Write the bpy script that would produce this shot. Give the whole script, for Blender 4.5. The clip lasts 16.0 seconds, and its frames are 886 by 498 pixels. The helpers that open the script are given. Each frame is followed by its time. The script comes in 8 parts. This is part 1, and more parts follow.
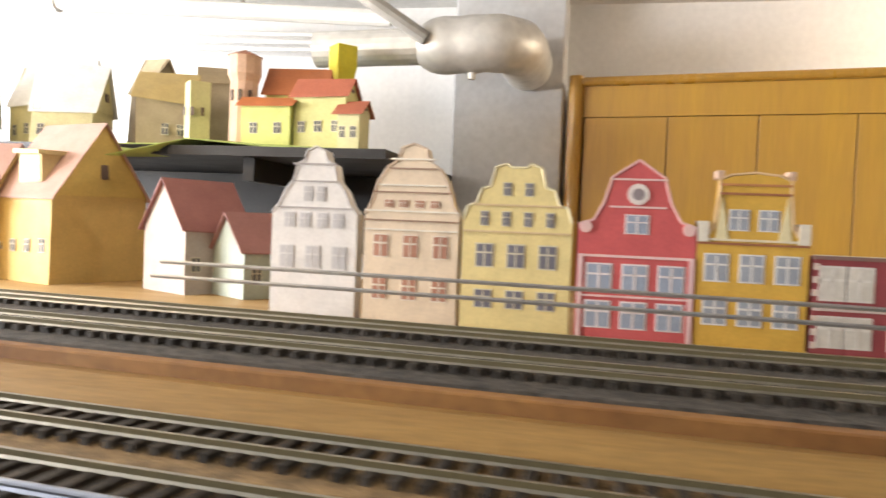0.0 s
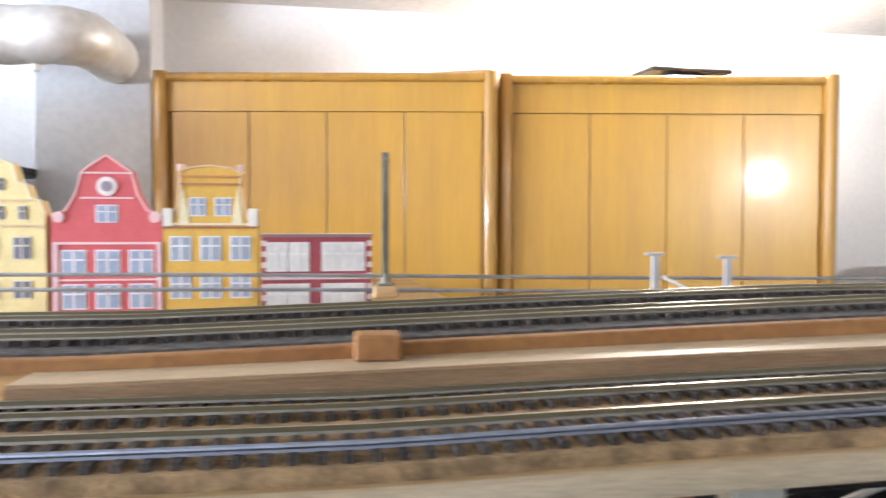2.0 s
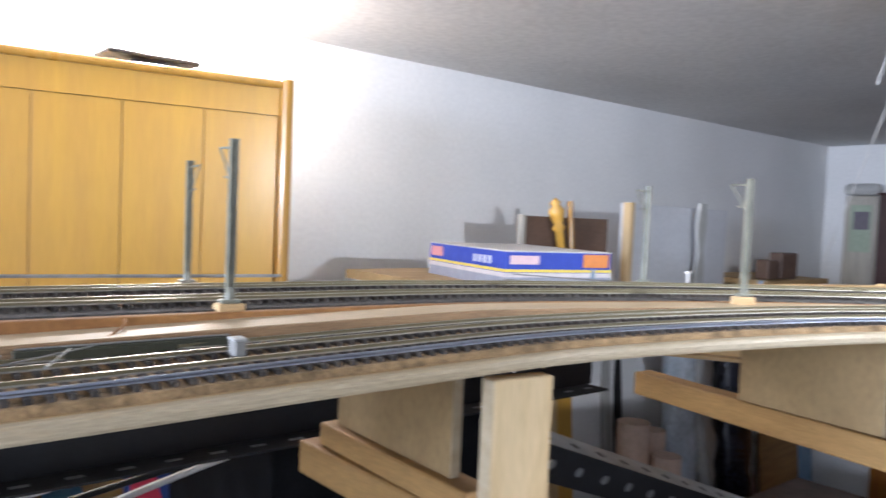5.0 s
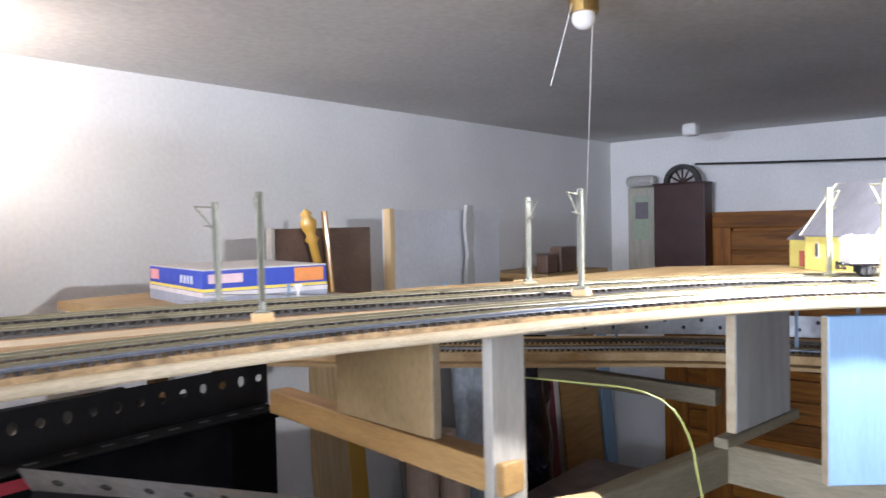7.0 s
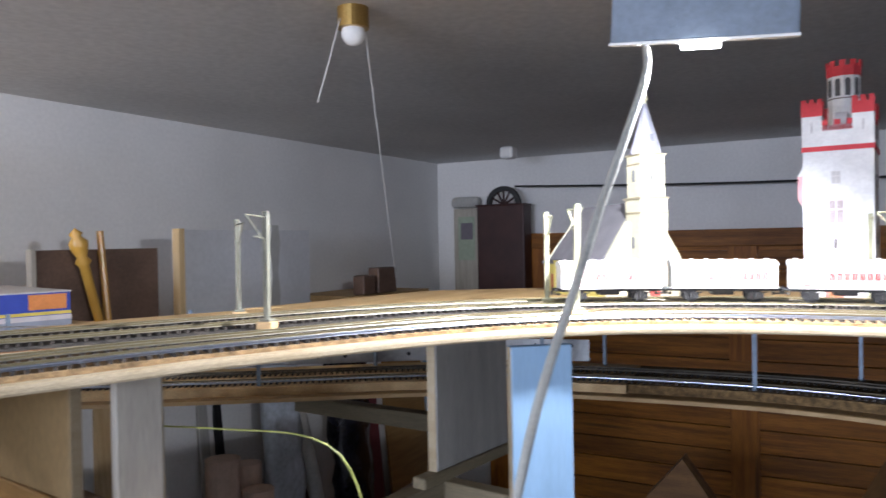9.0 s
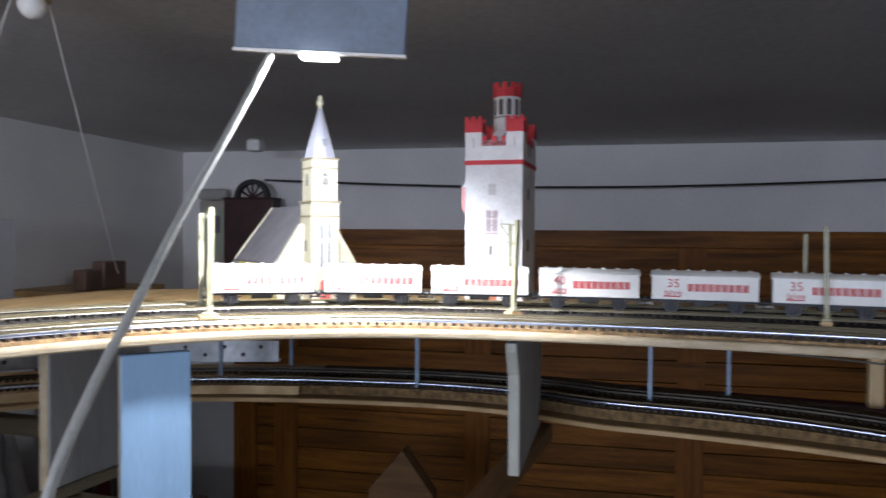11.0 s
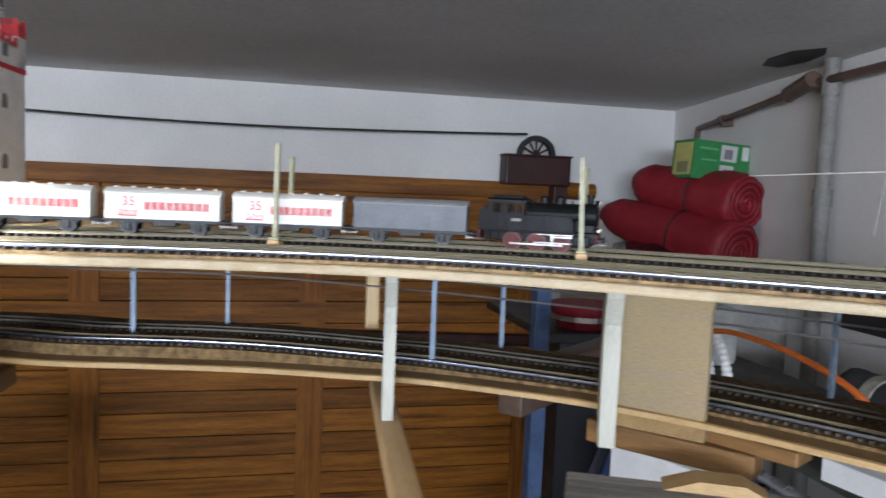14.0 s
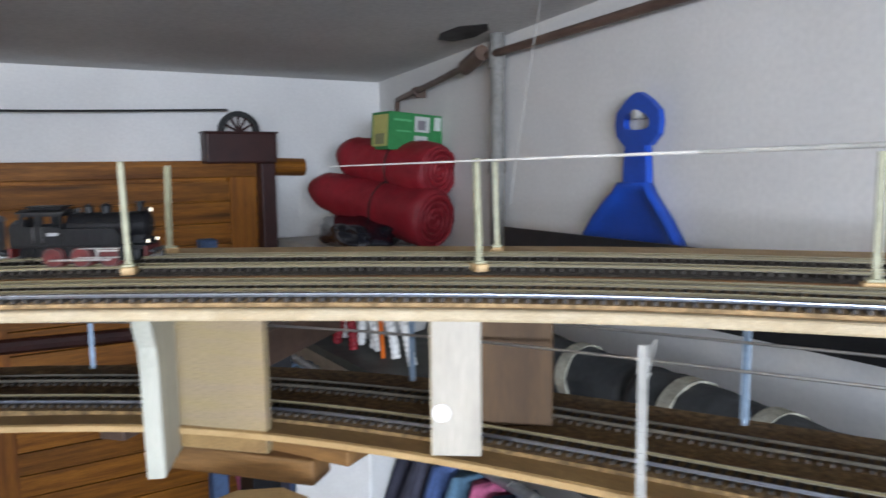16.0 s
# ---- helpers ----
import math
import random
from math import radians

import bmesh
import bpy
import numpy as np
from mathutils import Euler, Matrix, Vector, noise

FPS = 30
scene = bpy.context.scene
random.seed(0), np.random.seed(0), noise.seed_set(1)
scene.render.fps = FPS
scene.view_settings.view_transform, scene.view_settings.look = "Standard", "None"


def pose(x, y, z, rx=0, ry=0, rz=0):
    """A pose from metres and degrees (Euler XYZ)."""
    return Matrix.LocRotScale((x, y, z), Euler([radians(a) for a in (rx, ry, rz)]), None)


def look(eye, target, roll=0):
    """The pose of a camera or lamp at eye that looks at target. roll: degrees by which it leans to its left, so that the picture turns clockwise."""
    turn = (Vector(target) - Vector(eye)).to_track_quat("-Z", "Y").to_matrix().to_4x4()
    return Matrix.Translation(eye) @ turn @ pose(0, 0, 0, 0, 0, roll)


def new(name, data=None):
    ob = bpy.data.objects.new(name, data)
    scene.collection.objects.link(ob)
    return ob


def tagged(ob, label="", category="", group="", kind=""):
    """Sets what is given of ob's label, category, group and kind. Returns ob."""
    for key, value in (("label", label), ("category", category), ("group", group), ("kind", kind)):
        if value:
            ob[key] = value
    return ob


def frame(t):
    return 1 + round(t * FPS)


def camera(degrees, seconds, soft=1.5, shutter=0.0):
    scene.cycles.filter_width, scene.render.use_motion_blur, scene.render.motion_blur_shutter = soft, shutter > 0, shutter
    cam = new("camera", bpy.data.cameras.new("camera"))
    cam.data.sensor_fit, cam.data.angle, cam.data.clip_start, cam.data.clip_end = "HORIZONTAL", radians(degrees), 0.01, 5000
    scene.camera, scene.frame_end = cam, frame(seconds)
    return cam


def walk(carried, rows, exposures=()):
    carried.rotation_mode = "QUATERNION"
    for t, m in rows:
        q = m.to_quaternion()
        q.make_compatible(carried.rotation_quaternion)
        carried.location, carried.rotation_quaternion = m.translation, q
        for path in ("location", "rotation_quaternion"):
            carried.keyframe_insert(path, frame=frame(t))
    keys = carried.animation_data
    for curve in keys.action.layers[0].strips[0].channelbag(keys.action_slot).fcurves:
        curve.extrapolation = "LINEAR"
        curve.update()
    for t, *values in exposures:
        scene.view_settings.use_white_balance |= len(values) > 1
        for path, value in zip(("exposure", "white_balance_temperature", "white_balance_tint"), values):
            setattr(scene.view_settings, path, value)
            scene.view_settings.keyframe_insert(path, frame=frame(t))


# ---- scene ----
cam = camera(61.7, 16.0, 1.5, 0.5)
PATH = [
    (0, (-0.028, 0.0, 1.611), (-0.422, 1.959, 1.553), 2.4),
    (0.5, (0.049, -0.016, 1.608), (-0.266, 1.959, 1.547), 2.5),
    (1, (0.103, -0.031, 1.6095), (-0.071, 1.961, 1.548), 2.7),
    (1.5, (0.139, -0.064, 1.6145), (0.219, 1.933, 1.537), 0.9),
    (2, (0.181, -0.085, 1.612), (0.535, 1.882, 1.542), 0.1),
    (2.5, (0.215, -0.116, 1.617), (0.778, 1.802, 1.552), -0.1),
    (3, (0.248, -0.149, 1.618), (1.017, 1.696, 1.55), 0.3),
    (3.5, (0.317, -0.16, 1.604), (1.194, 1.636, 1.521), 1.7),
    (4, (0.381, -0.188, 1.612), (1.331, 1.567, 1.486), 1.8),
    (4.5, (0.415, -0.189, 1.621), (1.494, 1.491, 1.503), 2.1),
    (5, (0.425, -0.201, 1.63), (1.69, 1.345, 1.541), 2.5),
    (5.2, (0.426, -0.216, 1.633), (1.771, 1.262, 1.546), 2.8),
    (7.3, (0.667, -0.381, 1.641), (2.218, 0.881, 1.584), -1.2),
    (7.5, (0.682, -0.385, 1.641), (2.253, 0.852, 1.59), -1.1),
    (8, (0.717, -0.406, 1.64), (2.353, 0.743, 1.599), -1.4),
    (8.2, (0.731, -0.414, 1.639), (2.391, 0.701, 1.602), -1.4),
    (10.3, (0.794, -0.534, 1.653), (2.684, 0.119, 1.625), 0.0),
    (10.5, (0.799, -0.543, 1.653), (2.71, 0.044, 1.618), 0.2),
    (11, (0.809, -0.568, 1.652), (2.766, -0.155, 1.612), 0.4),
    (11.5, (0.816, -0.597, 1.652), (2.8, -0.349, 1.603), 0.6),
    (12, (0.819, -0.628, 1.653), (2.817, -0.566, 1.586), 1.2),
    (12.5, (0.824, -0.649, 1.641), (2.82, -0.743, 1.555), 3.6),
    (13, (0.841, -0.676, 1.637), (2.818, -0.953, 1.518), 3.6),
    (13.5, (0.849, -0.718, 1.629), (2.805, -1.105, 1.474), 2.2),
    (14, (0.86, -0.76, 1.627), (2.801, -1.214, 1.467), 2.3),
    (14.5, (0.864, -0.812, 1.63), (2.757, -1.437, 1.467), 1.2),
    (15, (0.881, -0.861, 1.635), (2.718, -1.629, 1.449), -0.2),
    (15.5, (0.865, -0.886, 1.643), (2.64, -1.781, 1.424), -0.4),
    (16, (0.836, -0.92, 1.655), (2.516, -1.98, 1.422), -0.7),
]
EXPOSURES = [(0, -1.0, 8100, 14), (1.0, -0.9, 8100, 14), (2.0, -0.38, 6400, 15), (3.0, -0.55, 5980, 15), (5.2, -0.42, 5980, 15), (7.3, -0.45, 6250, 17), (8.2, -0.80, 6250, 17), (10.3, -1.72, 6250, 17),
             (12.0, -1.85, 6250, 15), (13.0, -1.0, 6400, 13), (13.5, -0.5, 6550, 13), (14.0, -0.3, 6600, 12), (15.0, -0.05, 6600, 11), (16, 0.0, 6550, 11)]
walk(cam, [(t, look(eye, target, roll)) for t, eye, target, roll in PATH], EXPOSURES)

# ---- light ----
world = bpy.data.worlds.new("world")
scene.world = world
world.use_nodes = True
wn = world.node_tree
sky = wn.nodes.new("ShaderNodeTexSky")
sky.sky_type = 'NISHITA'
sky.sun_disc = False
sky.sun_elevation, sky.sun_rotation = radians(38), radians(250)
wn.links.new(sky.outputs[0], wn.nodes["Background"].inputs[0])
wn.nodes["Background"].inputs[1].default_value = 0.1


def area_lamp(name, m, sx, sy, watts, colour, spread=180):
    data = bpy.data.lights.new(name, 'AREA')
    data.shape, data.size, data.size_y = 'RECTANGLE', sx, sy
    data.energy, data.color, data.spread = watts, colour, radians(spread)
    ob = new(name, data)
    ob.matrix_world = m
    return ob


# daylight in the window opening of the west wall
area_lamp("window_daylight", look((-1.93, 0.20, 1.765), (1.0, 0.0, 1.70)), 1.70, 0.31, 215, (0.72, 0.83, 1.0))
# floodlight lying on the cupboard, shining up at wall and ceiling
flood = bpy.data.lights.new("cupboard_floodlight", 'POINT')
flood.energy, flood.color, flood.shadow_soft_size = 30.0, (1.0, 0.93, 0.84), 0.03
new("cupboard_floodlight", flood).location = (0.87, 1.21, 1.935)
# unseen lamp without a fixture, added to brighten the castle corner
area_lamp("ceiling_bulb", look((-0.75, 0.35, 1.99), (-0.55, 0.65, 1.5)), 0.25, 0.25, 5.8, (1.0, 0.84, 0.62))
# led spot on the clip lamp by the church
led = bpy.data.lights.new("led_spot", 'SPOT')
led.energy, led.color, led.spot_size, led.spot_blend, led.shadow_soft_size = 55.0, (0.89, 0.95, 1.0), radians(165), 0.35, 0.008
led_ob = new("led_spot", led)
led_ob.matrix_world = look((1.35, -0.355, 1.777), (1.42, -0.10, 1.30))

# ---- materials ----
def mat(name, col, rough=0.6, metal=0.0, var=0.12, scale=30.0, fine=300.0, bump=0.15, stretch=(1, 1, 1), col2=None, spec=0.5, rand=0.0, coat=0.0, knots=0.0):
    """A surface with colour variation at two scales, fine relief and, with rand, a shift from object to object."""
    m = bpy.data.materials.new(name)
    m.use_nodes = True
    nt = m.node_tree
    n, l = nt.nodes, nt.links
    b = n["Principled BSDF"]
    tc = n.new("ShaderNodeTexCoord")
    mp = n.new("ShaderNodeMapping")
    mp.inputs["Scale"].default_value = stretch
    l.new(tc.outputs["Object"], mp.inputs["Vector"])
    n1 = n.new("ShaderNodeTexNoise")
    n1.inputs["Scale"].default_value, n1.inputs["Detail"].default_value = scale, 5
    n2 = n.new("ShaderNodeTexNoise")
    n2.inputs["Scale"].default_value, n2.inputs["Detail"].default_value = fine, 3
    l.new(mp.outputs[0], n1.inputs["Vector"])
    l.new(mp.outputs[0], n2.inputs["Vector"])
    mix = n.new("ShaderNodeMix")
    mix.data_type = 'RGBA'
    a = col
    c = col2 or tuple(v * (1 - 2.2 * var) for v in col)
    mix.inputs[6].default_value = (*a, 1)
    mix.inputs[7].default_value = (*c, 1)
    ramp = n.new("ShaderNodeMapRange")
    ramp.inputs[1].default_value, ramp.inputs[2].default_value = 0.35, 0.68
    l.new(n1.outputs[0], ramp.inputs[0])
    l.new(ramp.outputs[0], mix.inputs[0])
    hsv = n.new("ShaderNodeHueSaturation")
    base = mix.outputs[2]
    if knots:
        vo = n.new("ShaderNodeTexVoronoi")
        vo.inputs["Scale"].default_value = knots
        l.new(mp.outputs[0], vo.inputs["Vector"])
        kr = n.new("ShaderNodeMapRange")
        kr.inputs[1].default_value, kr.inputs[2].default_value = 0.07, 0.20
        kr.inputs[3].default_value, kr.inputs[4].default_value = 0.85, 0.0
        l.new(vo.outputs["Distance"], kr.inputs[0])
        kx = n.new("ShaderNodeMix")
        kx.data_type = 'RGBA'
        kx.inputs[7].default_value = (*(v * 0.22 for v in col), 1)
        l.new(kr.outputs[0], kx.inputs[0])
        l.new(base, kx.inputs[6])
        base = kx.outputs[2]
    l.new(base, hsv.inputs["Color"])
    val = n.new("ShaderNodeMapRange")
    val.inputs[1].default_value, val.inputs[2].default_value = 0.3, 0.7
    val.inputs[3].default_value, val.inputs[4].default_value = 1 - var, 1 + var
    l.new(n2.outputs[0], val.inputs[0])
    last = val.outputs[0]
    if rand:
        oi = n.new("ShaderNodeObjectInfo")
        rr = n.new("ShaderNodeMapRange")
        rr.inputs[3].default_value, rr.inputs[4].default_value = 1 - rand, 1 + rand
        l.new(oi.outputs["Random"], rr.inputs[0])
        mul = n.new("ShaderNodeMath")
        mul.operation = 'MULTIPLY'
        l.new(last, mul.inputs[0])
        l.new(rr.outputs[0], mul.inputs[1])
        last = mul.outputs[0]
    l.new(last, hsv.inputs["Value"])
    l.new(hsv.outputs[0], b.inputs["Base Color"])
    rg = n.new("ShaderNodeMapRange")
    rg.inputs[3].default_value, rg.inputs[4].default_value = max(0.02, rough - 0.1), min(1, rough + 0.1)
    l.new(n1.outputs[0], rg.inputs[0])
    l.new(rg.outputs[0], b.inputs["Roughness"])
    b.inputs["Metallic"].default_value = metal
    b.inputs["Specular IOR Level"].default_value = spec
    b.inputs["Coat Weight"].default_value = coat
    b.inputs["Coat Roughness"].default_value = 0.12
    if bump:
        bp = n.new("ShaderNodeBump")
        bp.inputs["Strength"].default_value, bp.inputs["Distance"].default_value = bump, 0.002
        l.new(n2.outputs[0], bp.inputs["Height"])
        l.new(bp.outputs[0], b.inputs["Normal"])
    return m


def glow(name, col, strength):
    m = bpy.data.materials.new(name)
    m.use_nodes = True
    b = m.node_tree.nodes["Principled BSDF"]
    b.inputs["Base Color"].default_value = (*col, 1)
    b.inputs["Emission Color"].default_value = (*col, 1)
    b.inputs["Emission Strength"].default_value = strength
    return m


M = {}
M["plaster"] = mat("white_plaster", (0.78, 0.77, 0.75), 0.9, var=0.04, scale=3, fine=90, bump=0.25)
M["ceiling"] = mat("ceiling_paint", (0.70, 0.69, 0.67), 0.9, var=0.08, scale=1.6, fine=60, bump=0.2)
M["grey_wall"] = mat("grey_plaster", (0.62, 0.62, 0.62), 0.9, var=0.06, scale=4, fine=90, bump=0.3)
M["floor"] = mat("concrete_floor", (0.12, 0.115, 0.11), 0.8, var=0.12, scale=4, fine=120)
M["beech"] = mat("beech_veneer", (0.60, 0.335, 0.055), 0.36, var=0.06, scale=6, fine=90, bump=0.03, stretch=(5, 5, 0.25), col2=(0.54, 0.295, 0.058), coat=0.3)
M["beech_edge"] = mat("beech_edge", (0.50, 0.26, 0.045), 0.3, var=0.08, scale=8, fine=90, bump=0.03, stretch=(5, 5, 0.3), coat=0.4)
# dark brown that paints the shade in the gaps between door panels
M["gap_shade"] = mat("shadow_gap", (0.16, 0.06, 0.012), 0.5, var=0.1)
M["pine"] = mat("pale_pine", (0.62, 0.43, 0.22), 0.6, var=0.10, scale=12, fine=160, stretch=(0.5, 4, 4), col2=(0.48, 0.30, 0.13))
M["pine_v"] = mat("pine_upright", (0.60, 0.44, 0.24), 0.6, var=0.10, scale=12, fine=160, stretch=(5, 5, 0.4), col2=(0.47, 0.31, 0.14))
# brown pine, darkened in colour for the weak light under the deck
M["pine_dark"] = mat("brown_pine_shaded", (0.20, 0.098, 0.028), 0.65, var=0.16, scale=12, fine=160, stretch=(0.5, 4, 4), col2=(0.11, 0.052, 0.016))
M["ply"] = mat("plywood", (0.44, 0.29, 0.13), 0.6, var=0.12, scale=10, fine=200, stretch=(0.6, 3, 3), col2=(0.34, 0.21, 0.085))
M["pale_ply"] = mat("pale_plywood_face", (0.56, 0.43, 0.27), 0.55, var=0.12, scale=10, fine=200, stretch=(0.6, 3, 3), col2=(0.44, 0.32, 0.18))
M["ochre"] = mat("ochre_pine", (0.40, 0.23, 0.075), 0.6, var=0.14, scale=12, fine=180, stretch=(0.5, 4, 4), col2=(0.29, 0.155, 0.048))
# darker copy of the plywood, carries the deck's shade on the uprights
M["panel_ply"] = mat("upright_plywood_shaded", (0.35, 0.235, 0.105), 0.65, var=0.14, scale=9, fine=180, stretch=(1.5, 1.5, 0.7), col2=(0.27, 0.17, 0.07))
M["tan_board"] = mat("tan_board", (0.60, 0.42, 0.20), 0.6, var=0.14, scale=14, fine=200, stretch=(0.6, 3, 3), col2=(0.40, 0.25, 0.10))
M["dull_pine"] = mat("greyed_pine", (0.25, 0.21, 0.135), 0.65, var=0.14, scale=12, fine=180, stretch=(0.5, 4, 4), col2=(0.18, 0.145, 0.085))
# brown plywood, its colour darkened for the shade below the upper deck
M["low_ply"] = mat("shaded_plywood", (0.29, 0.18, 0.068), 0.6, var=0.16, scale=12, fine=200, stretch=(0.6, 3, 3), col2=(0.20, 0.115, 0.042))
M["edge_brown"] = mat("dull_brown_edge", (0.33, 0.20, 0.098), 0.75, var=0.16, scale=20, fine=240, stretch=(0.6, 3, 5), col2=(0.23, 0.13, 0.06))
M["umber_board"] = mat("dark_umber_board", (0.085, 0.043, 0.013), 0.7, var=0.2, scale=12, fine=180, stretch=(5, 5, 0.4), col2=(0.055, 0.027, 0.009))
M["drain"] = mat("dull_grey_pipe", (0.25, 0.24, 0.22), 0.6, var=0.14, scale=9, fine=90)
M["white_panel"] = mat("white_faced_panel", (0.62, 0.62, 0.63), 0.6, var=0.05, scale=5, fine=90, bump=0.08)
M["hardboard"] = mat("brown_hardboard", (0.35, 0.165, 0.047), 0.75, var=0.16, scale=14, fine=220, col2=(0.24, 0.10, 0.028))
M["cork"] = mat("cork_roadbed", (0.39, 0.25, 0.118), 0.9, var=0.25, scale=120, fine=600, bump=0.6)
M["whitewood"] = mat("white_painted_wood", (0.44, 0.40, 0.33), 0.55, var=0.10, scale=14, fine=150, stretch=(4, 4, 0.5))
M["white_edge"] = mat("whitened_cut_edge", (0.46, 0.455, 0.38), 0.6, var=0.10, scale=14, fine=150, stretch=(4, 4, 0.5))
M["bluewood"] = mat("pale_blue_board", (0.27, 0.42, 0.58), 0.55, var=0.06, scale=14, fine=150, stretch=(4, 4, 0.5))
M["greywood"] = mat("grey_board", (0.42, 0.41, 0.38), 0.6, var=0.10, scale=14, fine=150, stretch=(4, 4, 0.5))
M["rail"] = mat("nickel_rail", (0.45, 0.42, 0.35), 0.40, 1.0, var=0.12, scale=60, fine=400, bump=0.05)
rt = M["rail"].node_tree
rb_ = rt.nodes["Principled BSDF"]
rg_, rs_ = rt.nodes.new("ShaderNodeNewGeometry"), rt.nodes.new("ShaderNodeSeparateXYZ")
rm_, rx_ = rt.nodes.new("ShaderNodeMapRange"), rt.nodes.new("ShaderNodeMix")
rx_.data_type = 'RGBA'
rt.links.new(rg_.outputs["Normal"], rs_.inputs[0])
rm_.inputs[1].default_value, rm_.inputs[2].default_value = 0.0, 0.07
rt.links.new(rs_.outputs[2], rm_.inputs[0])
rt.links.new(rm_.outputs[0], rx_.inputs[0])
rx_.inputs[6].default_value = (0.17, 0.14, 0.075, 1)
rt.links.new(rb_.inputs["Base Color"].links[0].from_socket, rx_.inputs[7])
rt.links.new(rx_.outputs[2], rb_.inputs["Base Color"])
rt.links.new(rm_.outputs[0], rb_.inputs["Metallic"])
# polished metal, its blue painted in for the LED's reflection
M["rail_glint"] = mat("polished_led_blue_rail", (0.43, 0.47, 0.55), 0.32, 1.0, var=0.08, scale=60, fine=400, bump=0.03)
M["dull_rail"] = mat("dark_dull_rail", (0.15, 0.13, 0.10), 0.5, 0.6, var=0.2, scale=60, fine=400, bump=0.05)
M["sleeper"] = mat("sleeper_plastic", (0.060, 0.047, 0.036), 0.7, var=0.25, scale=90, fine=500, rand=0.45)
M["ballast"] = mat("grey_roadbed", (0.085, 0.072, 0.060), 0.95, var=0.3, scale=200, fine=700, bump=0.7)
M["loco"] = mat("black_plastic", (0.007, 0.007, 0.008), 0.40, var=0.25, scale=60, fine=300, bump=0.06, spec=0.16)
M["roof_loco"] = mat("dusty_black_roof", (0.014, 0.014, 0.015), 0.5, var=0.25, scale=60, fine=300, bump=0.06, spec=0.3)
M["loco_red"] = mat("red_plastic", (0.11, 0.012, 0.010), 0.5, spec=0.3, var=0.2, scale=90, fine=300, bump=0.05)
M["metal"] = mat("bare_metal", (0.55, 0.53, 0.50), 0.35, 1.0, var=0.15, scale=80, fine=400, bump=0.05)
M["chassis"] = mat("chassis_black", (0.015, 0.015, 0.016), 0.55, var=0.2, scale=80, fine=300)
M["wagon_grey"] = mat("grey_wagon", (0.125, 0.135, 0.150), 0.55, var=0.10, scale=50, fine=300, bump=0.08)
M["wagon_roof"] = mat("roof_grey", (0.25, 0.25, 0.25), 0.6, var=0.12, scale=40, fine=250)
M["wagon_white"] = mat("white_wagon", (0.78, 0.77, 0.72), 0.45, var=0.03, scale=40, fine=250, bump=0.05)
M["red_print"] = mat("red_print", (0.55, 0.035, 0.03), 0.5, var=0.08)
M["wheel_rim"] = mat("dull_wheel_rim", (0.10, 0.095, 0.09), 0.4, 0.9, var=0.15, scale=80, fine=400, bump=0.05)
M["edge_pine"] = mat("whitened_pine_edge", (0.47, 0.38, 0.25), 0.6, var=0.12, scale=14, fine=200, stretch=(0.6, 3, 6), col2=(0.38, 0.29, 0.17))
M["arch_ply"] = mat("grey_grained_plywood", (0.275, 0.205, 0.10), 0.7, var=0.14, scale=16, fine=240, stretch=(0.8, 0.8, 7), col2=(0.27, 0.20, 0.125))
# brown roadbed with the upper deck's shade put into its colour
M["low_bed"] = mat("shaded_roadbed", (0.235, 0.142, 0.056), 0.95, var=0.3, scale=160, fine=600, bump=0.6)
M["brass"] = mat("brass", (0.55, 0.36, 0.12), 0.35, 1.0, var=0.1)
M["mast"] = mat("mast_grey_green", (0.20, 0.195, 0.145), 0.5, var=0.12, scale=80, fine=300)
M["olive"] = mat("olive_drab_plastic", (0.055, 0.052, 0.028), 0.55, var=0.15, scale=60, fine=300)
# paler copy of the mast colour, for masts standing in brighter light
M["mast_lit"] = mat("mast_olive_lit", (0.36, 0.345, 0.22), 0.5, var=0.12, scale=80, fine=300)
# mast colour with the LED's bluish light painted in
M["mast_lower"] = mat("mast_led_blue", (0.25, 0.33, 0.42), 0.5, var=0.12, scale=80, fine=300)
M["lamp_panel"] = mat("blue_grey_panel", (0.16, 0.20, 0.25), 0.5, var=0.12, scale=20, fine=200)
M["wire"] = mat("wire_steel", (0.45, 0.44, 0.42), 0.35, 0.9, var=0.1)
M["black"] = mat("black_steel", (0.012, 0.012, 0.014), 0.5, var=0.2, scale=20, fine=200)
M["matt_black"] = mat("matt_black_paint", (0.008, 0.008, 0.009), 0.9, var=0.2, scale=20, fine=200, spec=0.12)
M["galv"] = mat("galvanised_steel", (0.45, 0.46, 0.46), 0.45, 0.8, var=0.12, scale=25, fine=120)
M["panel"] = mat("varnished_pine_boards", (0.335, 0.124, 0.011), 0.55, var=0.24, scale=7, fine=60, stretch=(3, 0.35, 6), col2=(0.150, 0.049, 0.005), knots=3.0, rand=0.22, spec=0.3)
M["panel_v"] = mat("varnished_pine_frame", (0.320, 0.117, 0.011), 0.55, var=0.24, scale=7, fine=60, stretch=(3, 6, 0.35), col2=(0.18, 0.056, 0.009), knots=3.0, spec=0.3)
M["maroon"] = mat("maroon_leather", (0.045, 0.012, 0.010), 0.5, var=0.15, scale=15, fine=200)
M["pipe_brown"] = mat("brown_pipe", (0.14, 0.085, 0.06), 0.5, var=0.15, scale=12, fine=120)
M["pipe_grey"] = mat("grey_pipe", (0.44, 0.43, 0.40), 0.55, var=0.1, scale=8, fine=90)
M["blue"] = mat("blue_plastic", (0.012, 0.075, 0.46), 0.4, var=0.08, scale=10, fine=120, bump=0.04)
M["red_cloth"] = mat("red_nylon", (0.24, 0.008, 0.016), 0.6, var=0.09, scale=14, fine=90, bump=0.5)
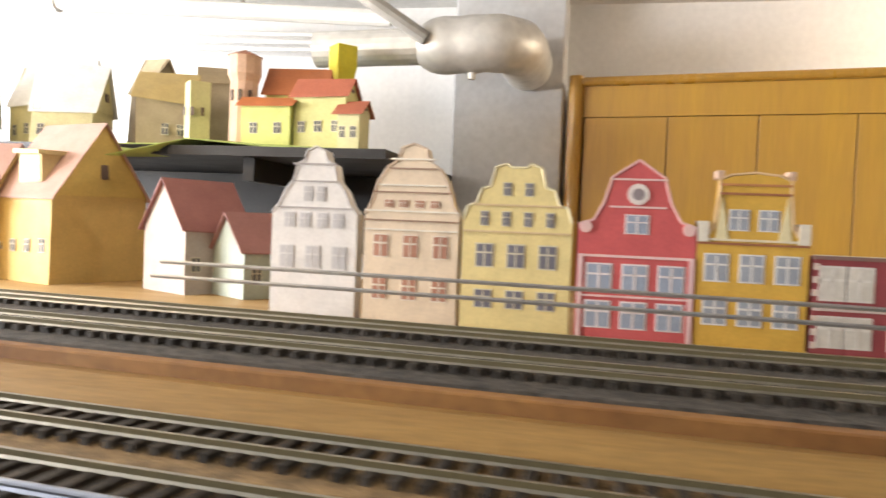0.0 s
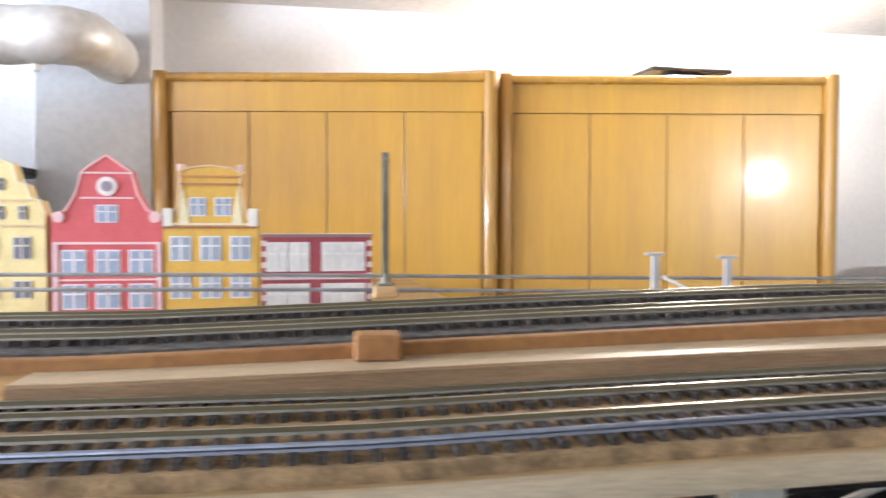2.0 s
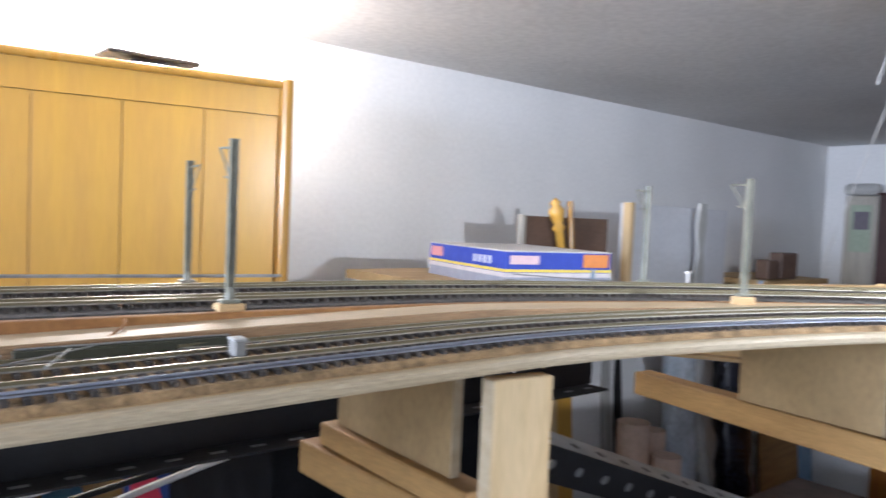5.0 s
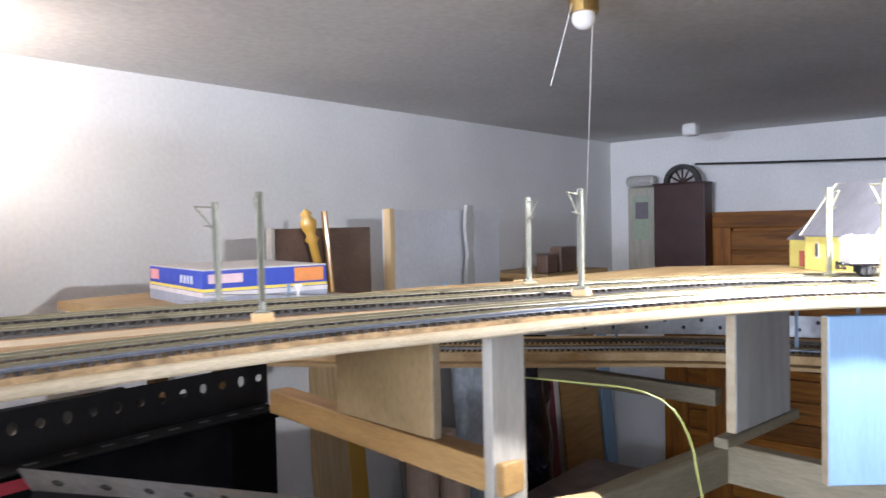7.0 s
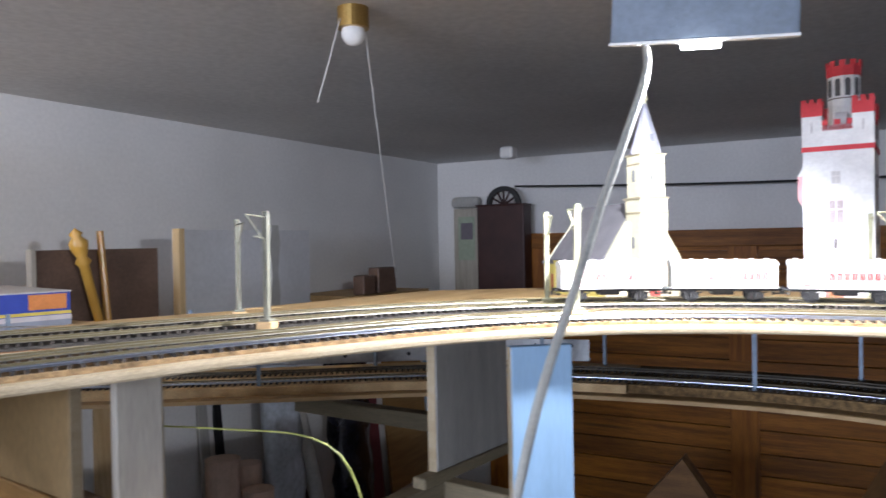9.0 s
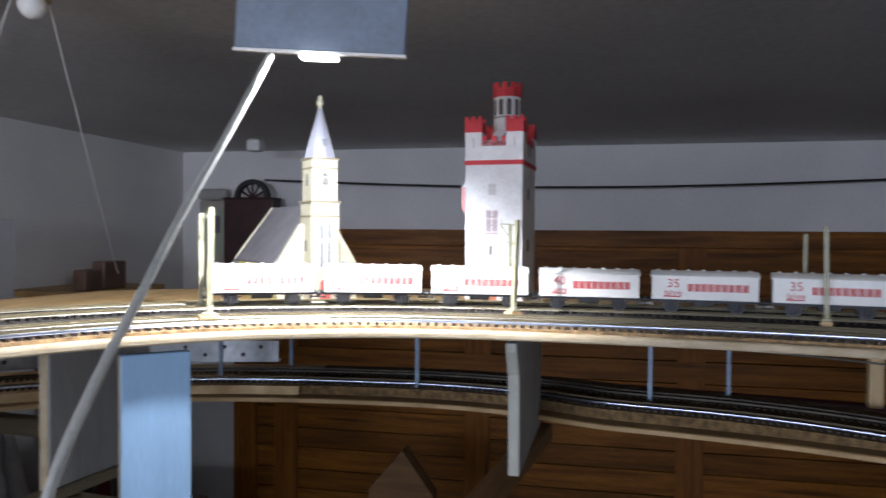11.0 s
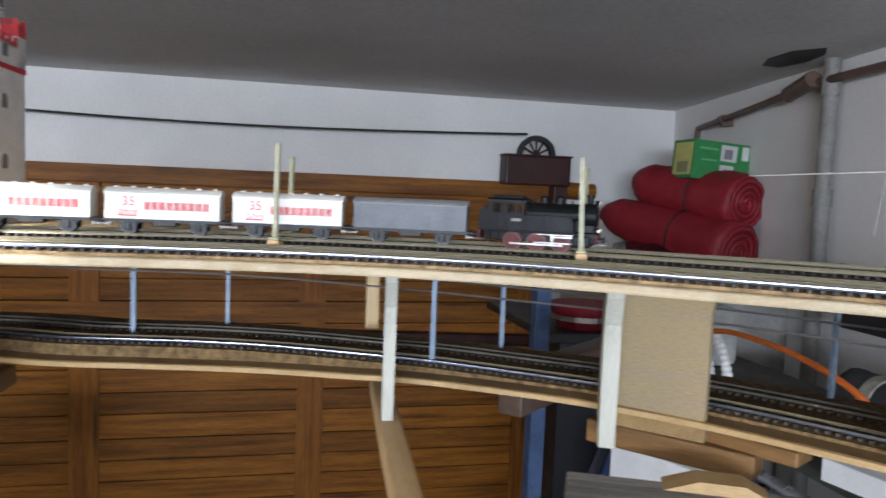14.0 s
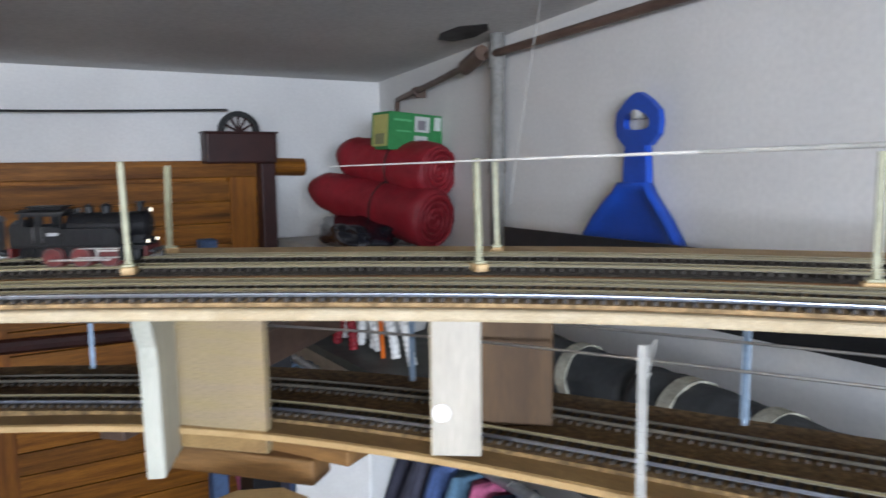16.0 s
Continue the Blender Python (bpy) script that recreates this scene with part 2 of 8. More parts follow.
M["silver"] = mat("aluminium_foil_duct", (0.78, 0.77, 0.73), 0.48, 0.35, var=0.10, scale=8, fine=60, bump=0.3)
M["paper_white"] = mat("white_card", (0.82, 0.81, 0.78), 0.7, var=0.04, scale=20, fine=200, bump=0.05)
M["cable_white"] = mat("white_cable", (0.80, 0.78, 0.74), 0.5, var=0.06)
M["cord_grey"] = mat("grey_white_cord", (0.40, 0.40, 0.36), 0.5, var=0.10)
M["cable_black"] = mat("black_cable", (0.015, 0.015, 0.015), 0.5, var=0.1)
M["orange"] = mat("orange_cable", (0.75, 0.16, 0.02), 0.5, var=0.08)
M["plastic_film"] = mat("cloudy_plastic_film", (0.52, 0.58, 0.64), 0.25, var=0.15, scale=10, fine=60, bump=0.5)
M["bin_bag"] = mat("shiny_black_film", (0.02, 0.02, 0.03), 0.18, var=0.3, scale=14, fine=70, bump=0.9)


def paint(r, g, b, rough=0.7, var=0.06):
    """Printed card of one colour, made once."""
    k = ("card", round(r, 3), round(g, 3), round(b, 3))
    if k not in M:
        M[k] = mat("printed_card", (r, g, b), rough, var=var, scale=45, fine=320, bump=0.06)
    return M[k]

# ---- building helpers ----
def mesh_of(name, bm, material, smooth=False):
    me = bpy.data.meshes.new(name)
    bmesh.ops.recalc_face_normals(bm, faces=bm.faces)
    bm.to_mesh(me)
    bm.free()
    if smooth:
        for p in me.polygons:
            p.use_smooth = True
    me.materials.append(material)
    return me


def part(name, bm, material, parent, label="", smooth=False):
    """Links a bmesh as one mesh object under a thing or a part."""
    ob = new(name, mesh_of(name, bm, material, smooth))
    ob.parent = parent
    if label:
        tagged(ob, label)
    return ob


def thing(name, label, category, m=None, group="", kind=""):
    ob = new(name)
    ob.empty_display_size = 0.02
    if m is not None:
        ob.matrix_world = m
    return tagged(ob, label, category, group, kind)


def solid(name, bm, material, label, category, group="", kind="", m=None, smooth=False):
    ob = new(name, mesh_of(name, bm, material, smooth))
    if m is not None:
        ob.matrix_world = m
    return tagged(ob, label, category, group, kind)


def box(bm, x0, x1, y0, y1, z0, z1, bev=0.0, m=None):
    g = bmesh.ops.create_cube(bm, size=1)
    mm = Matrix.Translation(((x0 + x1) / 2, (y0 + y1) / 2, (z0 + z1) / 2)) @ Matrix.Diagonal((abs(x1 - x0), abs(y1 - y0), abs(z1 - z0), 1))
    vs = g["verts"]
    bmesh.ops.transform(bm, matrix=mm, verts=vs)
    if bev:
        es = list({e for v in vs for e in v.link_edges})
        r = bmesh.ops.bevel(bm, geom=es, offset=bev, segments=2, affect='EDGES', profile=0.5)
        vs = list({v for f in r["faces"] for v in f.verts} | {v for v in vs if v.is_valid})
    if m is not None:
        bmesh.ops.transform(bm, matrix=m, verts=[v for v in vs if v.is_valid])
    return bm


def bx(x0, x1, y0, y1, z0, z1, bev=0.0, m=None):
    return box(bmesh.new(), x0, x1, y0, y1, z0, z1, bev, m)


def cyl(bm, p, q, r, r2=None, n=14):
    """A rod or cone from p to q."""
    p, q = Vector(p), Vector(q)
    d = q - p
    m = Matrix.Translation((p + q) / 2) @ d.to_track_quat("Z", "Y").to_matrix().to_4x4()
    bmesh.ops.create_cone(bm, cap_ends=True, segments=n, radius1=r, radius2=r if r2 is None else r2, depth=d.length, matrix=m)
    return bm


def poly(bm, pts, y0, y1, m=None):
    """An outline in x and z, pulled from y0 to y1."""
    a = [bm.verts.new((x, y0, z)) for x, z in pts]
    b = [bm.verts.new((x, y1, z)) for x, z in pts]
    bm.faces.new(a)
    bm.faces.new(b[::-1])
    k = len(pts)
    for i in range(k):
        bm.faces.new((a[i], b[i], b[(i + 1) % k], a[(i + 1) % k]))
    if m is not None:
        bmesh.ops.transform(bm, matrix=m, verts=a + b)
    return bm


def curve_through(keys, step):
    """Points at even steps on a smooth line through the keys."""
    k = [Vector(p) for p in keys]
    k = [2 * k[0] - k[1]] + k + [2 * k[-1] - k[-2]]
    fine = []
    for i in range(1, len(k) - 2):
        a, b, c, d = k[i - 1:i + 3]
        for j in range(24):
            t = j / 24
            fine.append(0.5 * (2 * b + (c - a) * t + (2 * a - 5 * b + 4 * c - d) * t * t + (3 * b - a - 3 * c + d) * t ** 3))
    fine.append(k[-2])
    out, left = [fine[0]], step
    for a, b in zip(fine, fine[1:]):
        seg = (b - a).length
        pos = 0.0
        while seg - pos >= left:
            pos += left
            out.append(a + (b - a) * (pos / seg))
            left = step
        left -= seg - pos
    return out


def tangents(pts):
    n = len(pts)
    return [(pts[min(i + 1, n - 1)] - pts[max(i - 1, 0)]).normalized() for i in range(n)]


def beside(pts, d):
    """The line at distance d to the left of pts, seen from above."""
    out = []
    for p, t in zip(pts, tangents(pts)):
        s = Vector((-t.y, t.x, 0)).normalized()
        out.append(p + s * d)
    return out


def sweep(bm, pts, prof):
    """A closed outline of (left, up) carried along pts."""
    rows = []
    for p, t in zip(pts, tangents(pts)):
        s = Vector((-t.y, t.x, 0)).normalized()
        rows.append([bm.verts.new(p + s * a + Vector((0, 0, b))) for a, b in prof])
    k = len(prof)
    for r, q in zip(rows, rows[1:]):
        for i in range(k):
            bm.faces.new((r[i], r[(i + 1) % k], q[(i + 1) % k], q[i]))
    bm.faces.new(rows[0])
    bm.faces.new(rows[-1][::-1])
    return bm


def tube(bm, pts, r, n=8):
    """A round cord along pts."""
    pts = [Vector(p) for p in pts]
    rows = []
    for p, t in zip(pts, tangents(pts)):
        s = t.cross(Vector((0.13, 0.21, 0.97))).normalized()
        u = s.cross(t).normalized()
        rows.append([bm.verts.new(p + (s * math.cos(2 * math.pi * i / n) + u * math.sin(2 * math.pi * i / n)) * r) for i in range(n)])
    for a, b in zip(rows, rows[1:]):
        for i in range(n):
            bm.faces.new((a[i], a[(i + 1) % n], b[(i + 1) % n], b[i]))
    bm.faces.new(rows[0])
    bm.faces.new(rows[-1][::-1])
    return bm


def text_mesh(words, size, depth, material, name):
    """Lettering as a mesh in x and z, its middle at the origin, facing -y."""
    cu = bpy.data.curves.new(name, 'FONT')
    cu.body, cu.size, cu.extrude, cu.align_x, cu.align_y = words, size, depth, 'CENTER', 'CENTER'
    tmp = bpy.data.objects.new(name, cu)
    scene.collection.objects.link(tmp)
    dg = bpy.context.evaluated_depsgraph_get()
    me = bpy.data.meshes.new_from_object(tmp.evaluated_get(dg))
    bpy.data.objects.remove(tmp)
    me.transform(Matrix.Rotation(radians(90), 4, 'X'))
    me.materials.clear()
    me.materials.append(material)
    return me

# ---- the room ----
CEIL = 2.03
solid("floor", bx(-2.1, 4.3, -3.2, 1.7, -0.1, 0.0), M["floor"], "bare grey concrete floor under the layout", "floor", kind="structure")
solid("ceiling", bx(-2.1, 4.3, -3.2, 1.7, CEIL, CEIL + 0.1), M["ceiling"], "white painted low ceiling with faint mottling", "ceiling", kind="structure")
solid("wall_north", bx(-3.3, 3.0, 0, 0.13, 0, CEIL), M["plaster"], "plain white plastered wall behind the cupboards", "wall", kind="structure", m=pose(1.2, 1.385, 0, 0, 0, -0.4))
solid("wall_east", bx(4.0, 4.15, -2.9, 1.37, 0, CEIL), M["plaster"], "white plastered end wall above wooden boarding", "wall", kind="structure")
DM = pose(4.0, -2.57, 0, 0, 0, -11.3)
solid("wall_south", bx(-6.3, 0.4, -0.15, 0.0, 0, CEIL), M["plaster"], "white plastered side wall with pipes", "wall", kind="structure", m=DM)
bm = bx(-2.1, -1.95, -3.2, -0.68, 0, CEIL)
box(bm, -2.1, -1.95, 1.08, 1.50, 0, CEIL)
box(bm, -2.1, -1.95, -0.68, 1.08, 0, 1.60)
box(bm, -2.1, -1.95, -0.68, 1.08, 1.93, CEIL)
solid("wall_west", bm, M["plaster"], "white plastered wall with a window opening", "wall", kind="structure")
# chimney breast
solid("chimney_breast", bx(-0.280, -0.088, 1.285, 1.420, 0, CEIL, 0.004), M["grey_wall"], "grey plastered chimney breast rising to the ceiling", "chimney", kind="structure")


# ---- the layout's lines ----
EDGE = [(-1.3, 0.225), (-0.8, 0.182), (-0.5, 0.155), (-0.2, 0.126), (0.0, 0.110), (0.15, 0.102), (0.33, 0.096), (0.5, 0.084), (0.62, 0.077), (0.76, 0.062), (0.93, 0.005), (1.06, -0.07), (1.2, -0.155),
        (1.29, -0.225), (1.365, -0.32), (1.415, -0.46), (1.42, -0.68), (1.376, -0.87), (1.28, -1.035), (1.154, -1.2), (1.033, -1.311), (0.85, -1.45), (0.55, -1.62)]
# the outer pair of tracks lies a little closer along the straight
OUTER_EDGE = [(-1.3, 0.225), (-0.8, 0.178), (-0.5, 0.148), (-0.2, 0.118), (0.0, 0.101), (0.15, 0.095), (0.33, 0.092)] + EDGE[7:]


def ramp_z(x, y, low, high, x0=0.3, x1=1.1):
    """Height of a deck that climbs from the straight into the curve."""
    hump = 0.005 * math.exp(-((x - 1.36) ** 2 + (y + 0.22) ** 2) / 0.09)
    if y < -0.1:
        return high + hump
    t = min(1.0, max(0.0, (x - x0) / (x1 - x0)))
    return low + (high - low) * t + hump


def level(pts, low, high, x0=0.3, x1=1.1):
    return [Vector((p.x, p.y, ramp_z(p.x, p.y, low, high, x0, x1))) for p in pts]


EDGE_LINE = curve_through([(x, y, 0) for x, y in EDGE], 0.02)
OUTER_LINE = curve_through([(x, y, 0) for x, y in OUTER_EDGE], 0.02)
INNER_LOW, INNER_HIGH, INNER_X0 = 1.5446, 1.570, 0.20
OUTER_LOW, OUTER_HIGH, OUTER_X0, OUTER_X1 = 1.5612, 1.571, 0.10, 0.46
deck_line = level(EDGE_LINE, INNER_LOW, INNER_HIGH, INNER_X0)
layout = thing("layout_deck", "bent plywood railway deck with pale wooden edge strips", "railway deck", kind="structure")
part("deck_board", sweep(bmesh.new(), deck_line, [(0.003, -0.0070), (0.33, -0.0070), (0.33, -0.001), (0.003, -0.001)]), M["ply"], layout)
part("edge_strip", sweep(bmesh.new(), deck_line, [(-0.003, -0.0074), (0.003, -0.0076), (0.003, -0.0006), (-0.0015, -0.0006), (-0.0030, -0.0016), (-0.0036, -0.0034), (-0.0036, -0.0060)]), M["edge_pine"], layout, "pale planed pine edge strip")
out_line = level(beside(OUTER_LINE, 0.185), OUTER_LOW, OUTER_HIGH, OUTER_X0, OUTER_X1)
part("outer_roadbed", sweep(bmesh.new(), out_line, [(-0.072, -0.0165), (0.072, -0.0165), (0.072, -0.0006), (0.0714, 0.0), (-0.0714, 0.0), (-0.072, -0.0006)]), M["hardboard"], layout, "brown hardboard roadbed for two tracks")
part("ballast_bed", sweep(bmesh.new(), out_line, [(-0.0665, -0.001), (0.062, -0.001), (0.060, 0.0009), (-0.0645, 0.0009)]), M["ballast"], layout, "dark dusty underlay below the outer tracks")
# pale strip beside the raised roadbed: square brown edge from x = 0.085 on, a filled slope before it
mid_line = level(beside(EDGE_LINE, 0.101), 1.5565, 1.5708, 0.10, 0.75)
part("mid_board", sweep(bmesh.new(), [p for p in mid_line if p.x > 0.078 or p.y < -0.2], [(-0.0180, -0.0135), (0.030, -0.0135), (0.030, 0.0), (-0.0180, 0.0)]), M["pale_ply"], layout, "pale plywood strip between the track pairs")
part("mid_edge", sweep(bmesh.new(), [p for p in mid_line if p.x > 0.078 or p.y < -0.2], [(-0.0196, -0.0140), (-0.0180, -0.0140), (-0.0180, -0.0003), (-0.0196, -0.0010)]), M["edge_brown"], layout, "brown edge of the plywood strip")
slope_line = [p for p in mid_line if p.x < 0.095 and p.y > -0.2]
part("mid_slope", sweep(bmesh.new(), slope_line, [(-0.0190, -0.0120), (0.030, -0.0120), (0.030, -0.0004), (-0.0020, -0.0004), (-0.0110, -0.0030), (-0.0190, -0.0075)]), M["ochre"], layout, "ochre filler sloping down from the roadbed")
in_line = level(beside(EDGE_LINE, 0.047), INNER_LOW + 0.0035, INNER_HIGH + 0.0015, INNER_X0)
part("inner_roadbed", sweep(bmesh.new(), in_line, [(-0.0400, -0.0046), (0.042, -0.0046), (0.041, 0.0), (-0.0394, 0.0)]), M["cork"], layout, "rough cork strip under two tracks")


# ---- tracks ----
SLEEPER = None


def track(line, label, group, pitch=0.0074, worn=False, dull=False):
    """Two rails and their sleepers on a line at the roadbed's top; worn: the near rail has a rounded head and a
    glint-blue colour.
    """
    tr = thing("railway_track", label, "track", group=group)
    for side in (-1, 1):
        c = side * 0.00825
        prof = [(c - 0.0010, 0.0022), (c + 0.0010, 0.0022), (c + 0.0005, 0.0030)]
        if worn and side < 0:
            prof += [(c + 0.00072, 0.0036), (c + 0.00066, 0.0042), (c + 0.00040, 0.00455), (c, 0.00465), (c - 0.00040, 0.00455), (c - 0.00066, 0.0042), (c - 0.00072, 0.0036)]
        else:
            prof += [(c + 0.0007, 0.0046), (c - 0.0007, 0.0046)]
        prof.append((c - 0.0005, 0.0030))
        part("rail", sweep(bmesh.new(), line, prof), M["rail_glint"] if worn and side < 0 else (M["dull_rail"] if dull else M["rail"]), tr)
    pts = []
    acc = 0.0
    for a, b in zip(line, line[1:]):
        seg = (b - a).length
        while acc < seg:
            pts.append((a + (b - a) * (acc / seg), (b - a).normalized()))
            acc += pitch
        acc -= seg
    global SLEEPER
    if SLEEPER is None:
        SLEEPER = mesh_of("sleeper", bx(-0.0013, 0.0013, -0.0140, 0.0140, 0.0, 0.0023), M["sleeper"])
    # those of the stretch that is passed nearest stand alone, the rest are joined
    rest = bmesh.new()
    alone = 0
    for p, t in pts:
        m = Matrix.Translation(p) @ Matrix.Rotation(math.atan2(t.y, t.x), 4, 'Z')
        if -0.32 < p.x and alone < 300:
            ob = new("sleeper", SLEEPER)
            ob.parent = tr
            ob.matrix_basis = m
            alone += 1
        else:
            vs = [rest.verts.new(m @ Vector((x, y, z))) for z in (0.0, 0.0023) for x, y in ((-0.0013, -0.014), (0.0013, -0.014), (0.0013, 0.014), (-0.0013, 0.014))]
            for q in ((4, 5, 6, 7), (0, 1, 5, 4), (1, 2, 6, 5), (2, 3, 7, 6), (3, 0, 4, 7)):
                rest.faces.new([vs[i] for i in q])
    if rest.verts:
        tagged(part("sleeper_run", rest, M["sleeper"], tr), kind="stuff")
    else:
        rest.free()
    return tr


TRACKS = "tracks of the upper deck"
LINE_B = level(beside(EDGE_LINE, 0.0245), INNER_LOW + 0.0035, INNER_HIGH + 0.0015, INNER_X0)
LINE_A = level(beside(EDGE_LINE, 0.0675), INNER_LOW + 0.0035, INNER_HIGH + 0.0015, INNER_X0)
LINE_T = level(beside(OUTER_LINE, 0.150), OUTER_LOW + 0.0009, OUTER_HIGH + 0.0009, OUTER_X0, OUTER_X1)
LINE_F = level(beside(OUTER_LINE, 0.213), OUTER_LOW + 0.0009, OUTER_HIGH + 0.0009, OUTER_X0, OUTER_X1)
track(LINE_B, "bright metal rails on dark sleepers along the deck edge", TRACKS, worn=True)
track(LINE_A, "bright metal rails on dark sleepers beside another track", TRACKS)
track(LINE_T, "metal rails on dark sleepers under the goods train", TRACKS)
track(LINE_F, "metal rails on dark sleepers beyond the goods train", TRACKS)

# lower deck
LOW_EDGE = [(1.18, 0.60), (1.27, 0.44), (1.35, 0.31), (1.45, 0.16), (1.56, 0.0), (1.615, -0.15), (1.637, -0.343), (1.625, -0.47), (1.590, -0.56), (1.572, -0.65), (1.552, -0.75), (1.530, -0.83), (1.508, -0.90), (1.45, -1.0), (1.385, -1.075), (1.30, -1.145), (1.2, -1.21), (1.0, -1.32), (0.8, -1.43), (0.5, -1.58)]


def low_rise(y):
    """How far the lower tracks climb above their level at the south end."""
    u = min(1.0, max(0.0, (y + 1.02) / 0.36))
    return 0.0115 * u * u * (3 - 2 * u)


LOW_PLAN = curve_through([(x, y, 1.4535) for x, y in LOW_EDGE], 0.02)
LOW_LINE = [p + Vector((0, 0, 0.35 * low_rise(p.y))) for p in LOW_PLAN]
LOW_TOP = [p + Vector((0, 0, low_rise(p.y))) for p in LOW_PLAN]
lower = thing("lower_deck", "narrow plywood railway deck on a level below", "railway deck", kind="structure")
# board colour includes the shade under the upper deck
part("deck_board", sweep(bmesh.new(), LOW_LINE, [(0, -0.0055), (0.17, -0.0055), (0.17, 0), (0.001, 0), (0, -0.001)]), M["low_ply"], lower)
part("front_edge", sweep(bmesh.new(), LOW_LINE, [(-0.0012, -0.0053), (0.0, -0.0053), (0.0, -0.0008), (-0.0012, -0.0008)]), M["ply"], lower, "pale cut front edge")
# roadbed darkened for shade at the south, thick tan roadbed from the joint northwards
south = [p for p in LOW_TOP if p.y < -0.215]
north = [p for p in LOW_TOP if p.y > -0.235]
part("roadbed", sweep(bmesh.new(), south, [(0.022, -0.0085), (0.163, -0.0085), (0.162, 0.0026), (0.024, 0.0026)]), M["low_bed"], lower, "brown roadbed darkened for shade")
part("tan_roadbed", sweep(bmesh.new(), north, [(0.016, -0.0085), (0.166, -0.0085), (0.165, 0.0027), (0.017, 0.0027)]), M["tan_board"], lower, "tan wooden roadbed")
LOWT = "tracks of the lower deck"
track([p + Vector((0, 0, 0.0028)) for p in beside(LOW_TOP, 0.045)], "metal rails on dark sleepers along the lower deck", LOWT, worn=True)
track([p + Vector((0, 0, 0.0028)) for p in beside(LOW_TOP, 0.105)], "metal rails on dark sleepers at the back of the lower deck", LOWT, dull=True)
# galvanised perforated strip standing behind the northern part
strip = thing("perforated_strip", "galvanised perforated steel strip behind the lower tracks", "steel strip")
back = [p for p in beside(LOW_TOP, 0.178) if p.y > -0.14]
part("plate", sweep(bmesh.new(), back, [(-0.0008, 0.0035), (0.0008, 0.0035), (0.0008, 0.034), (-0.0008, 0.034)]), M["galv"], strip)
part("flange", sweep(bmesh.new(), back, [(0.0008, 0.0035), (0.022, 0.0035), (0.022, 0.0048), (0.0008, 0.0048)]), M["galv"], strip)
for k in range(2, len(back) - 1):
    p, t = back[k], (back[k] - back[k - 1]).normalized()
    n_ = Vector((-t.y, t.x, 0))
    q = p + Vector((0, 0, 0.025 if k % 2 else 0.014))
    part("slot", cyl(bmesh.new(), q - n_ * 0.0012, q - n_ * 0.0006, 0.0030, n=10), M["black"], strip)

# ---- the goods train ----
def along(line, s):
    """Point and heading at distance s on a line."""
    for a, b in zip(line, line[1:]):
        seg = (b - a).length
        if s <= seg:
            return a + (b - a) * (s / seg), (b - a).normalized()
        s -= seg
    return line[-1], (line[-1] - line[-2]).normalized()


RAIL = 0.0046


def wheel(parent, x, y, r, material, n=20):
    s = 1 if y > 0 else -1
    bm = cyl(bmesh.new(), (x, y - s * 0.0012, r), (x, y + s * 0.0012, r), r, n=n)
    cyl(bm, (x, y - s * 0.0022, r), (x, y - s * 0.0012, r), r + 0.0009, n=n)
    cyl(bm, (x, y + s * 0.0012, r), (x, y + s * 0.0019, r), r * 0.25, n=8)
    w = part("wheel", bm, material, parent)
    rim = bmesh.new()
    for k in range(n):
        a, b = 2 * math.pi * k / n, 2 * math.pi * (k + 1) / n
        vs = [rim.verts.new((x + math.cos(q) * rr, y + s * 0.00135, r + math.sin(q) * rr)) for q, rr in ((a, r * 0.99), (b, r * 0.99), (b, r * 0.90), (a, r * 0.90))]
        rim.faces.new(vs)
    bmesh.ops.remove_doubles(rim, verts=list(rim.verts), dist=0.00001)
    part("rim", rim, M["wheel_rim"], w)
    return w


def buffers(parent, x, d, z=0.0122):
    for y in (-0.0088, 0.0088):
        bm = cyl(bmesh.new(), (x, y, z), (x + d * 0.0045, y, z), 0.0014, n=10)
        cyl(bm, (x + d * 0.0045, y, z), (x + d * 0.0054, y, z), 0.0030, n=14)
        part("buffer", bm, M["chassis"], parent)


def coupling(parent, x, d):
    bm = bx(x - 0.001, x + 0.001, -0.002, 0.002, 0.0065, 0.0095)
    box(bm, min(x, x + d * 0.008), max(x, x + d * 0.008), -0.0014, 0.0014, 0.0072, 0.0086)
    box(bm, x + d * 0.0065, x + d * 0.008, -0.0045, 0.0045, 0.0070, 0.0112, 0.0003)
    part("coupling", bm, M["wheel_rim"], parent)


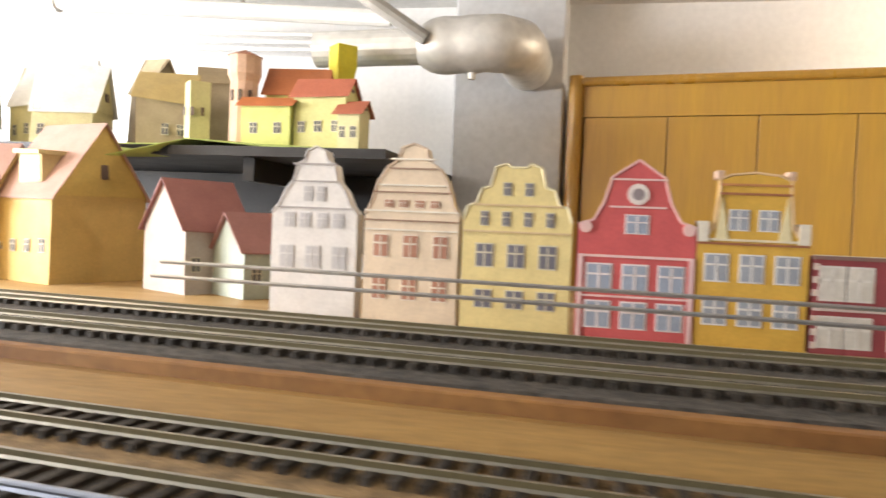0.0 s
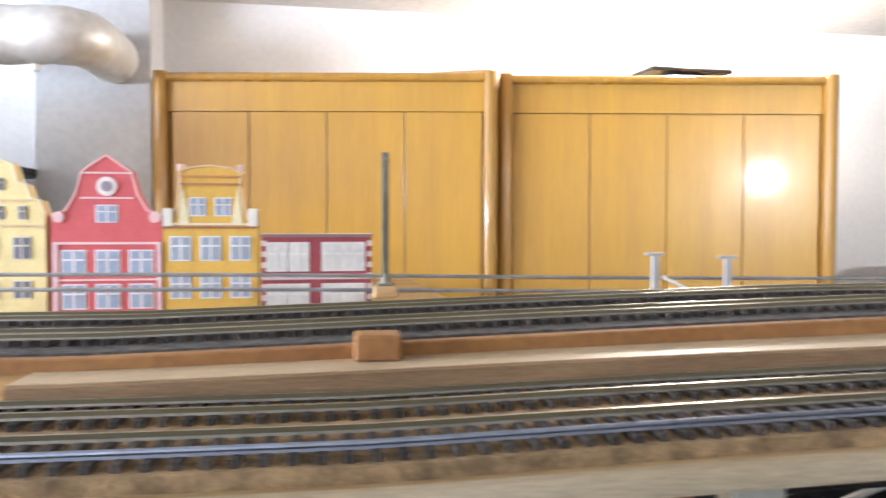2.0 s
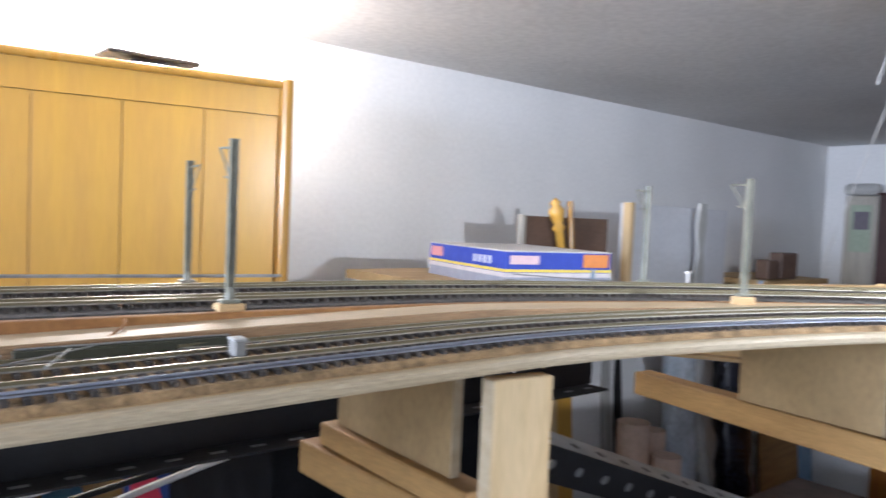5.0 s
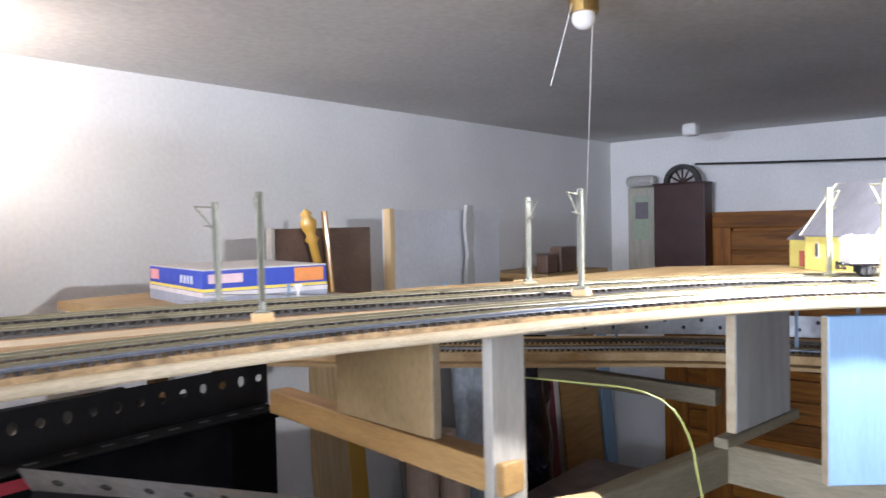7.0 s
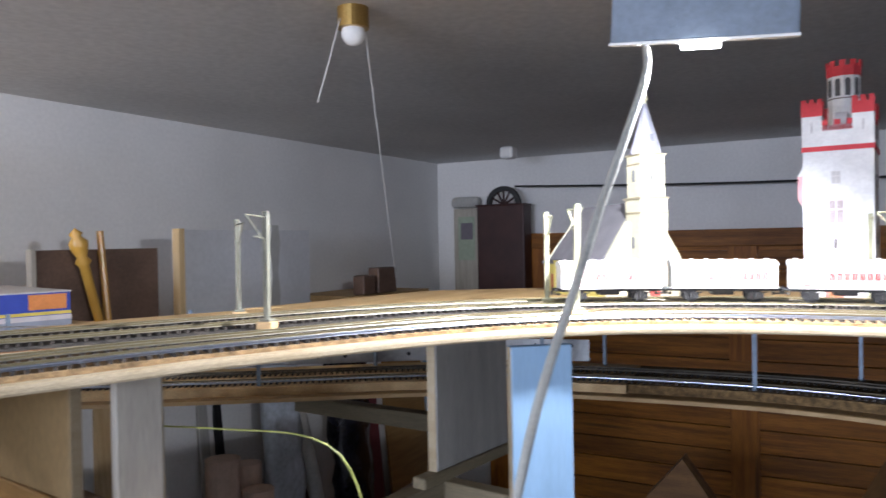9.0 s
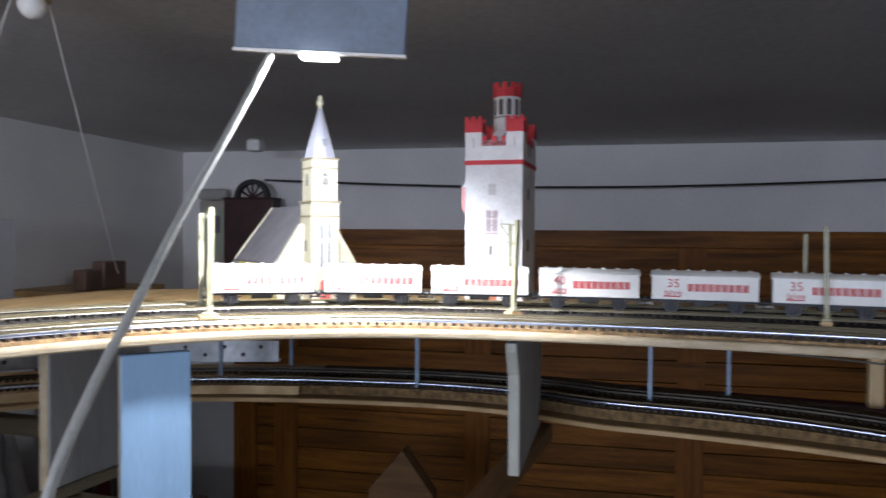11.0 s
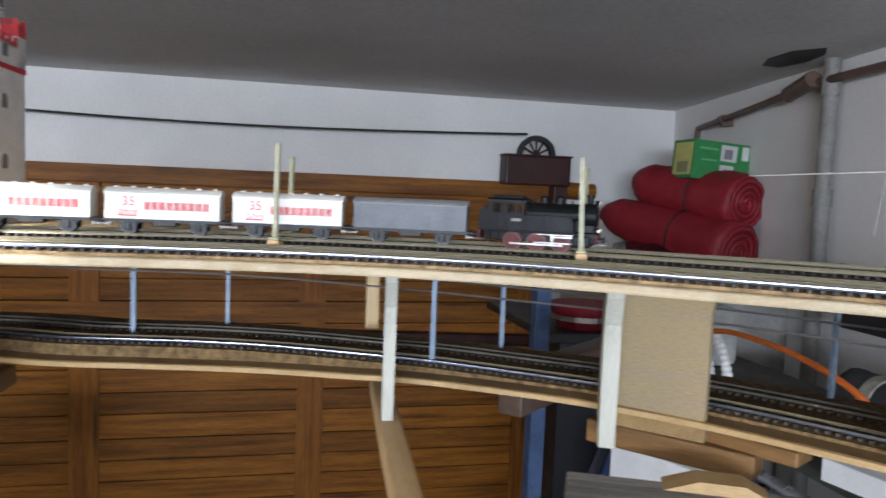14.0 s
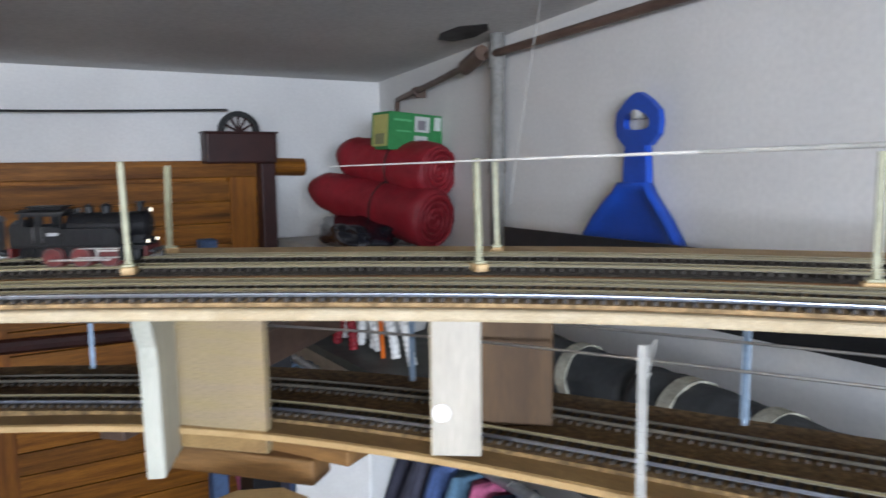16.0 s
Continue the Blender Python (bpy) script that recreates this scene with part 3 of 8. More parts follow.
def locomotive(m):
    lo = thing("steam_locomotive", "black model tank locomotive with red wheels and silver rods", "locomotive", m)
    # frame and running plate
    bm = bx(-0.047, 0.047, -0.0060, 0.0060, 0.008, 0.0165, 0.0006)
    part("frame", bm, M["loco"], lo)
    bm = bx(-0.049, 0.049, -0.0158, 0.0158, 0.0165, 0.0182, 0.0004)
    box(bm, 0.036, 0.049, -0.015, 0.015, 0.0145, 0.0165)
    part("running_plate", bm, M["loco"], lo)
    for x, d in ((0.049, 1), (-0.049, -1)):
        part("buffer_beam", bx(x - 0.001, x + 0.001, -0.0160, 0.0160, 0.0090, 0.0170, 0.0004), M["loco_red"], lo, "red buffer beam")
        buffers(lo, x, d)
        coupling(lo, x, d)
    # boiler with smokebox and bands
    bm = cyl(bmesh.new(), (-0.010, 0, 0.0330), (0.036, 0, 0.0330), 0.0108, n=32)
    part("boiler", bm, M["loco"], lo, smooth=False)
    sm = part("smokebox", cyl(bmesh.new(), (0.036, 0, 0.0330), (0.0475, 0, 0.0330), 0.0113, n=32), M["loco"], lo)
    bm = cyl(bmesh.new(), (0.0475, 0, 0.0330), (0.0489, 0, 0.0330), 0.0092, 0.0080, n=28)
    cyl(bm, (0.0489, 0, 0.0330), (0.0500, 0, 0.0330), 0.0017, n=10)
    box(bm, 0.0488, 0.0495, -0.0055, 0.0055, 0.0348, 0.0354)
    box(bm, 0.0488, 0.0495, -0.0055, 0.0055, 0.0306, 0.0312)
    part("smokebox_door", bm, M["loco"], sm)
    for x in (0.004, 0.018, 0.0345):
        part("boiler_band", cyl(bmesh.new(), (x - 0.0004, 0, 0.0330), (x + 0.0004, 0, 0.0330), 0.0111, n=32), M["loco"], lo)
    bm = cyl(bmesh.new(), (0.0415, 0, 0.043), (0.0415, 0, 0.0515), 0.0026, 0.0030, n=18)
    cyl(bm, (0.0415, 0, 0.0512), (0.0415, 0, 0.0524), 0.0034, n=18)
    cyl(bm, (0.0415, 0, 0.0424), (0.0415, 0, 0.0446), 0.0040, 0.0028, n=18)
    part("chimney", bm, M["loco"], lo)
    for x, h, r in ((0.0035, 0.0500, 0.0038), (0.0165, 0.0505, 0.0042)):
        bm = cyl(bmesh.new(), (x, 0, 0.041), (x, 0, h - 0.0016), r, n=20)
        cyl(bm, (x, 0, h - 0.0016), (x, 0, h), r, r * 0.62, n=20)
        cyl(bm, (x, 0, h), (x, 0, h + 0.0010), r * 0.3, n=10)
        part("dome", bm, M["loco"], lo)
    bm = cyl(bmesh.new(), (0.0265, 0.0030, 0.042), (0.0265, 0.0030, 0.0462), 0.0009, n=8)
    cyl(bm, (-0.0045, 0.0020, 0.042), (-0.0045, 0.0020, 0.0478), 0.0011, n=8)
    cyl(bm, (-0.0045, -0.0030, 0.042), (-0.0045, -0.0030, 0.0468), 0.0008, n=8)
    part("whistle", bm, M["loco"], lo)
    # side tanks, with the sloping front of the right and left ones
    for s in (-1, 1):
        bm = bmesh.new()
        poly(bm, [(-0.0105, 0.0182), (0.0300, 0.0182), (0.0300, 0.0270), (0.0270, 0.0318), (-0.0105, 0.0318)], s * 0.0075, s * 0.0152)
        tk = part("side_tank", bm, M["loco"], lo)
        for x in (-0.004, 0.006, 0.016):
            part("rivet_strip", bx(x - 0.0003, x + 0.0003, s * 0.0151, s * 0.0156, 0.0185, 0.0315), M["loco"], tk)
        bm = tube(bmesh.new(), [(-0.010, s * 0.0117, 0.0362), (0.015, s * 0.0117, 0.0362), (0.046, s * 0.0117, 0.0362)], 0.0004, 6)
        for x in (0.004, 0.022, 0.040):
            cyl(bm, (x, s * 0.0100, 0.0362), (x, s * 0.0118, 0.0362), 0.0004, n=6)
        part("handrail", bm, M["loco"], lo)
    part("smokebox_saddle", bx(0.0290, 0.0470, -0.0092, 0.0092, 0.0178, 0.0262, 0.0012), M["loco"], lo)
    part("pump", bx(0.0310, 0.0360, -0.0150, -0.0108, 0.0182, 0.0300, 0.0014), M["loco"], lo)
    bm = tube(bmesh.new(), [(0.0300, -0.0118, 0.0225), (0.0380, -0.0120, 0.0290), (0.0400, -0.0112, 0.0370)], 0.0006, 6)
    part("steam_pipe", bm, M["loco"], lo)
    # cab with open windows
    cab = part("cab", bx(-0.0410, -0.0400, -0.0155, 0.0155, 0.0182, 0.0340), M["loco"], lo)
    bm = bx(-0.0115, -0.0105, -0.0155, 0.0155, 0.0182, 0.0350)
    for y0, y1 in ((-0.0155, -0.0125), (-0.0030, 0.0030), (0.0125, 0.0155)):
        box(bm, -0.0115, -0.0105, y0, y1, 0.035, 0.0440)
        box(bm, -0.0410, -0.0400, y0, y1, 0.034, 0.0440)
    box(bm, -0.0115, -0.0105, -0.0155, 0.0155, 0.0418, 0.0450)
    box(bm, -0.0410, -0.0400, -0.0155, 0.0155, 0.0418, 0.0450)
    part("cab_end", bm, M["loco"], cab)
    for s in (-1, 1):
        bm = bx(-0.0410, -0.0105, s * 0.0146, s * 0.0157, 0.0182, 0.0338)
        for x0, x1 in ((-0.0410, -0.0375), (-0.0300, -0.0255), (-0.0180, -0.0160), (-0.0120, -0.0105)):
            box(bm, x0, x1, s * 0.0146, s * 0.0157, 0.0338, 0.0420)
        box(bm, -0.0410, -0.0105, s * 0.0146, s * 0.0157, 0.0418, 0.0450)
        part("cab_side", bm, M["loco"], cab)
        for x in (-0.0312, -0.0245):
            part("grab_rail", tube(bmesh.new(), [(x, s * 0.0160, 0.0205), (x, s * 0.0164, 0.0215), (x, s * 0.0164, 0.0325), (x, s * 0.0160, 0.0335)], 0.00035, 6), M["wheel_rim"], cab)
        part("number_plate", bx(-0.0215, -0.0135, s * 0.0156, s * 0.0160, 0.0262, 0.0288), M["wagon_roof"], cab, "small grey number plate")
    prof = [(-0.0165 + 0.0330 * k / 10, 0.0450 + 0.0022 * math.sin(math.pi * k / 10)) for k in range(11)]
    bm = bmesh.new()
    a = [bm.verts.new((-0.0430, y, z)) for y, z in prof] + [bm.verts.new((-0.0430, 0.0165, 0.0440)), bm.verts.new((-0.0430, -0.0165, 0.0440))]
    b = [bm.verts.new((-0.0085, v.co.y, v.co.z)) for v in a]
    bm.faces.new(a)
    bm.faces.new(b[::-1])
    for i in range(len(a)):
        bm.faces.new((a[i], b[i], b[(i + 1) % len(a)], a[(i + 1) % len(a)]))
    roof = part("cab_roof", bm, M["roof_loco"], lo)
    bm = bx(-0.0375, -0.0135, -0.0095, 0.0095, 0.0468, 0.0488, 0.0005)
    box(bm, -0.0390, -0.0120, -0.0105, 0.0105, 0.0486, 0.0496, 0.0003)
    part("roof_vent", bm, M["loco"], roof)
    # bunker with coal
    bm = bmesh.new()
    poly(bm, [(-0.0495, 0.0182), (-0.0410, 0.0182), (-0.0410, 0.0365), (-0.0470, 0.0365), (-0.0495, 0.0330)], -0.0150, 0.0150)
    bk = part("coal_bunker", bm, M["loco"], lo)
    bm = bmesh.new()
    rr = random.Random(4)
    for _ in range(40):
        bmesh.ops.create_icosphere(bm, subdivisions=1, radius=0.0013, matrix=Matrix.Translation((rr.uniform(-0.046, -0.042), rr.uniform(-0.0135, 0.0135), 0.0368 + rr.uniform(0, 0.0012))))
    part("coal", bm, M["black"], bk)
    # lamps
    for x, d in ((0.0495, 1), (-0.0500, -1)):
        for y in (-0.0110, 0.0110):
            lp = part("lamp", cyl(bmesh.new(), (x - d * 0.003, y, 0.0205), (x, y, 0.0205), 0.0021, n=14), M["loco"], lo)
            part("lens", cyl(bmesh.new(), (x, y, 0.0205), (x + d * 0.0003, y, 0.0205), 0.0016, n=14), LAMP if d > 0 else M["paper_white"], lp)
    lp = part("lamp", cyl(bmesh.new(), (0.0455, 0, 0.0455), (0.0495, 0, 0.0455), 0.0021, n=14), M["loco"], lo)
    part("lens", cyl(bmesh.new(), (0.0495, 0, 0.0455), (0.0498, 0, 0.0455), 0.0016, n=14), LAMP, lp)
    # wheels, cylinders and rods
    for x in (-0.0215, -0.0010, 0.0195):
        for y in (-0.0082, 0.0082):
            wheel(lo, x, y, 0.0078, M["loco_red"], 24)
    for s in (-1, 1):
        bm = bx(0.0290, 0.0445, s * 0.0085, s * 0.0168, 0.0055, 0.0160, 0.0016)
        cyl(bm, (0.0300, s * 0.0135, 0.0160), (0.0440, s * 0.0135, 0.0160), 0.0026, n=14)
        part("cylinder", bm, M["loco"], lo)
        part("coupling_rod", bx(-0.0235, 0.0215, s * 0.0108, s * 0.0118, 0.0050, 0.0068, 0.0003), M["metal"], lo)
        bm = bx(-0.0030, 0.0310, s * 0.0122, s * 0.0130, 0.0072, 0.0086, 0.0003, m=Matrix.Translation((0, 0, 0)))
        box(bm, 0.0120, 0.0310, s * 0.0125, s * 0.0135, 0.0128, 0.0140)
        box(bm, 0.0120, 0.0135, s * 0.0125, s * 0.0140, 0.0060, 0.0150)
        box(bm, 0.0000, 0.0300, s * 0.0135, s * 0.0145, 0.0150, 0.0158)
        part("connecting_rod", bm, M["metal"], lo)
        for x in (-0.0215, -0.0010, 0.0195):
            part("crank_pin", cyl(bmesh.new(), (x, s * 0.0105, 0.0059), (x, s * 0.0128, 0.0059), 0.0010, n=10), M["metal"], lo)
        bm = bx(-0.0395, -0.0325, s * 0.0140, s * 0.0155, 0.0060, 0.0068)
        box(bm, -0.0395, -0.0388, s * 0.0140, s * 0.0155, 0.0060, 0.0166)
        box(bm, -0.0332, -0.0325, s * 0.0140, s * 0.0155, 0.0060, 0.0166)
        part("step", bm, M["loco"], lo)
    return lo


LAMP = glow("warm_lens", (1.0, 0.92, 0.75), 2.5)


def wagon(m, kind, number, tint=None):
    """A two-axle covered van; kind is grey or white."""
    grey = kind == "grey"
    L, W = (0.0510, 0.0160) if grey else (0.0485, 0.0165)
    Z0, Z1 = 0.0135, 0.0365
    label = "dark grey planked model goods van with diagonal braces" if grey else "white model refrigerator van with red lettering, numbered " + number
    wg = thing("goods_van", label, "railway wagon", m, group="wagons of the goods train")
    body = M["wagon_grey"] if grey else (tint or M["wagon_white"])
    bd = part("body", bx(-L, L, -W, W, Z0, Z1, 0.0003), body, wg)
    prof = [(-W - 0.0008 + (2 * W + 0.0016) * k / 14, Z1 - 0.0003 + 0.0048 * math.sin(math.pi * k / 14) ** 0.75) for k in range(15)]
    bm = bmesh.new()
    a = [bm.verts.new((-L - 0.001, y, z)) for y, z in prof] + [bm.verts.new((-L - 0.001, W + 0.0008, Z1 - 0.0010)), bm.verts.new((-L - 0.001, -W - 0.0008, Z1 - 0.0010))]
    b = [bm.verts.new((L + 0.001, v.co.y, v.co.z)) for v in a]
    bm.faces.new(a)
    bm.faces.new(b[::-1])
    for i in range(len(a)):
        bm.faces.new((a[i], b[i], b[(i + 1) % len(a)], a[(i + 1) % len(a)]))
    rf = part("roof", bm, M["wagon_roof"] if grey else body, wg)
    if not grey:
        for k in range(7):
            x = -L + 0.006 + k * (2 * L - 0.012) / 6
            part("roof_vent", bx(x - 0.0016, x + 0.0016, -0.003, 0.003, Z1 + 0.0040, Z1 + 0.0056, 0.0004), body, rf)
    for s in (-1, 1):
        y0, y1 = s * W, s * (W + 0.0009)
        if grey:
            xs = [-0.0485, -0.0330, -0.0165, 0.0165, 0.0330, 0.0485]
            for x in xs:
                part("post", bx(x - 0.0008, x + 0.0008, y0, y1, Z0, Z1 - 0.0012), body, bd)
            for xa, xb, up in ((-0.0485, -0.0330, 1), (-0.0330, -0.0165, 1), (0.0165, 0.0330, -1), (0.0330, 0.0485, -1)):
                za, zb = (Z0 + 0.001, Z1 - 0.002) if up > 0 else (Z1 - 0.002, Z0 + 0.001)
                d = Vector((xb - xa, 0, zb - za))
                mm = Matrix.Translation(((xa + xb) / 2, s * (W + 0.00035), (za + zb) / 2)) @ Matrix.Rotation(-math.atan2(d.z, d.x), 4, 'Y')
                part("brace", bx(-d.length / 2, d.length / 2, -0.00035, 0.00035, -0.0007, 0.0007, 0, mm), body, bd)
            for k in range(9):
                z = Z0 + 0.0012 + k * 0.0024
                part("plank", bx(-L + 0.0003, L - 0.0003, s * (W - 0.0001), s * (W + 0.00035), z, z + 0.0020), body, bd)
            dr = part("door", bx(-0.0158, 0.0158, y0, s * (W + 0.0008), Z0 + 0.0008, Z1 - 0.0016, 0.0002), body, bd)
            for xa, xb, za, zb in ((-0.015, 0.0, Z0 + 0.002, Z1 - 0.003), (0.0, 0.015, Z1 - 0.003, Z0 + 0.002)):
                d = Vector((xb - xa, 0, zb - za))
                mm = Matrix.Translation(((xa + xb) / 2, s * (W + 0.0011), (za + zb) / 2)) @ Matrix.Rotation(-math.atan2(d.z, d.x), 4, 'Y')
                part("brace", bx(-d.length / 2, d.length / 2, -0.0003, 0.0003, -0.0006, 0.0006, 0, mm), body, dr)
            part("door_rail", bx(-0.034, 0.034, y0, s * (W + 0.0014), Z1 - 0.0018, Z1 - 0.0010), body, bd)
        else:
            for k in range(8):
                x = -0.0462 + k * 0.0132
                part("post", bx(x - 0.0004, x + 0.0004, y0, s * (W + 0.0005), Z0, Z1 - 0.0008), body, bd)
            for z in (Z0 + 0.0003, Z1 - 0.0034):
                part("side_rail", bx(-L, L, y0, s * (W + 0.0004), z, z + 0.0007), body, bd)
            # printing: number, word under it, and the maker's name as plain blocks
            turn = Matrix.Rotation(math.pi, 4, 'Z') if s > 0 else Matrix()
            d = s
            nx = -0.0285
            def put(me, name, x, z):
                ob = new(name, me)
                ob.parent = bd
                ob.matrix_basis = turn @ Matrix.Translation((x, -(W + 0.0006), z))
            put(NUMBER[number], "number_print", nx, 0.0288)
            put(WORD, "word_print", nx, 0.0200)
            part("underline_print", bx(nx - 0.0085, nx + 0.0070, -(W + 0.0007), -(W + 0.0004), 0.0160, 0.0172, 0, turn), M["red_print"], bd)
            for k in range(9):
                x = -0.0152 + k * 0.00622
                bm = bx(x, x + 0.0021, -(W + 0.0008), -(W + 0.0004), 0.0218, 0.0290, 0, turn)
                box(bm, x + 0.0027, x + 0.0048, -(W + 0.0008), -(W + 0.0004), 0.0218, 0.0290, 0, turn)
                part("name_print", bm, M["red_print"], bd)
    # underframe
    bm = bx(-L - 0.001, L + 0.001, -0.0120, 0.0120, 0.0112, 0.0136)
    box(bm, -0.010, 0.010, -0.009, 0.009, 0.0070, 0.0112, 0.0006)
    for s in (-1, 1):
        box(bm, -L, L, s * 0.0118, s * 0.0132, 0.0108, 0.0136)
    part("underframe", bm, M["chassis"], wg)
    for x in (-0.0300, 0.0300):
        for s in (-1, 1):
            wheel(wg, x, s * 0.0082, 0.0058, M["chassis"], 18)
            bm = bx(x - 0.0018, x + 0.0018, s * 0.0112, s * 0.0138, 0.0036, 0.0112, 0.0004)
            box(bm, x - 0.0095, x + 0.0095, s * 0.0120, s * 0.0132, 0.0090, 0.0100)
            box(bm, x - 0.0070, x - 0.0030, s * 0.0105, s * 0.0118, 0.0035, 0.0095)
            box(bm, x + 0.0030, x + 0.0070, s * 0.0105, s * 0.0118, 0.0035, 0.0095)
            part("axle_guard", bm, M["chassis"], wg)
    for d in (-1, 1):
        buffers(wg, d * L, d)
        coupling(wg, d * L, d)
    return wg


NUMBER = {n: text_mesh(n, 0.0118, 0.0001, M["red_print"], "number_print") for n in ("35", "40")}
WORD = text_mesh("Jahre", 0.0078, 0.0001, M["red_print"], "word_print")
TRAIN_LINE = [p + Vector((0, 0, RAIL)) for p in LINE_T]
TRAIN_AT = next(sum((b - a).length for a, b in zip(TRAIN_LINE[:i], TRAIN_LINE[1:i + 1])) for i, p in enumerate(TRAIN_LINE) if p.y < -0.985)


def on_track(s):
    p, t = along(TRAIN_LINE, s)
    return Matrix.Translation(p) @ Matrix.Rotation(math.atan2(t.y, t.x), 4, 'Z') @ Matrix.Rotation(-math.asin(t.z), 4, 'Y')


locomotive(on_track(TRAIN_AT) @ Matrix.Diagonal((1.05, 1.0, 0.965, 1)))
wagon(on_track(TRAIN_AT - 0.1165), "grey", "")
for k, num in enumerate(("35", "35", "40", "35", "40", "35")):
    wagon(on_track(TRAIN_AT - 0.2290 - 0.1105 * k), "white", num)

# ---- cupboards ----
def cupboard(x0, y, w, turn, top):
    cb = thing("cupboard", "tall honey-coloured beech cupboard with narrow door panels", "cupboard", pose(x0, y, 0, 0, 0, turn), group="cupboards along the wall")
    D = 0.15
    bm = bx(0, 0.022, 0.004, D, 0, top, 0.003)
    box(bm, w - 0.022, w, 0.004, D, 0, top, 0.003)
    box(bm, 0.022, w - 0.022, D - 0.01, D, 0, top)
    part("body", bm, M["beech_edge"], cb)
    bm = cyl(bmesh.new(), (0.012, 0.002, 0), (0.012, 0.002, top + 0.002), 0.012, n=14)
    part("post", bm, M["beech_edge"], cb)
    bm = cyl(bmesh.new(), (w - 0.012, 0.002, 0), (w - 0.012, 0.002, top + 0.002), 0.012, n=14)
    part("post", bm, M["beech_edge"], cb)
    part("top_board", bx(0.0, w, -0.004, D, top - 0.014, top, 0.005), M["beech_edge"], cb)
    part("top_rail", bx(0.022, w - 0.022, 0.008, 0.028, top - 0.064, top - 0.014), M["beech"], cb)
    n = 4
    pw = (w - 0.05) / n
    for k in range(n):
        xa = 0.025 + k * pw
        part("door_panel", bx(xa + 0.0008, xa + pw - 0.0008, 0.0105, 0.028, 1.24, top - 0.0648, 0.0008), M["beech"], cb)
    # dark sheet behind the panels, stands for the shade in their gaps
    part("shadow_gap", bx(0.022, w - 0.022, 0.024, 0.030, 1.23, top - 0.068), M["gap_shade"], cb)
    for z in (0.32, 0.62, 0.92, 1.162):
        part("shelf", bx(0.022, w - 0.022, 0.002, D - 0.01, z, z + 0.02, 0.004), M["beech_edge"], cb)
    return cb


CUP_L, CUP_R = pose(-0.078, 1.244, 0, 0, 0, -10.0), pose(0.505, 1.169, 0, 0, 0, -9.4)
cupboard(-0.078, 1.244, 0.583, -10.0, 1.866)
cupboard(0.505, 1.169, 0.592, -9.4, 1.868)

# ---- wooden boarding on the east wall ----
bd = thing("boarding", "brown varnished pine boarding with upright frames", "wall boarding", kind="structure")
PT = 1.672
part("backing", bx(3.9815, 3.992, -1.98, 1.07, 0.02, PT - 0.005), M["panel"], bd)
for y in (1.02, 0.82, -0.06, -0.935, -1.885):
    part("frame_post", bx(3.945, 3.985, y - 0.055, y + 0.055, 0.02, PT - 0.07), M["panel_v"], bd)
part("top_rail", bx(3.935, 3.985, -1.985, 1.075, PT - 0.07, PT, 0.004), M["panel"], bd)
part("mid_rail", bx(3.944, 3.985, -1.985, 1.075, 1.06, 1.14), M["panel"], bd)
rr = random.Random(8)
z = 0.04
while z < PT - 0.09:
    h = rr.uniform(0.085, 0.10)
    part("board", bx(3.955, 3.98, -1.98, 1.07, z, min(z + h - 0.004, PT - 0.068), 0.002), M["panel"], bd)
    z += h
solid("dark_hose", tube(bmesh.new(), curve_through([(3.915, 0.60, 1.030), (3.915, -0.40, 1.022), (3.915, -1.20, 1.000), (3.915, -1.92, 0.978)], 0.05), 0.028, 10), M["maroon"], "dark red hose running along the boarding", "hose")

# ---- catenary masts of the upper deck ----
def mast(p, heading, h, label, group, material, block=True, arm=1, arm_len=0.024, lean=(0, 0)):
    """A lattice-like mast with a bracket; the bracket points to its left, seen along heading."""
    tilt = Vector((lean[0], lean[1], h)).to_track_quat("Z", "Y").to_matrix().to_4x4() if lean[0] or lean[1] else Matrix()
    ms = thing("catenary_mast", label, "mast", Matrix.Translation(p) @ tilt @ Matrix.Rotation(heading, 4, 'Z'), group=group)
    z = 0.0
    if block:
        part("block", bx(-0.008, 0.008, -0.005, 0.005, -0.004, 0.004, 0.0012), M["pine"], ms, "small pale wooden block")
        z = 0.004
    bm = bx(-0.0055, 0.0055, -0.0042, 0.0042, z, z + 0.0022, 0.0006)
    cyl(bm, (0, 0, z + 0.002), (0, 0, z + 0.009), 0.0032, 0.0022, n=10)
    part("foot", bm, material, ms)
    bm = bmesh.new()
    for dx in (-0.0017, 0.0017):
        box(bm, dx - 0.0006, dx + 0.0006, -0.0019, 0.0019, z + 0.006, h)
    box(bm, -0.0012, 0.0012, -0.0007, 0.0007, z + 0.006, h)
    zz = z + 0.010
    while zz < h - 0.006:
        box(bm, -0.0014, 0.0014, -0.0015, 0.0015, zz, zz + 0.0016)
        zz += 0.0062
    box(bm, -0.0023, 0.0023, -0.0019, 0.0019, h - 0.001, h + 0.001)
    part("pole", bm, material, ms)
    if arm:
        s = arm
        bm = tube(bmesh.new(), [(0, s * 0.001, h - 0.004), (0, s * arm_len, h - 0.003)], 0.0007, 6)
        tube(bm, [(0, s * 0.001, h - 0.026), (0, s * arm_len * 0.55, h - 0.013), (0, s * arm_len * 0.95, h - 0.004)], 0.0007, 6)
        tube(bm, [(0, s * 0.001, h - 0.022), (0, s * arm_len * 0.6, h - 0.020)], 0.0006, 6)
        part("bracket", bm, material, ms)
    return ms


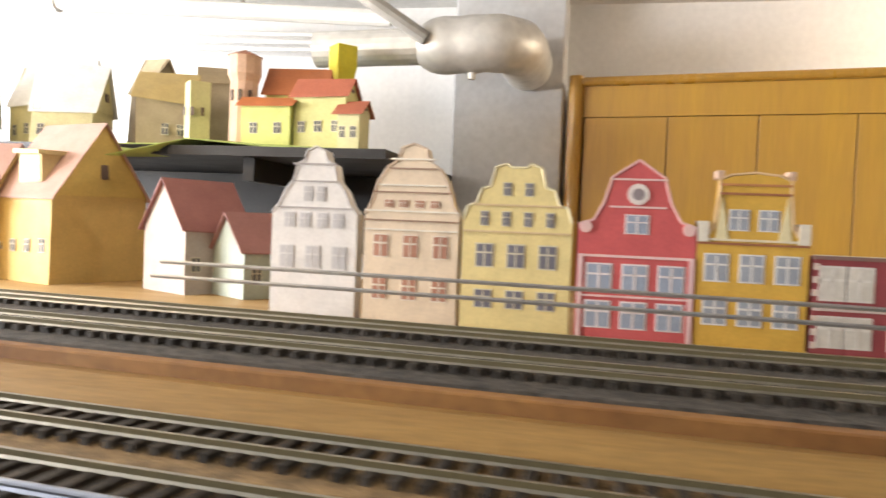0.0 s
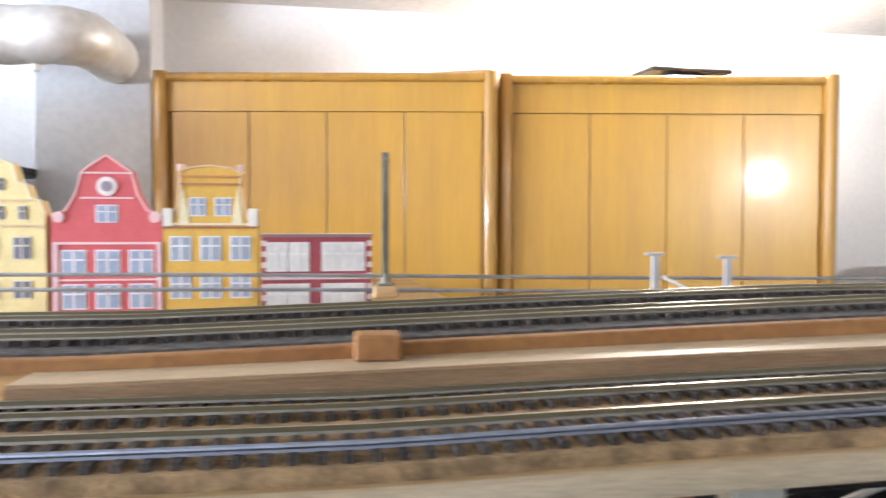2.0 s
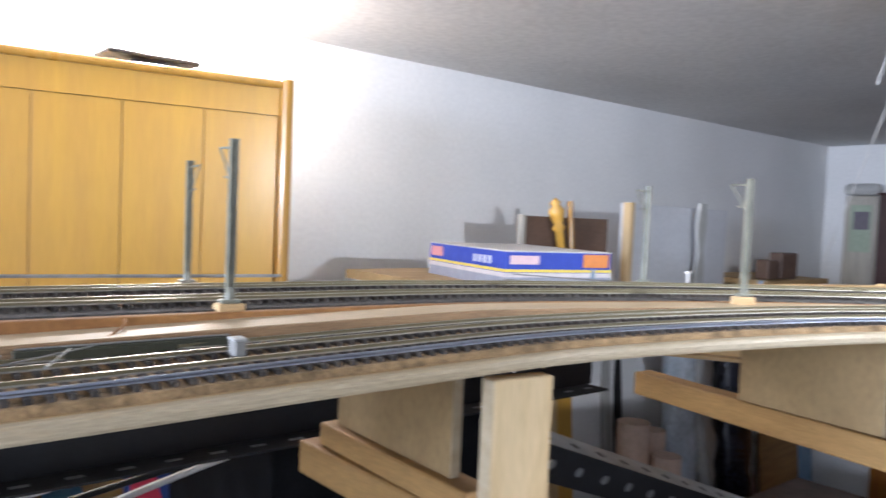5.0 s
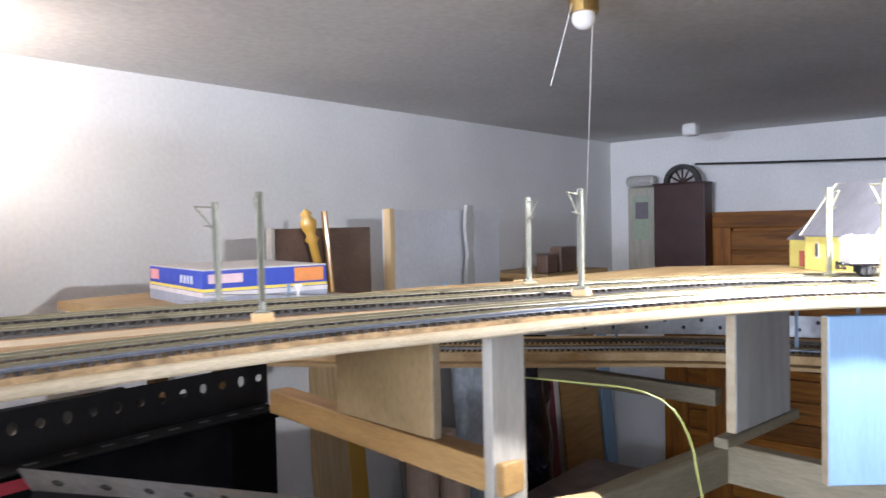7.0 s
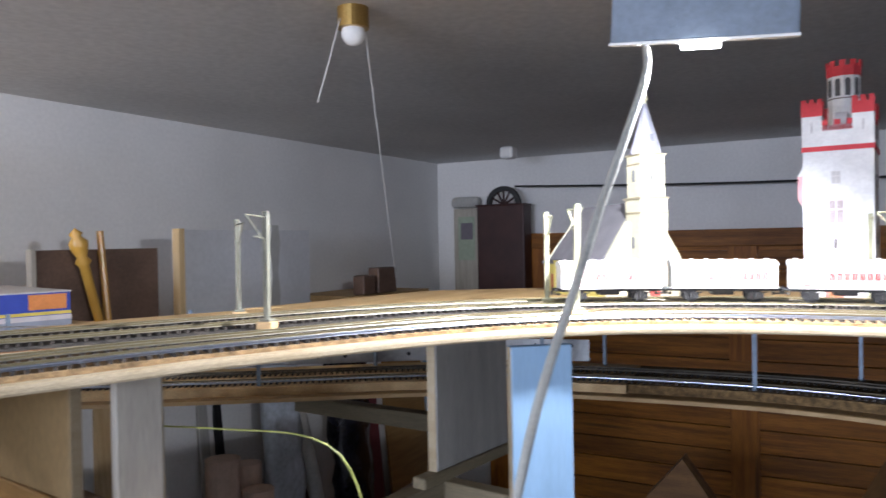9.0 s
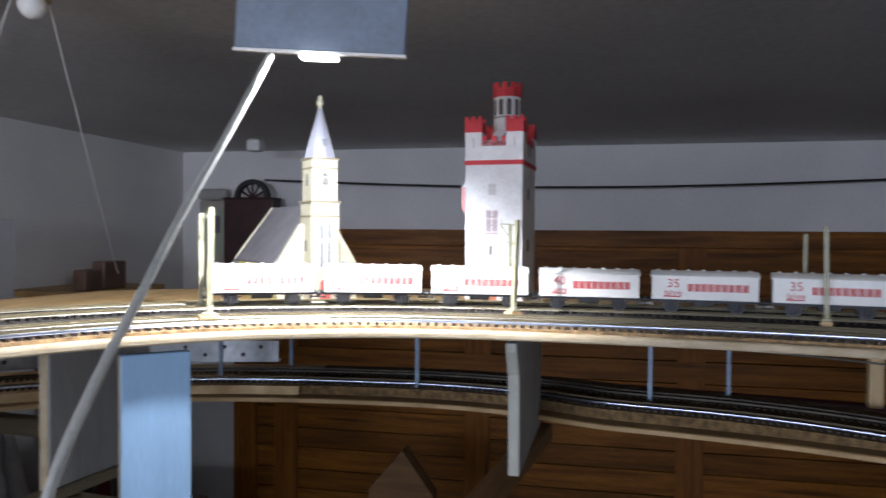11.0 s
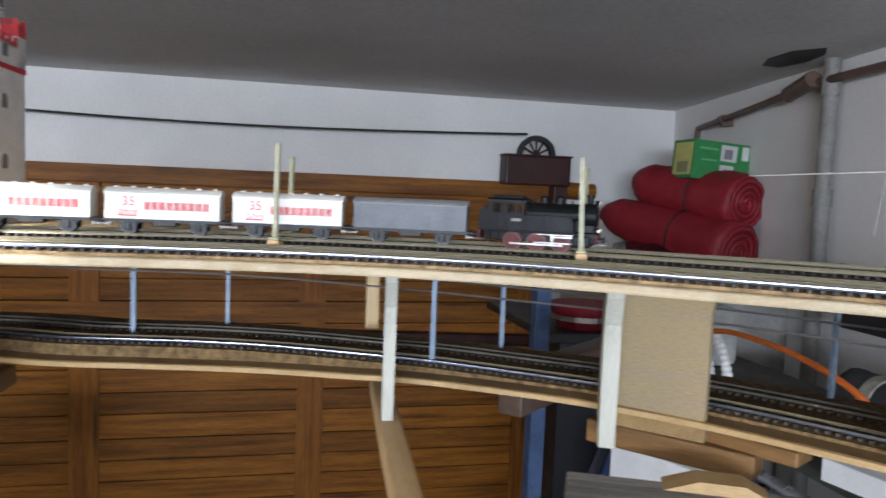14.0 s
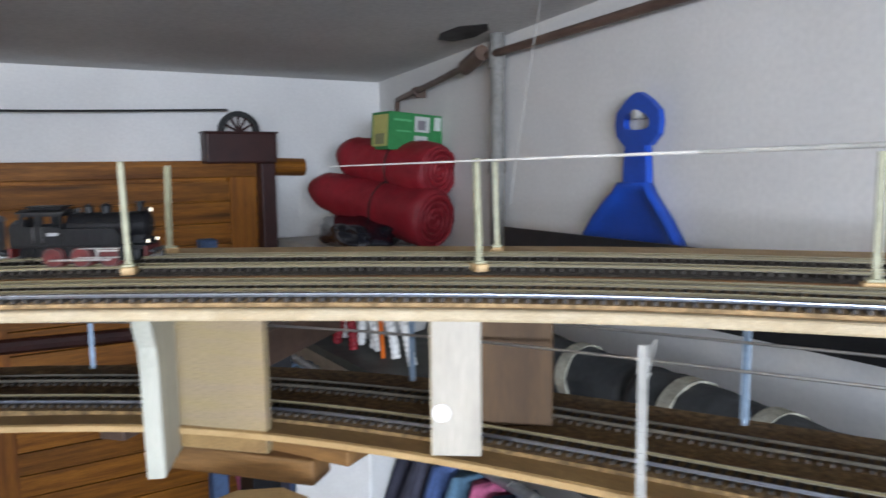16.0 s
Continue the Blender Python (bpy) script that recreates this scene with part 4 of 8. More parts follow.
# foot, height of the top above it, and how far the top leans along x and y
NEAR_MASTS = [(0.598, 0.200, 0.096, 0, 0), (0.976, 0.098, 0.095, 0, 0), (1.229, -0.033, 0.094, 0.003, 0.002), (1.380, -0.246, 0.094, 0, -0.002), (1.508, -0.489, 0.090, 0.003, -0.003), (1.514, -0.764, 0.087, 0.010, -0.001), (1.446, -1.018, 0.084, 0.006, 0.001),
              (1.298, -1.244, 0.083, 0.002, 0.001), (1.078, -1.391, 0.084, 0, 0)]


def heading_at(x, y):
    i = min(range(1, len(EDGE_LINE) - 1), key=lambda j: (EDGE_LINE[j].x - x) ** 2 + (EDGE_LINE[j].y - y) ** 2)
    t = EDGE_LINE[i + 1] - EDGE_LINE[i - 1]
    return math.atan2(t.y, t.x)


for x, y, h, lx, ly in NEAR_MASTS:
    a = heading_at(x, y)
    # past y = -0.2 the lighter copy stands in for stronger light
    mast((x, y, ramp_z(x, y, 1.570, 1.5735)), a, h, "slim grey-green catenary mast on a wooden block", "masts of the upper deck", M["mast"] if y > -0.2 else M["mast_lit"], arm=1 if y > -0.7 else 0, lean=(lx, ly))
FAR_MASTS = [(0.232, 0.42, 0.094, 0, 0), (0.628, 0.348, 0.094, 0, 0), (1.020, 0.223, 0.094, -0.003, -0.002), (1.308, 0.076, 0.094, 0, 0), (1.480, -0.181, 0.094, 0, 0), (1.640, -0.47, 0.09, 0, 0), (1.646, -0.779, 0.082, 0.008, -0.002), (1.576, -1.076, 0.082, 0.006, -0.003),
             (1.388, -1.328, 0.082, 0.003, 0)]
for x, y, h, lx, ly in FAR_MASTS:
    a = heading_at(x, y)
    mast((x, y, ramp_z(x, y, 1.565, 1.572)), a, h, "slim grey-green catenary mast beyond the far track", "masts of the upper deck", M["mast"] if y > -0.1 else M["mast_lit"], arm=-1 if y > -0.7 else 0, lean=(lx, ly))

# landscape board carrying church and tower
bm = bmesh.new()
pts = [(1.40, 0.16), (1.50, 0.05), (1.62, -0.17), (1.66, -0.45), (1.64, -0.72), (1.80, -0.74), (1.90, -0.45), (1.86, -0.1), (1.72, 0.10)]
a = [bm.verts.new((x, y, 1.562)) for x, y in pts]
b = [bm.verts.new((x, y, 1.5705)) for x, y in pts]
bm.faces.new(a)
bm.faces.new(b[::-1])
for i in range(len(pts)):
    bm.faces.new((a[i], b[i], b[(i + 1) % len(pts)], a[(i + 1) % len(pts)]))
solid("landscape_board", bm, M["ply"], "plain plywood board jutting out behind the tracks", "board", kind="structure")

# white marker post beyond the far track
mk = thing("marker_post", "small white T-shaped marker post beyond the far track", "post", pose(1.127, 0.243, 1.570))
part("stem", cyl(bmesh.new(), (0, 0, 0), (0, 0, 0.010), 0.0012, n=8), M["paper_white"], mk)
part("crossbar", bx(-0.0045, 0.0045, -0.001, 0.001, 0.010, 0.0125, 0.0004), M["paper_white"], mk)

# small T-shaped posts clamped to the rod behind the tracks, and a stick leaning there
for x, z in ((0.515, 1.586), (0.452, 1.589)):
    mp = thing("marker_post", "small pale grey T-shaped post on the rod behind the tracks", "post", pose(x, 0.4655, 0), group="posts behind the tracks")
    part("stem", bx(-0.0030, 0.0030, -0.0018, 0.0018, 1.553, z - 0.002, 0.0006), M["pipe_grey"], mp)
    part("crossbar", bx(-0.0085, 0.0070, -0.0020, 0.0020, z - 0.0025, z, 0.0006), M["pipe_grey"], mp)
solid("stick", tube(bmesh.new(), [Vector((0.456, 0.4600, 1.5700)), Vector((0.4900, 0.4560, 1.5525))], 0.0013, 6), M["cable_white"], "short white stick leaning on the rod", "stick")

# signal box end stop and turnout lever on the inner tracks
es = thing("buffer_stop", "small grey buffer stop with a pale cap on the inner track", "buffer stop", pose(0.573, 0.131, 1.560, 0, 0, -4) @ Matrix.Scale(0.68, 4))
part("post", bx(-0.004, 0.004, -0.007, 0.007, -0.001, 0.010, 0.0008), M["drain"], es)
part("cap", bx(-0.0050, 0.0050, -0.0075, 0.0075, 0.010, 0.0118, 0.0006), M["pipe_grey"], es, "pale grey cap")

# long flat turnout drive beside the inner track
td = thing("turnout_drive", "long dark olive turnout drive with a pale rod", "turnout drive", pose(0.534, 0.1594, 1.5572, 0, -0.8, -3.8))
part("bar", bx(-0.050, 0.046, -0.0016, 0.0018, 0, 0.0068, 0.0006), M["olive"], td)
part("cover", bx(-0.030, 0.020, -0.0026, -0.0014, 0.0012, 0.0056, 0.0004), M["olive"], td)
part("rod", cyl(bmesh.new(), (-0.049, 0.0002, 0.0072), (0.046, 0.0002, 0.0072), 0.0005, n=8), M["wire"], td)

# small blocks left on the deck
solid("wood_block", bx(-0.0090, 0.0090, -0.0075, 0.0075, 0, 0.0102, 0.0012), M["hardboard"], "small orange-brown wood block against the roadbed", "block", m=pose(0.207, 0.2040, 1.5590, 0, 0, -4))


# scraps of wire and sticks left between the rails
for a, b, r, key, label in (((0.478, 0.155, 1.5630), (0.467, 0.112, 1.5630), 0.0005, "drain", "short dull stick lying across the rails"),
                            ((0.471, 0.120, 1.5655), (0.516, 0.158, 1.5640), 0.0004, "drain", "short grey stick lying across the rails"),
                            ((0.504, 0.150, 1.5650), (0.489, 0.121, 1.5635), 0.0005, "pipe_grey", "short pale stick lying across the rails"),
                            ((0.452, 0.149, 1.5620), (0.472, 0.145, 1.5625), 0.0006, "red_print", "short red stick lying beside the rails")):
    solid("stick", tube(bmesh.new(), [Vector(a), Vector(b)], r, 6), M[key], label, "stick", group="scraps between the rails")
bm = tube(bmesh.new(), curve_through([(0.529, 0.240, 1.5725), (0.548, 0.236, 1.5725), (0.541, 0.215, 1.571), (0.538, 0.188, 1.569), (0.517, 0.160, 1.563)], 0.004), 0.0007, 6)
solid("loose_wire", bm, M["hardboard"], "thin brown wire curling over the deck boards", "wire", group="scraps between the rails")


# ---- supports below the upper deck ----
def radial_board(p, q, z0, z1, material, label, group, notch=0.0, thick=0.010):
    """An upright board from p to q; its near upper corner may be cut back."""
    p, q = Vector((*p, 0)), Vector((*q, 0))
    d = q - p
    m = Matrix.Translation(p) @ Matrix.Rotation(math.atan2(d.y, d.x), 4, 'Z')
    L = d.length
    if notch:
        pts = [(0.010, z0), (L, z0), (L, z1), (-0.012, z1), (-0.010, z1 - 0.008), (0.004, z1 - 0.030), (0.007, z1 - 0.045)]
    else:
        pts = [(0, z0), (L, z0), (L, z1), (0, z1)]
    sup = thing("deck_support", label, "support", m, group=group)
    bm = poly(bmesh.new(), pts, -thick / 2, thick / 2)
    bmesh.ops.bevel(bm, geom=list(bm.edges), offset=0.0008, segments=1, affect='EDGES')
    part("panel", bm, material, sup)
    near = [(0.010, z0), (0.007, z1 - 0.045), (0.004, z1 - 0.030), (-0.010, z1 - 0.008), (-0.012, z1 - 0.0005)] if notch else [(0, z0), (0, z1 - 0.0005)]
    strip = [(x - 0.0007, z) for x, z in near] + [(x + 0.001, z) for x, z in near[::-1]]
    part("cut_edge", poly(bmesh.new(), strip, -thick * 0.42, thick * 0.42), M["white_edge"] if notch else M["edge_pine"], sup, "pale cut edge")
    return sup


SUP = "supports of the upper deck"
radial_board((0.690, 0.080), (0.728, 0.074), 0.60, 1.546, M["pine_v"], "upright pale pine post under the deck edge", SUP, thick=0.012)
radial_board((0.3215, 0.146), (0.340, 0.144), 0.60, 1.538, M["white_edge"], "upright whitened post under the straight deck", SUP, thick=0.012)
radial_board((0.326, 0.245), (0.344, 0.213), 0.60, 1.538, M["hardboard"], "brown upright board behind a pale post", SUP, thick=0.012)
radial_board((0.332, 0.372), (0.369, 0.366), 0.60, 1.538, M["pine_v"], "pale pine upright behind the front post", SUP, thick=0.014)
radial_board((0.371, 0.374), (0.388, 0.374), 0.60, 1.538, M["pine_dark"], "narrow dark upright beside a pine upright", SUP, thick=0.014)
radial_board((0.767, 0.193), (0.770, 0.350), 1.444, 1.553, M["panel_ply"], "upright plywood panel carrying the deck", SUP)
radial_board((1.102, 0.034), (1.118, 0.171), 1.462, 1.560, M["panel_ply"], "upright plywood panel carrying the deck", SUP)
radial_board((1.109, -0.046), (1.082, -0.034), 1.408, 1.559, M["whitewood"], "white painted upright board under the deck", SUP, thick=0.014)
radial_board((1.322, -0.134), (1.435, -0.150), 1.444, 1.560, M["greywood"], "grey upright board under the deck curve", SUP)
radial_board((1.300, -0.218), (1.333, -0.256), 1.420, 1.560, M["bluewood"], "pale blue upright board under the deck curve", SUP)
radial_board((1.446, -0.496), (1.645, -0.500), 1.440, 1.560, M["greywood"], "pale grey upright board with a cut corner", SUP, notch=1)
radial_board((1.446, -0.856), (1.590, -0.878), 1.434, 1.560, M["greywood"], "pale grey upright board with a cut corner", SUP, notch=1)
radial_board((1.366, -1.012), (1.450, -1.050), 1.433, 1.560, M["white_edge"], "white upright board with a cut corner", SUP, notch=1, thick=0.013)
radial_board((1.2538, -1.1735), (1.2335, -1.200), 1.457, 1.560, M["whitewood"], "white painted upright board with a pale patch", SUP)
radial_board((1.30, -1.215), (1.250, -1.277), 1.457, 1.560, M["umber_board"], "brown hardboard upright under the deck", SUP)
# ply panel with rounded upper corners
p, q = Vector((1.425, -1.045, 0)), Vector((1.370, -1.098, 0))
d = q - p
pts = [(0, 1.436), (d.length, 1.436), (d.length, 1.535)]
pts += [(d.length + 0.018 - 0.018 * math.cos(radians(a)), 1.540 + 0.019 * math.sin(radians(a))) for a in (0, 25, 50, 75, 90)]
pts += [(0.018 - 0.018 * math.sin(radians(a)), 1.540 + 0.019 * math.cos(radians(a))) for a in (0, 25, 50, 75, 90)]
bm = poly(bmesh.new(), pts, -0.004, 0.004, Matrix.Translation(p) @ Matrix.Rotation(math.atan2(d.y, d.x), 4, 'Z'))
ap = thing("deck_support", "broad greyish plywood panel with rounded upper corners", "support", group=SUP)
part("panel", bm, M["arch_ply"], ap)
part("foot_strip", bx(0.0005, d.length - 0.0005, -0.0046, 0.0046, 1.4362, 1.4485, 0.0004, Matrix.Translation(p) @ Matrix.Rotation(math.atan2(d.y, d.x), 4, 'Z')), M["low_ply"], ap, "darker brown foot of the panel")
# white patch of glue on the front board
solid("patch", cyl(bmesh.new(), (1.2470, -1.1765, 1.487), (1.2455, -1.1753, 1.487), 0.0062, n=20), M["paper_white"], "round white patch stuck on the upright board", "patch")


def beam(p, q, w, h, material, label, name="timber_beam"):
    p, q = Vector(p), Vector(q)
    d = q - p
    m = Matrix.Translation(p) @ d.to_track_quat("X", "Z").to_matrix().to_4x4()
    return solid(name, bx(0, d.length, -w / 2, w / 2, -h, 0, 0.002), material, label, "beam", group="timber frame below the deck", m=m)


beam((0.770, 0.366, 1.4435), (0.767, 0.165, 1.4435), 0.026, 0.020, M["ochre"], "ochre pine batten under a plywood panel")
beam((0.765, 0.390, 1.4225), (0.778, -0.02, 1.4225), 0.030, 0.030, M["ochre"], "ochre pine ledger running below the deck")
beam((1.150, 0.31, 1.4610), (1.094, -0.05, 1.4610), 0.026, 0.026, M["ochre"], "ochre pine beam running below the deck")
beam((1.403, -0.101, 1.412), (1.12, -0.051, 1.412), 0.018, 0.040, M["dull_pine"], "greyed pine rail of a frame below the curve")
beam((1.400, -0.092, 1.412), (1.345, -0.50, 1.412), 0.018, 0.040, M["dull_pine"], "greyed pine rail of a frame below the curve")
beam((1.302, -0.131, 1.4435), (1.452, -0.153, 1.4435), 0.014, 0.010, M["dull_pine"], "thin greyed batten at the foot of a grey board")
beam((1.60, 0.25, 1.425), (1.578, -0.03, 1.425), 0.02, 0.022, M["dull_pine"], "greyed pine batten below the lower deck")
beam((1.395, -0.450, 1.410), (1.66, -0.507, 1.438), 0.022, 0.020, M["pine_dark"], "pale pine beam reaching under a support")
beam((1.27, -0.845, 1.4335), (1.60, -0.872, 1.4335), 0.020, 0.018, M["pine"], "pale pine beam reaching under a support")
beam((1.450, -1.040, 1.4355), (1.345, -1.130, 1.4355), 0.03, 0.020, M["pine_dark"], "brown beam below a plywood panel")
# galvanised slotted angle and black slotted girder
ga = thing("slotted_angle", "galvanised slotted steel angle bar below the deck", "angle bar", Matrix.Translation((0.84, 0.19, 1.467)) @ (Vector((0.30, 0.012, -0.115))).to_track_quat("X", "Z").to_matrix().to_4x4() @ Matrix.Rotation(radians(16), 4, "X"))
part("flange", bx(0, 0.45, -0.014, 0.020, -0.0012, 0.0), M["galv"], ga)
part("web", bx(0, 0.45, -0.0152, -0.014, -0.03, 0.0), M["black"], ga)
for k in range(11):
    part("slot", cyl(bmesh.new(), (0.022 + 0.038 * k, 0, 0.0001), (0.022 + 0.038 * k, 0, 0.0006), 0.0042, n=14), M["black"], ga)
    part("slot", cyl(bmesh.new(), (0.022 + 0.038 * k, -0.0160, -0.015), (0.022 + 0.038 * k, -0.0153, -0.015), 0.0042, n=14), M["galv"], ga)
gi = thing("slotted_girder", "black slotted steel girder along the underside", "girder", pose(-0.6115, 0.46, 1.405))
# web plate pierced by a row of round and upright oval holes
bm = bmesh.new()
HZ, HP = 0.036, 0.0277
for k in range(67):
    xc, ry = (k + 0.5) * HP, 0.0070 if k % 2 else 0.0050
    loops = []
    for y_ in (0.0, 0.002):
        ring, rect = [], []
        for q in range(16):
            c_, s_ = math.cos(2 * math.pi * q / 16), math.sin(2 * math.pi * q / 16)
            big = max(abs(c_), abs(s_))
            ring.append(bm.verts.new((xc + 0.0050 * c_, y_, HZ + ry * s_)))
            rect.append(bm.verts.new((xc + c_ / big * HP / 2, y_, HZ + s_ / big * (0.019 if s_ > 0 else 0.036))))
        for q in range(16):
            bm.faces.new((ring[q], ring[(q + 1) % 16], rect[(q + 1) % 16], rect[q]))
        loops.append(ring)
    for q in range(16):
        bm.faces.new((loops[0][q], loops[0][(q + 1) % 16], loops[1][(q + 1) % 16], loops[1][q]))
bmesh.ops.remove_doubles(bm, verts=list(bm.verts), dist=0.00001)
part("web", bm, M["black"], gi)
part("flange", bx(0, 1.85, -0.035, 0.002, 0.0, -0.002), M["black"], gi)
for k in range(46):
    part("slot", bx(0.02 + 0.04 * k, 0.034 + 0.04 * k, -0.021, -0.016, 0.0001, 0.0006, 0.0), M["galv"], gi)

# ---- catenary of the lower deck ----
LOWM = [(1.46, 0.195), (1.668, -0.100), (1.673, -0.355), (1.664, -0.625), (1.550, -0.915), (1.118, -1.229)]
for x, y in LOWM:
    i = min(range(1, len(LOW_LINE) - 1), key=lambda j: (LOW_LINE[j].x - x) ** 2 + (LOW_LINE[j].y - y) ** 2)
    t = LOW_LINE[i + 1] - LOW_LINE[i - 1]
    # the blue of these masts is LED light put into their colour
    mast((x, y, 1.4537 + low_rise(y)), math.atan2(t.y, t.x), 0.098 - low_rise(y), "slim catenary mast on the lower deck, tinted by LED light", "masts of the lower deck", M["mast_lower"] if y > -1.2 else M["pipe_grey"], block=False, arm_len=0.03)
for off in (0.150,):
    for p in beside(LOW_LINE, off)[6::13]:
        mast((p.x, p.y, 1.4537 + low_rise(p.y)), 0, 0.088, "slim catenary mast at the back of the lower deck, tinted by LED light", "masts of the lower deck", M["mast_lower"], block=False, arm=0)
for k, (off, z) in enumerate(((0.045, 0.072), (0.105, 0.076))):
    solid("contact_wire", tube(bmesh.new(), [p + Vector((0, 0, z)) for p in beside(LOW_TOP, off)], 0.0011, 6), M["wire"], "thin steel contact wire above the lower tracks", "wire", group="wires of the lower deck")

# ---- church ----
def card(name, bm, col, parent, label=""):
    return part(name, bm, paint(*col), parent, label)


def arch_pts(x, z, w, h):
    return [(x - w / 2, z), (x + w / 2, z), (x + w / 2, z + h - w / 2)] + [(x + w / 2 * math.cos(radians(a)), z + h - w / 2 + w / 2 * math.sin(radians(a))) for a in (30, 60, 90, 120, 150)] + [(x - w / 2, z + h - w / 2)]


def window(parent, x, z, w, h, y, arched=False, pane=(0.10, 0.12, 0.14), frame_col=(0.62, 0.58, 0.48), cross=True, out=-1):
    """A small window on a wall at y facing out; x and z are its sill's middle."""
    t = 0.0006
    pts = arch_pts(x, z, w, h) if arched else [(x - w / 2, z), (x + w / 2, z), (x + w / 2, z + h), (x - w / 2, z + h)]
    fr = card("window", poly(bmesh.new(), [(x + (px - x) * 1.18, z + h / 2 + (pz - z - h / 2) * 1.12) for px, pz in pts], y, y + out * t), frame_col, parent)
    card("pane", poly(bmesh.new(), pts, y + out * t, y + out * (t + 0.0003)), pane, fr)
    if cross:
        bm = bx(x - w * 0.05, x + w * 0.05, y + out * (t + 0.0003), y + out * (t + 0.0006), z, z + h * 0.97)
        box(bm, x - w / 2, x + w / 2, y + out * (t + 0.0003), y + out * (t + 0.0006), z + h * 0.58, z + h * 0.66)
        card("glazing_bar", bm, frame_col, fr)
    return fr


# local x runs along the front, -y faces the tracks
CREAM, YEL, SLATE = (0.48, 0.45, 0.32), (0.58, 0.50, 0.13), (0.15, 0.145, 0.155)
ch = thing("church", "yellow card church with grey slate roof and white pointed spire", "model building", pose(1.645, -0.236, 1.5708, 0, 0, -46))
# nave behind the front gable, in local coordinates with the front at y = 0
nv = card("nave", poly(bmesh.new(), [(-0.046, 0), (0.046, 0), (0.046, 0.048), (0, 0.110), (-0.046, 0.048)], 0.0, 0.150), YEL, ch)
bm = bmesh.new()
for s in (-1, 1):
    d = Vector((0.054, 0, -0.0756))
    v = [bm.verts.new(c) for c in ((0, 0.001, 0.1135), (s * 0.0515, 0.001, 0.0445), (s * 0.0515, 0.156, 0.0445), (0, 0.156, 0.1135))]
    u = [bm.verts.new(w_.co + Vector((0, 0, 0.002))) for w_ in v]
    bm.faces.new(v)
    bm.faces.new(u[::-1])
    for i in range(4):
        bm.faces.new((v[i], u[i], u[(i + 1) % 4], v[(i + 1) % 4]))
rf = card("roof", bm, SLATE, ch, "grey slate card roof")
bm = bmesh.new()
for s in (-1, 1):
    tube(bm, [(0, 0.154, 0.1155), (s * 0.0520, 0.154, 0.0462)], 0.0014, 6)
card("verge", bm, CREAM, rf)
front = card("front_gable", poly(bmesh.new(), [(-0.050, 0), (0.050, 0), (0.050, 0.046), (0.046, 0.054), (0.022, 0.092), (-0.022, 0.092), (-0.046, 0.054), (-0.050, 0.046)], -0.006, 0.0), CREAM, ch)
for x in (-0.034, 0.034):
    window(front, x, 0.036, 0.008, 0.012, -0.006, True)
side = card("side_wall", bx(-0.0475, -0.0460, 0.0, 0.150, 0, 0.047), YEL, nv)
for k in range(4):
    m = Matrix.Translation((-0.0475, 0.028 + k * 0.031, 0)) @ Matrix.Rotation(radians(-90), 4, 'Z')
    wn_ = new("window", mesh_of("window", poly(bmesh.new(), arch_pts(0, 0.016, 0.010, 0.022), -0.0006, 0.0, m), paint(0.62, 0.58, 0.40)))
    wn_.parent = nv
    pn = new("pane", mesh_of("pane", poly(bmesh.new(), arch_pts(0, 0.018, 0.007, 0.018), -0.0011, -0.0004, m), paint(0.08, 0.08, 0.07)))
    pn.parent = wn_
# lower choir with door at the far end
co = card("choir", poly(bmesh.new(), [(-0.036, 0), (0.036, 0), (0.036, 0.040), (0, 0.070), (-0.036, 0.040)], 0.150, 0.210), YEL, ch)
bm = bmesh.new()
for s in (-1, 1):
    v = [bm.verts.new(c) for c in ((0, 0.150, 0.074), (s * 0.040, 0.150, 0.0385), (s * 0.038, 0.213, 0.0385), (0, 0.195, 0.074))]
    u = [bm.verts.new(w_.co + Vector((0, 0, 0.002))) for w_ in v]
    bm.faces.new(v)
    bm.faces.new(u[::-1])
    for i in range(4):
        bm.faces.new((v[i], u[i], u[(i + 1) % 4], v[(i + 1) % 4]))
card("choir_roof", bm, SLATE, co)
card("door", bx(-0.0372, -0.0362, 0.170, 0.183, 0.002, 0.024), (0.40, 0.10, 0.06), co)
# tower in three stages with bands, clock and spire
TY = -0.012
tw = card("tower", bx(-0.0172, 0.0172, TY - 0.0172, TY + 0.0172, 0, 0.118), CREAM, ch)
up = card("tower_stage", bx(-0.0155, 0.0155, TY - 0.0155, TY + 0.0155, 0.118, 0.168), CREAM, tw)
for z, r in ((0.117, 0.0190), (0.100, 0.0180), (0.167, 0.0172), (0.156, 0.0163)):
    card("cornice", bx(-r, r, TY - r, TY + r, z, z + 0.002), (0.26, 0.22, 0.14), tw)
F0, F1 = TY - 0.0172, TY - 0.0155
window(up, 0, 0.137, 0.007, 0.015, F1, True, pane=(0.06, 0.06, 0.06))
for x in (-0.0045, 0.0045):
    window(tw, x, 0.042, 0.0045, 0.050, F0, True, pane=(0.16, 0.17, 0.20))
for k in range(2):
    m = Matrix.Translation((-0.0155 if k else -0.0172, TY, 0)) @ Matrix.Rotation(radians(-90), 4, 'Z')
    card("side_window", poly(bmesh.new(), arch_pts(0, 0.137 if k else 0.060, 0.006, 0.014), -0.0006, 0.0, m), (0.16, 0.16, 0.16), tw)
card("clock", cyl(bmesh.new(), (0, F0 - 0.0002, 0.108), (0, F0 - 0.0012, 0.108), 0.0056, n=20), (0.62, 0.40, 0.32), tw)
card("door", poly(bmesh.new(), arch_pts(0, 0.0005, 0.013, 0.028), F0 - 0.0010, F0), (0.42, 0.08, 0.06), tw)
bm = cyl(bmesh.new(), (0, TY, 0.169), (0, TY, 0.228), 0.0192, 0.0022, n=8)
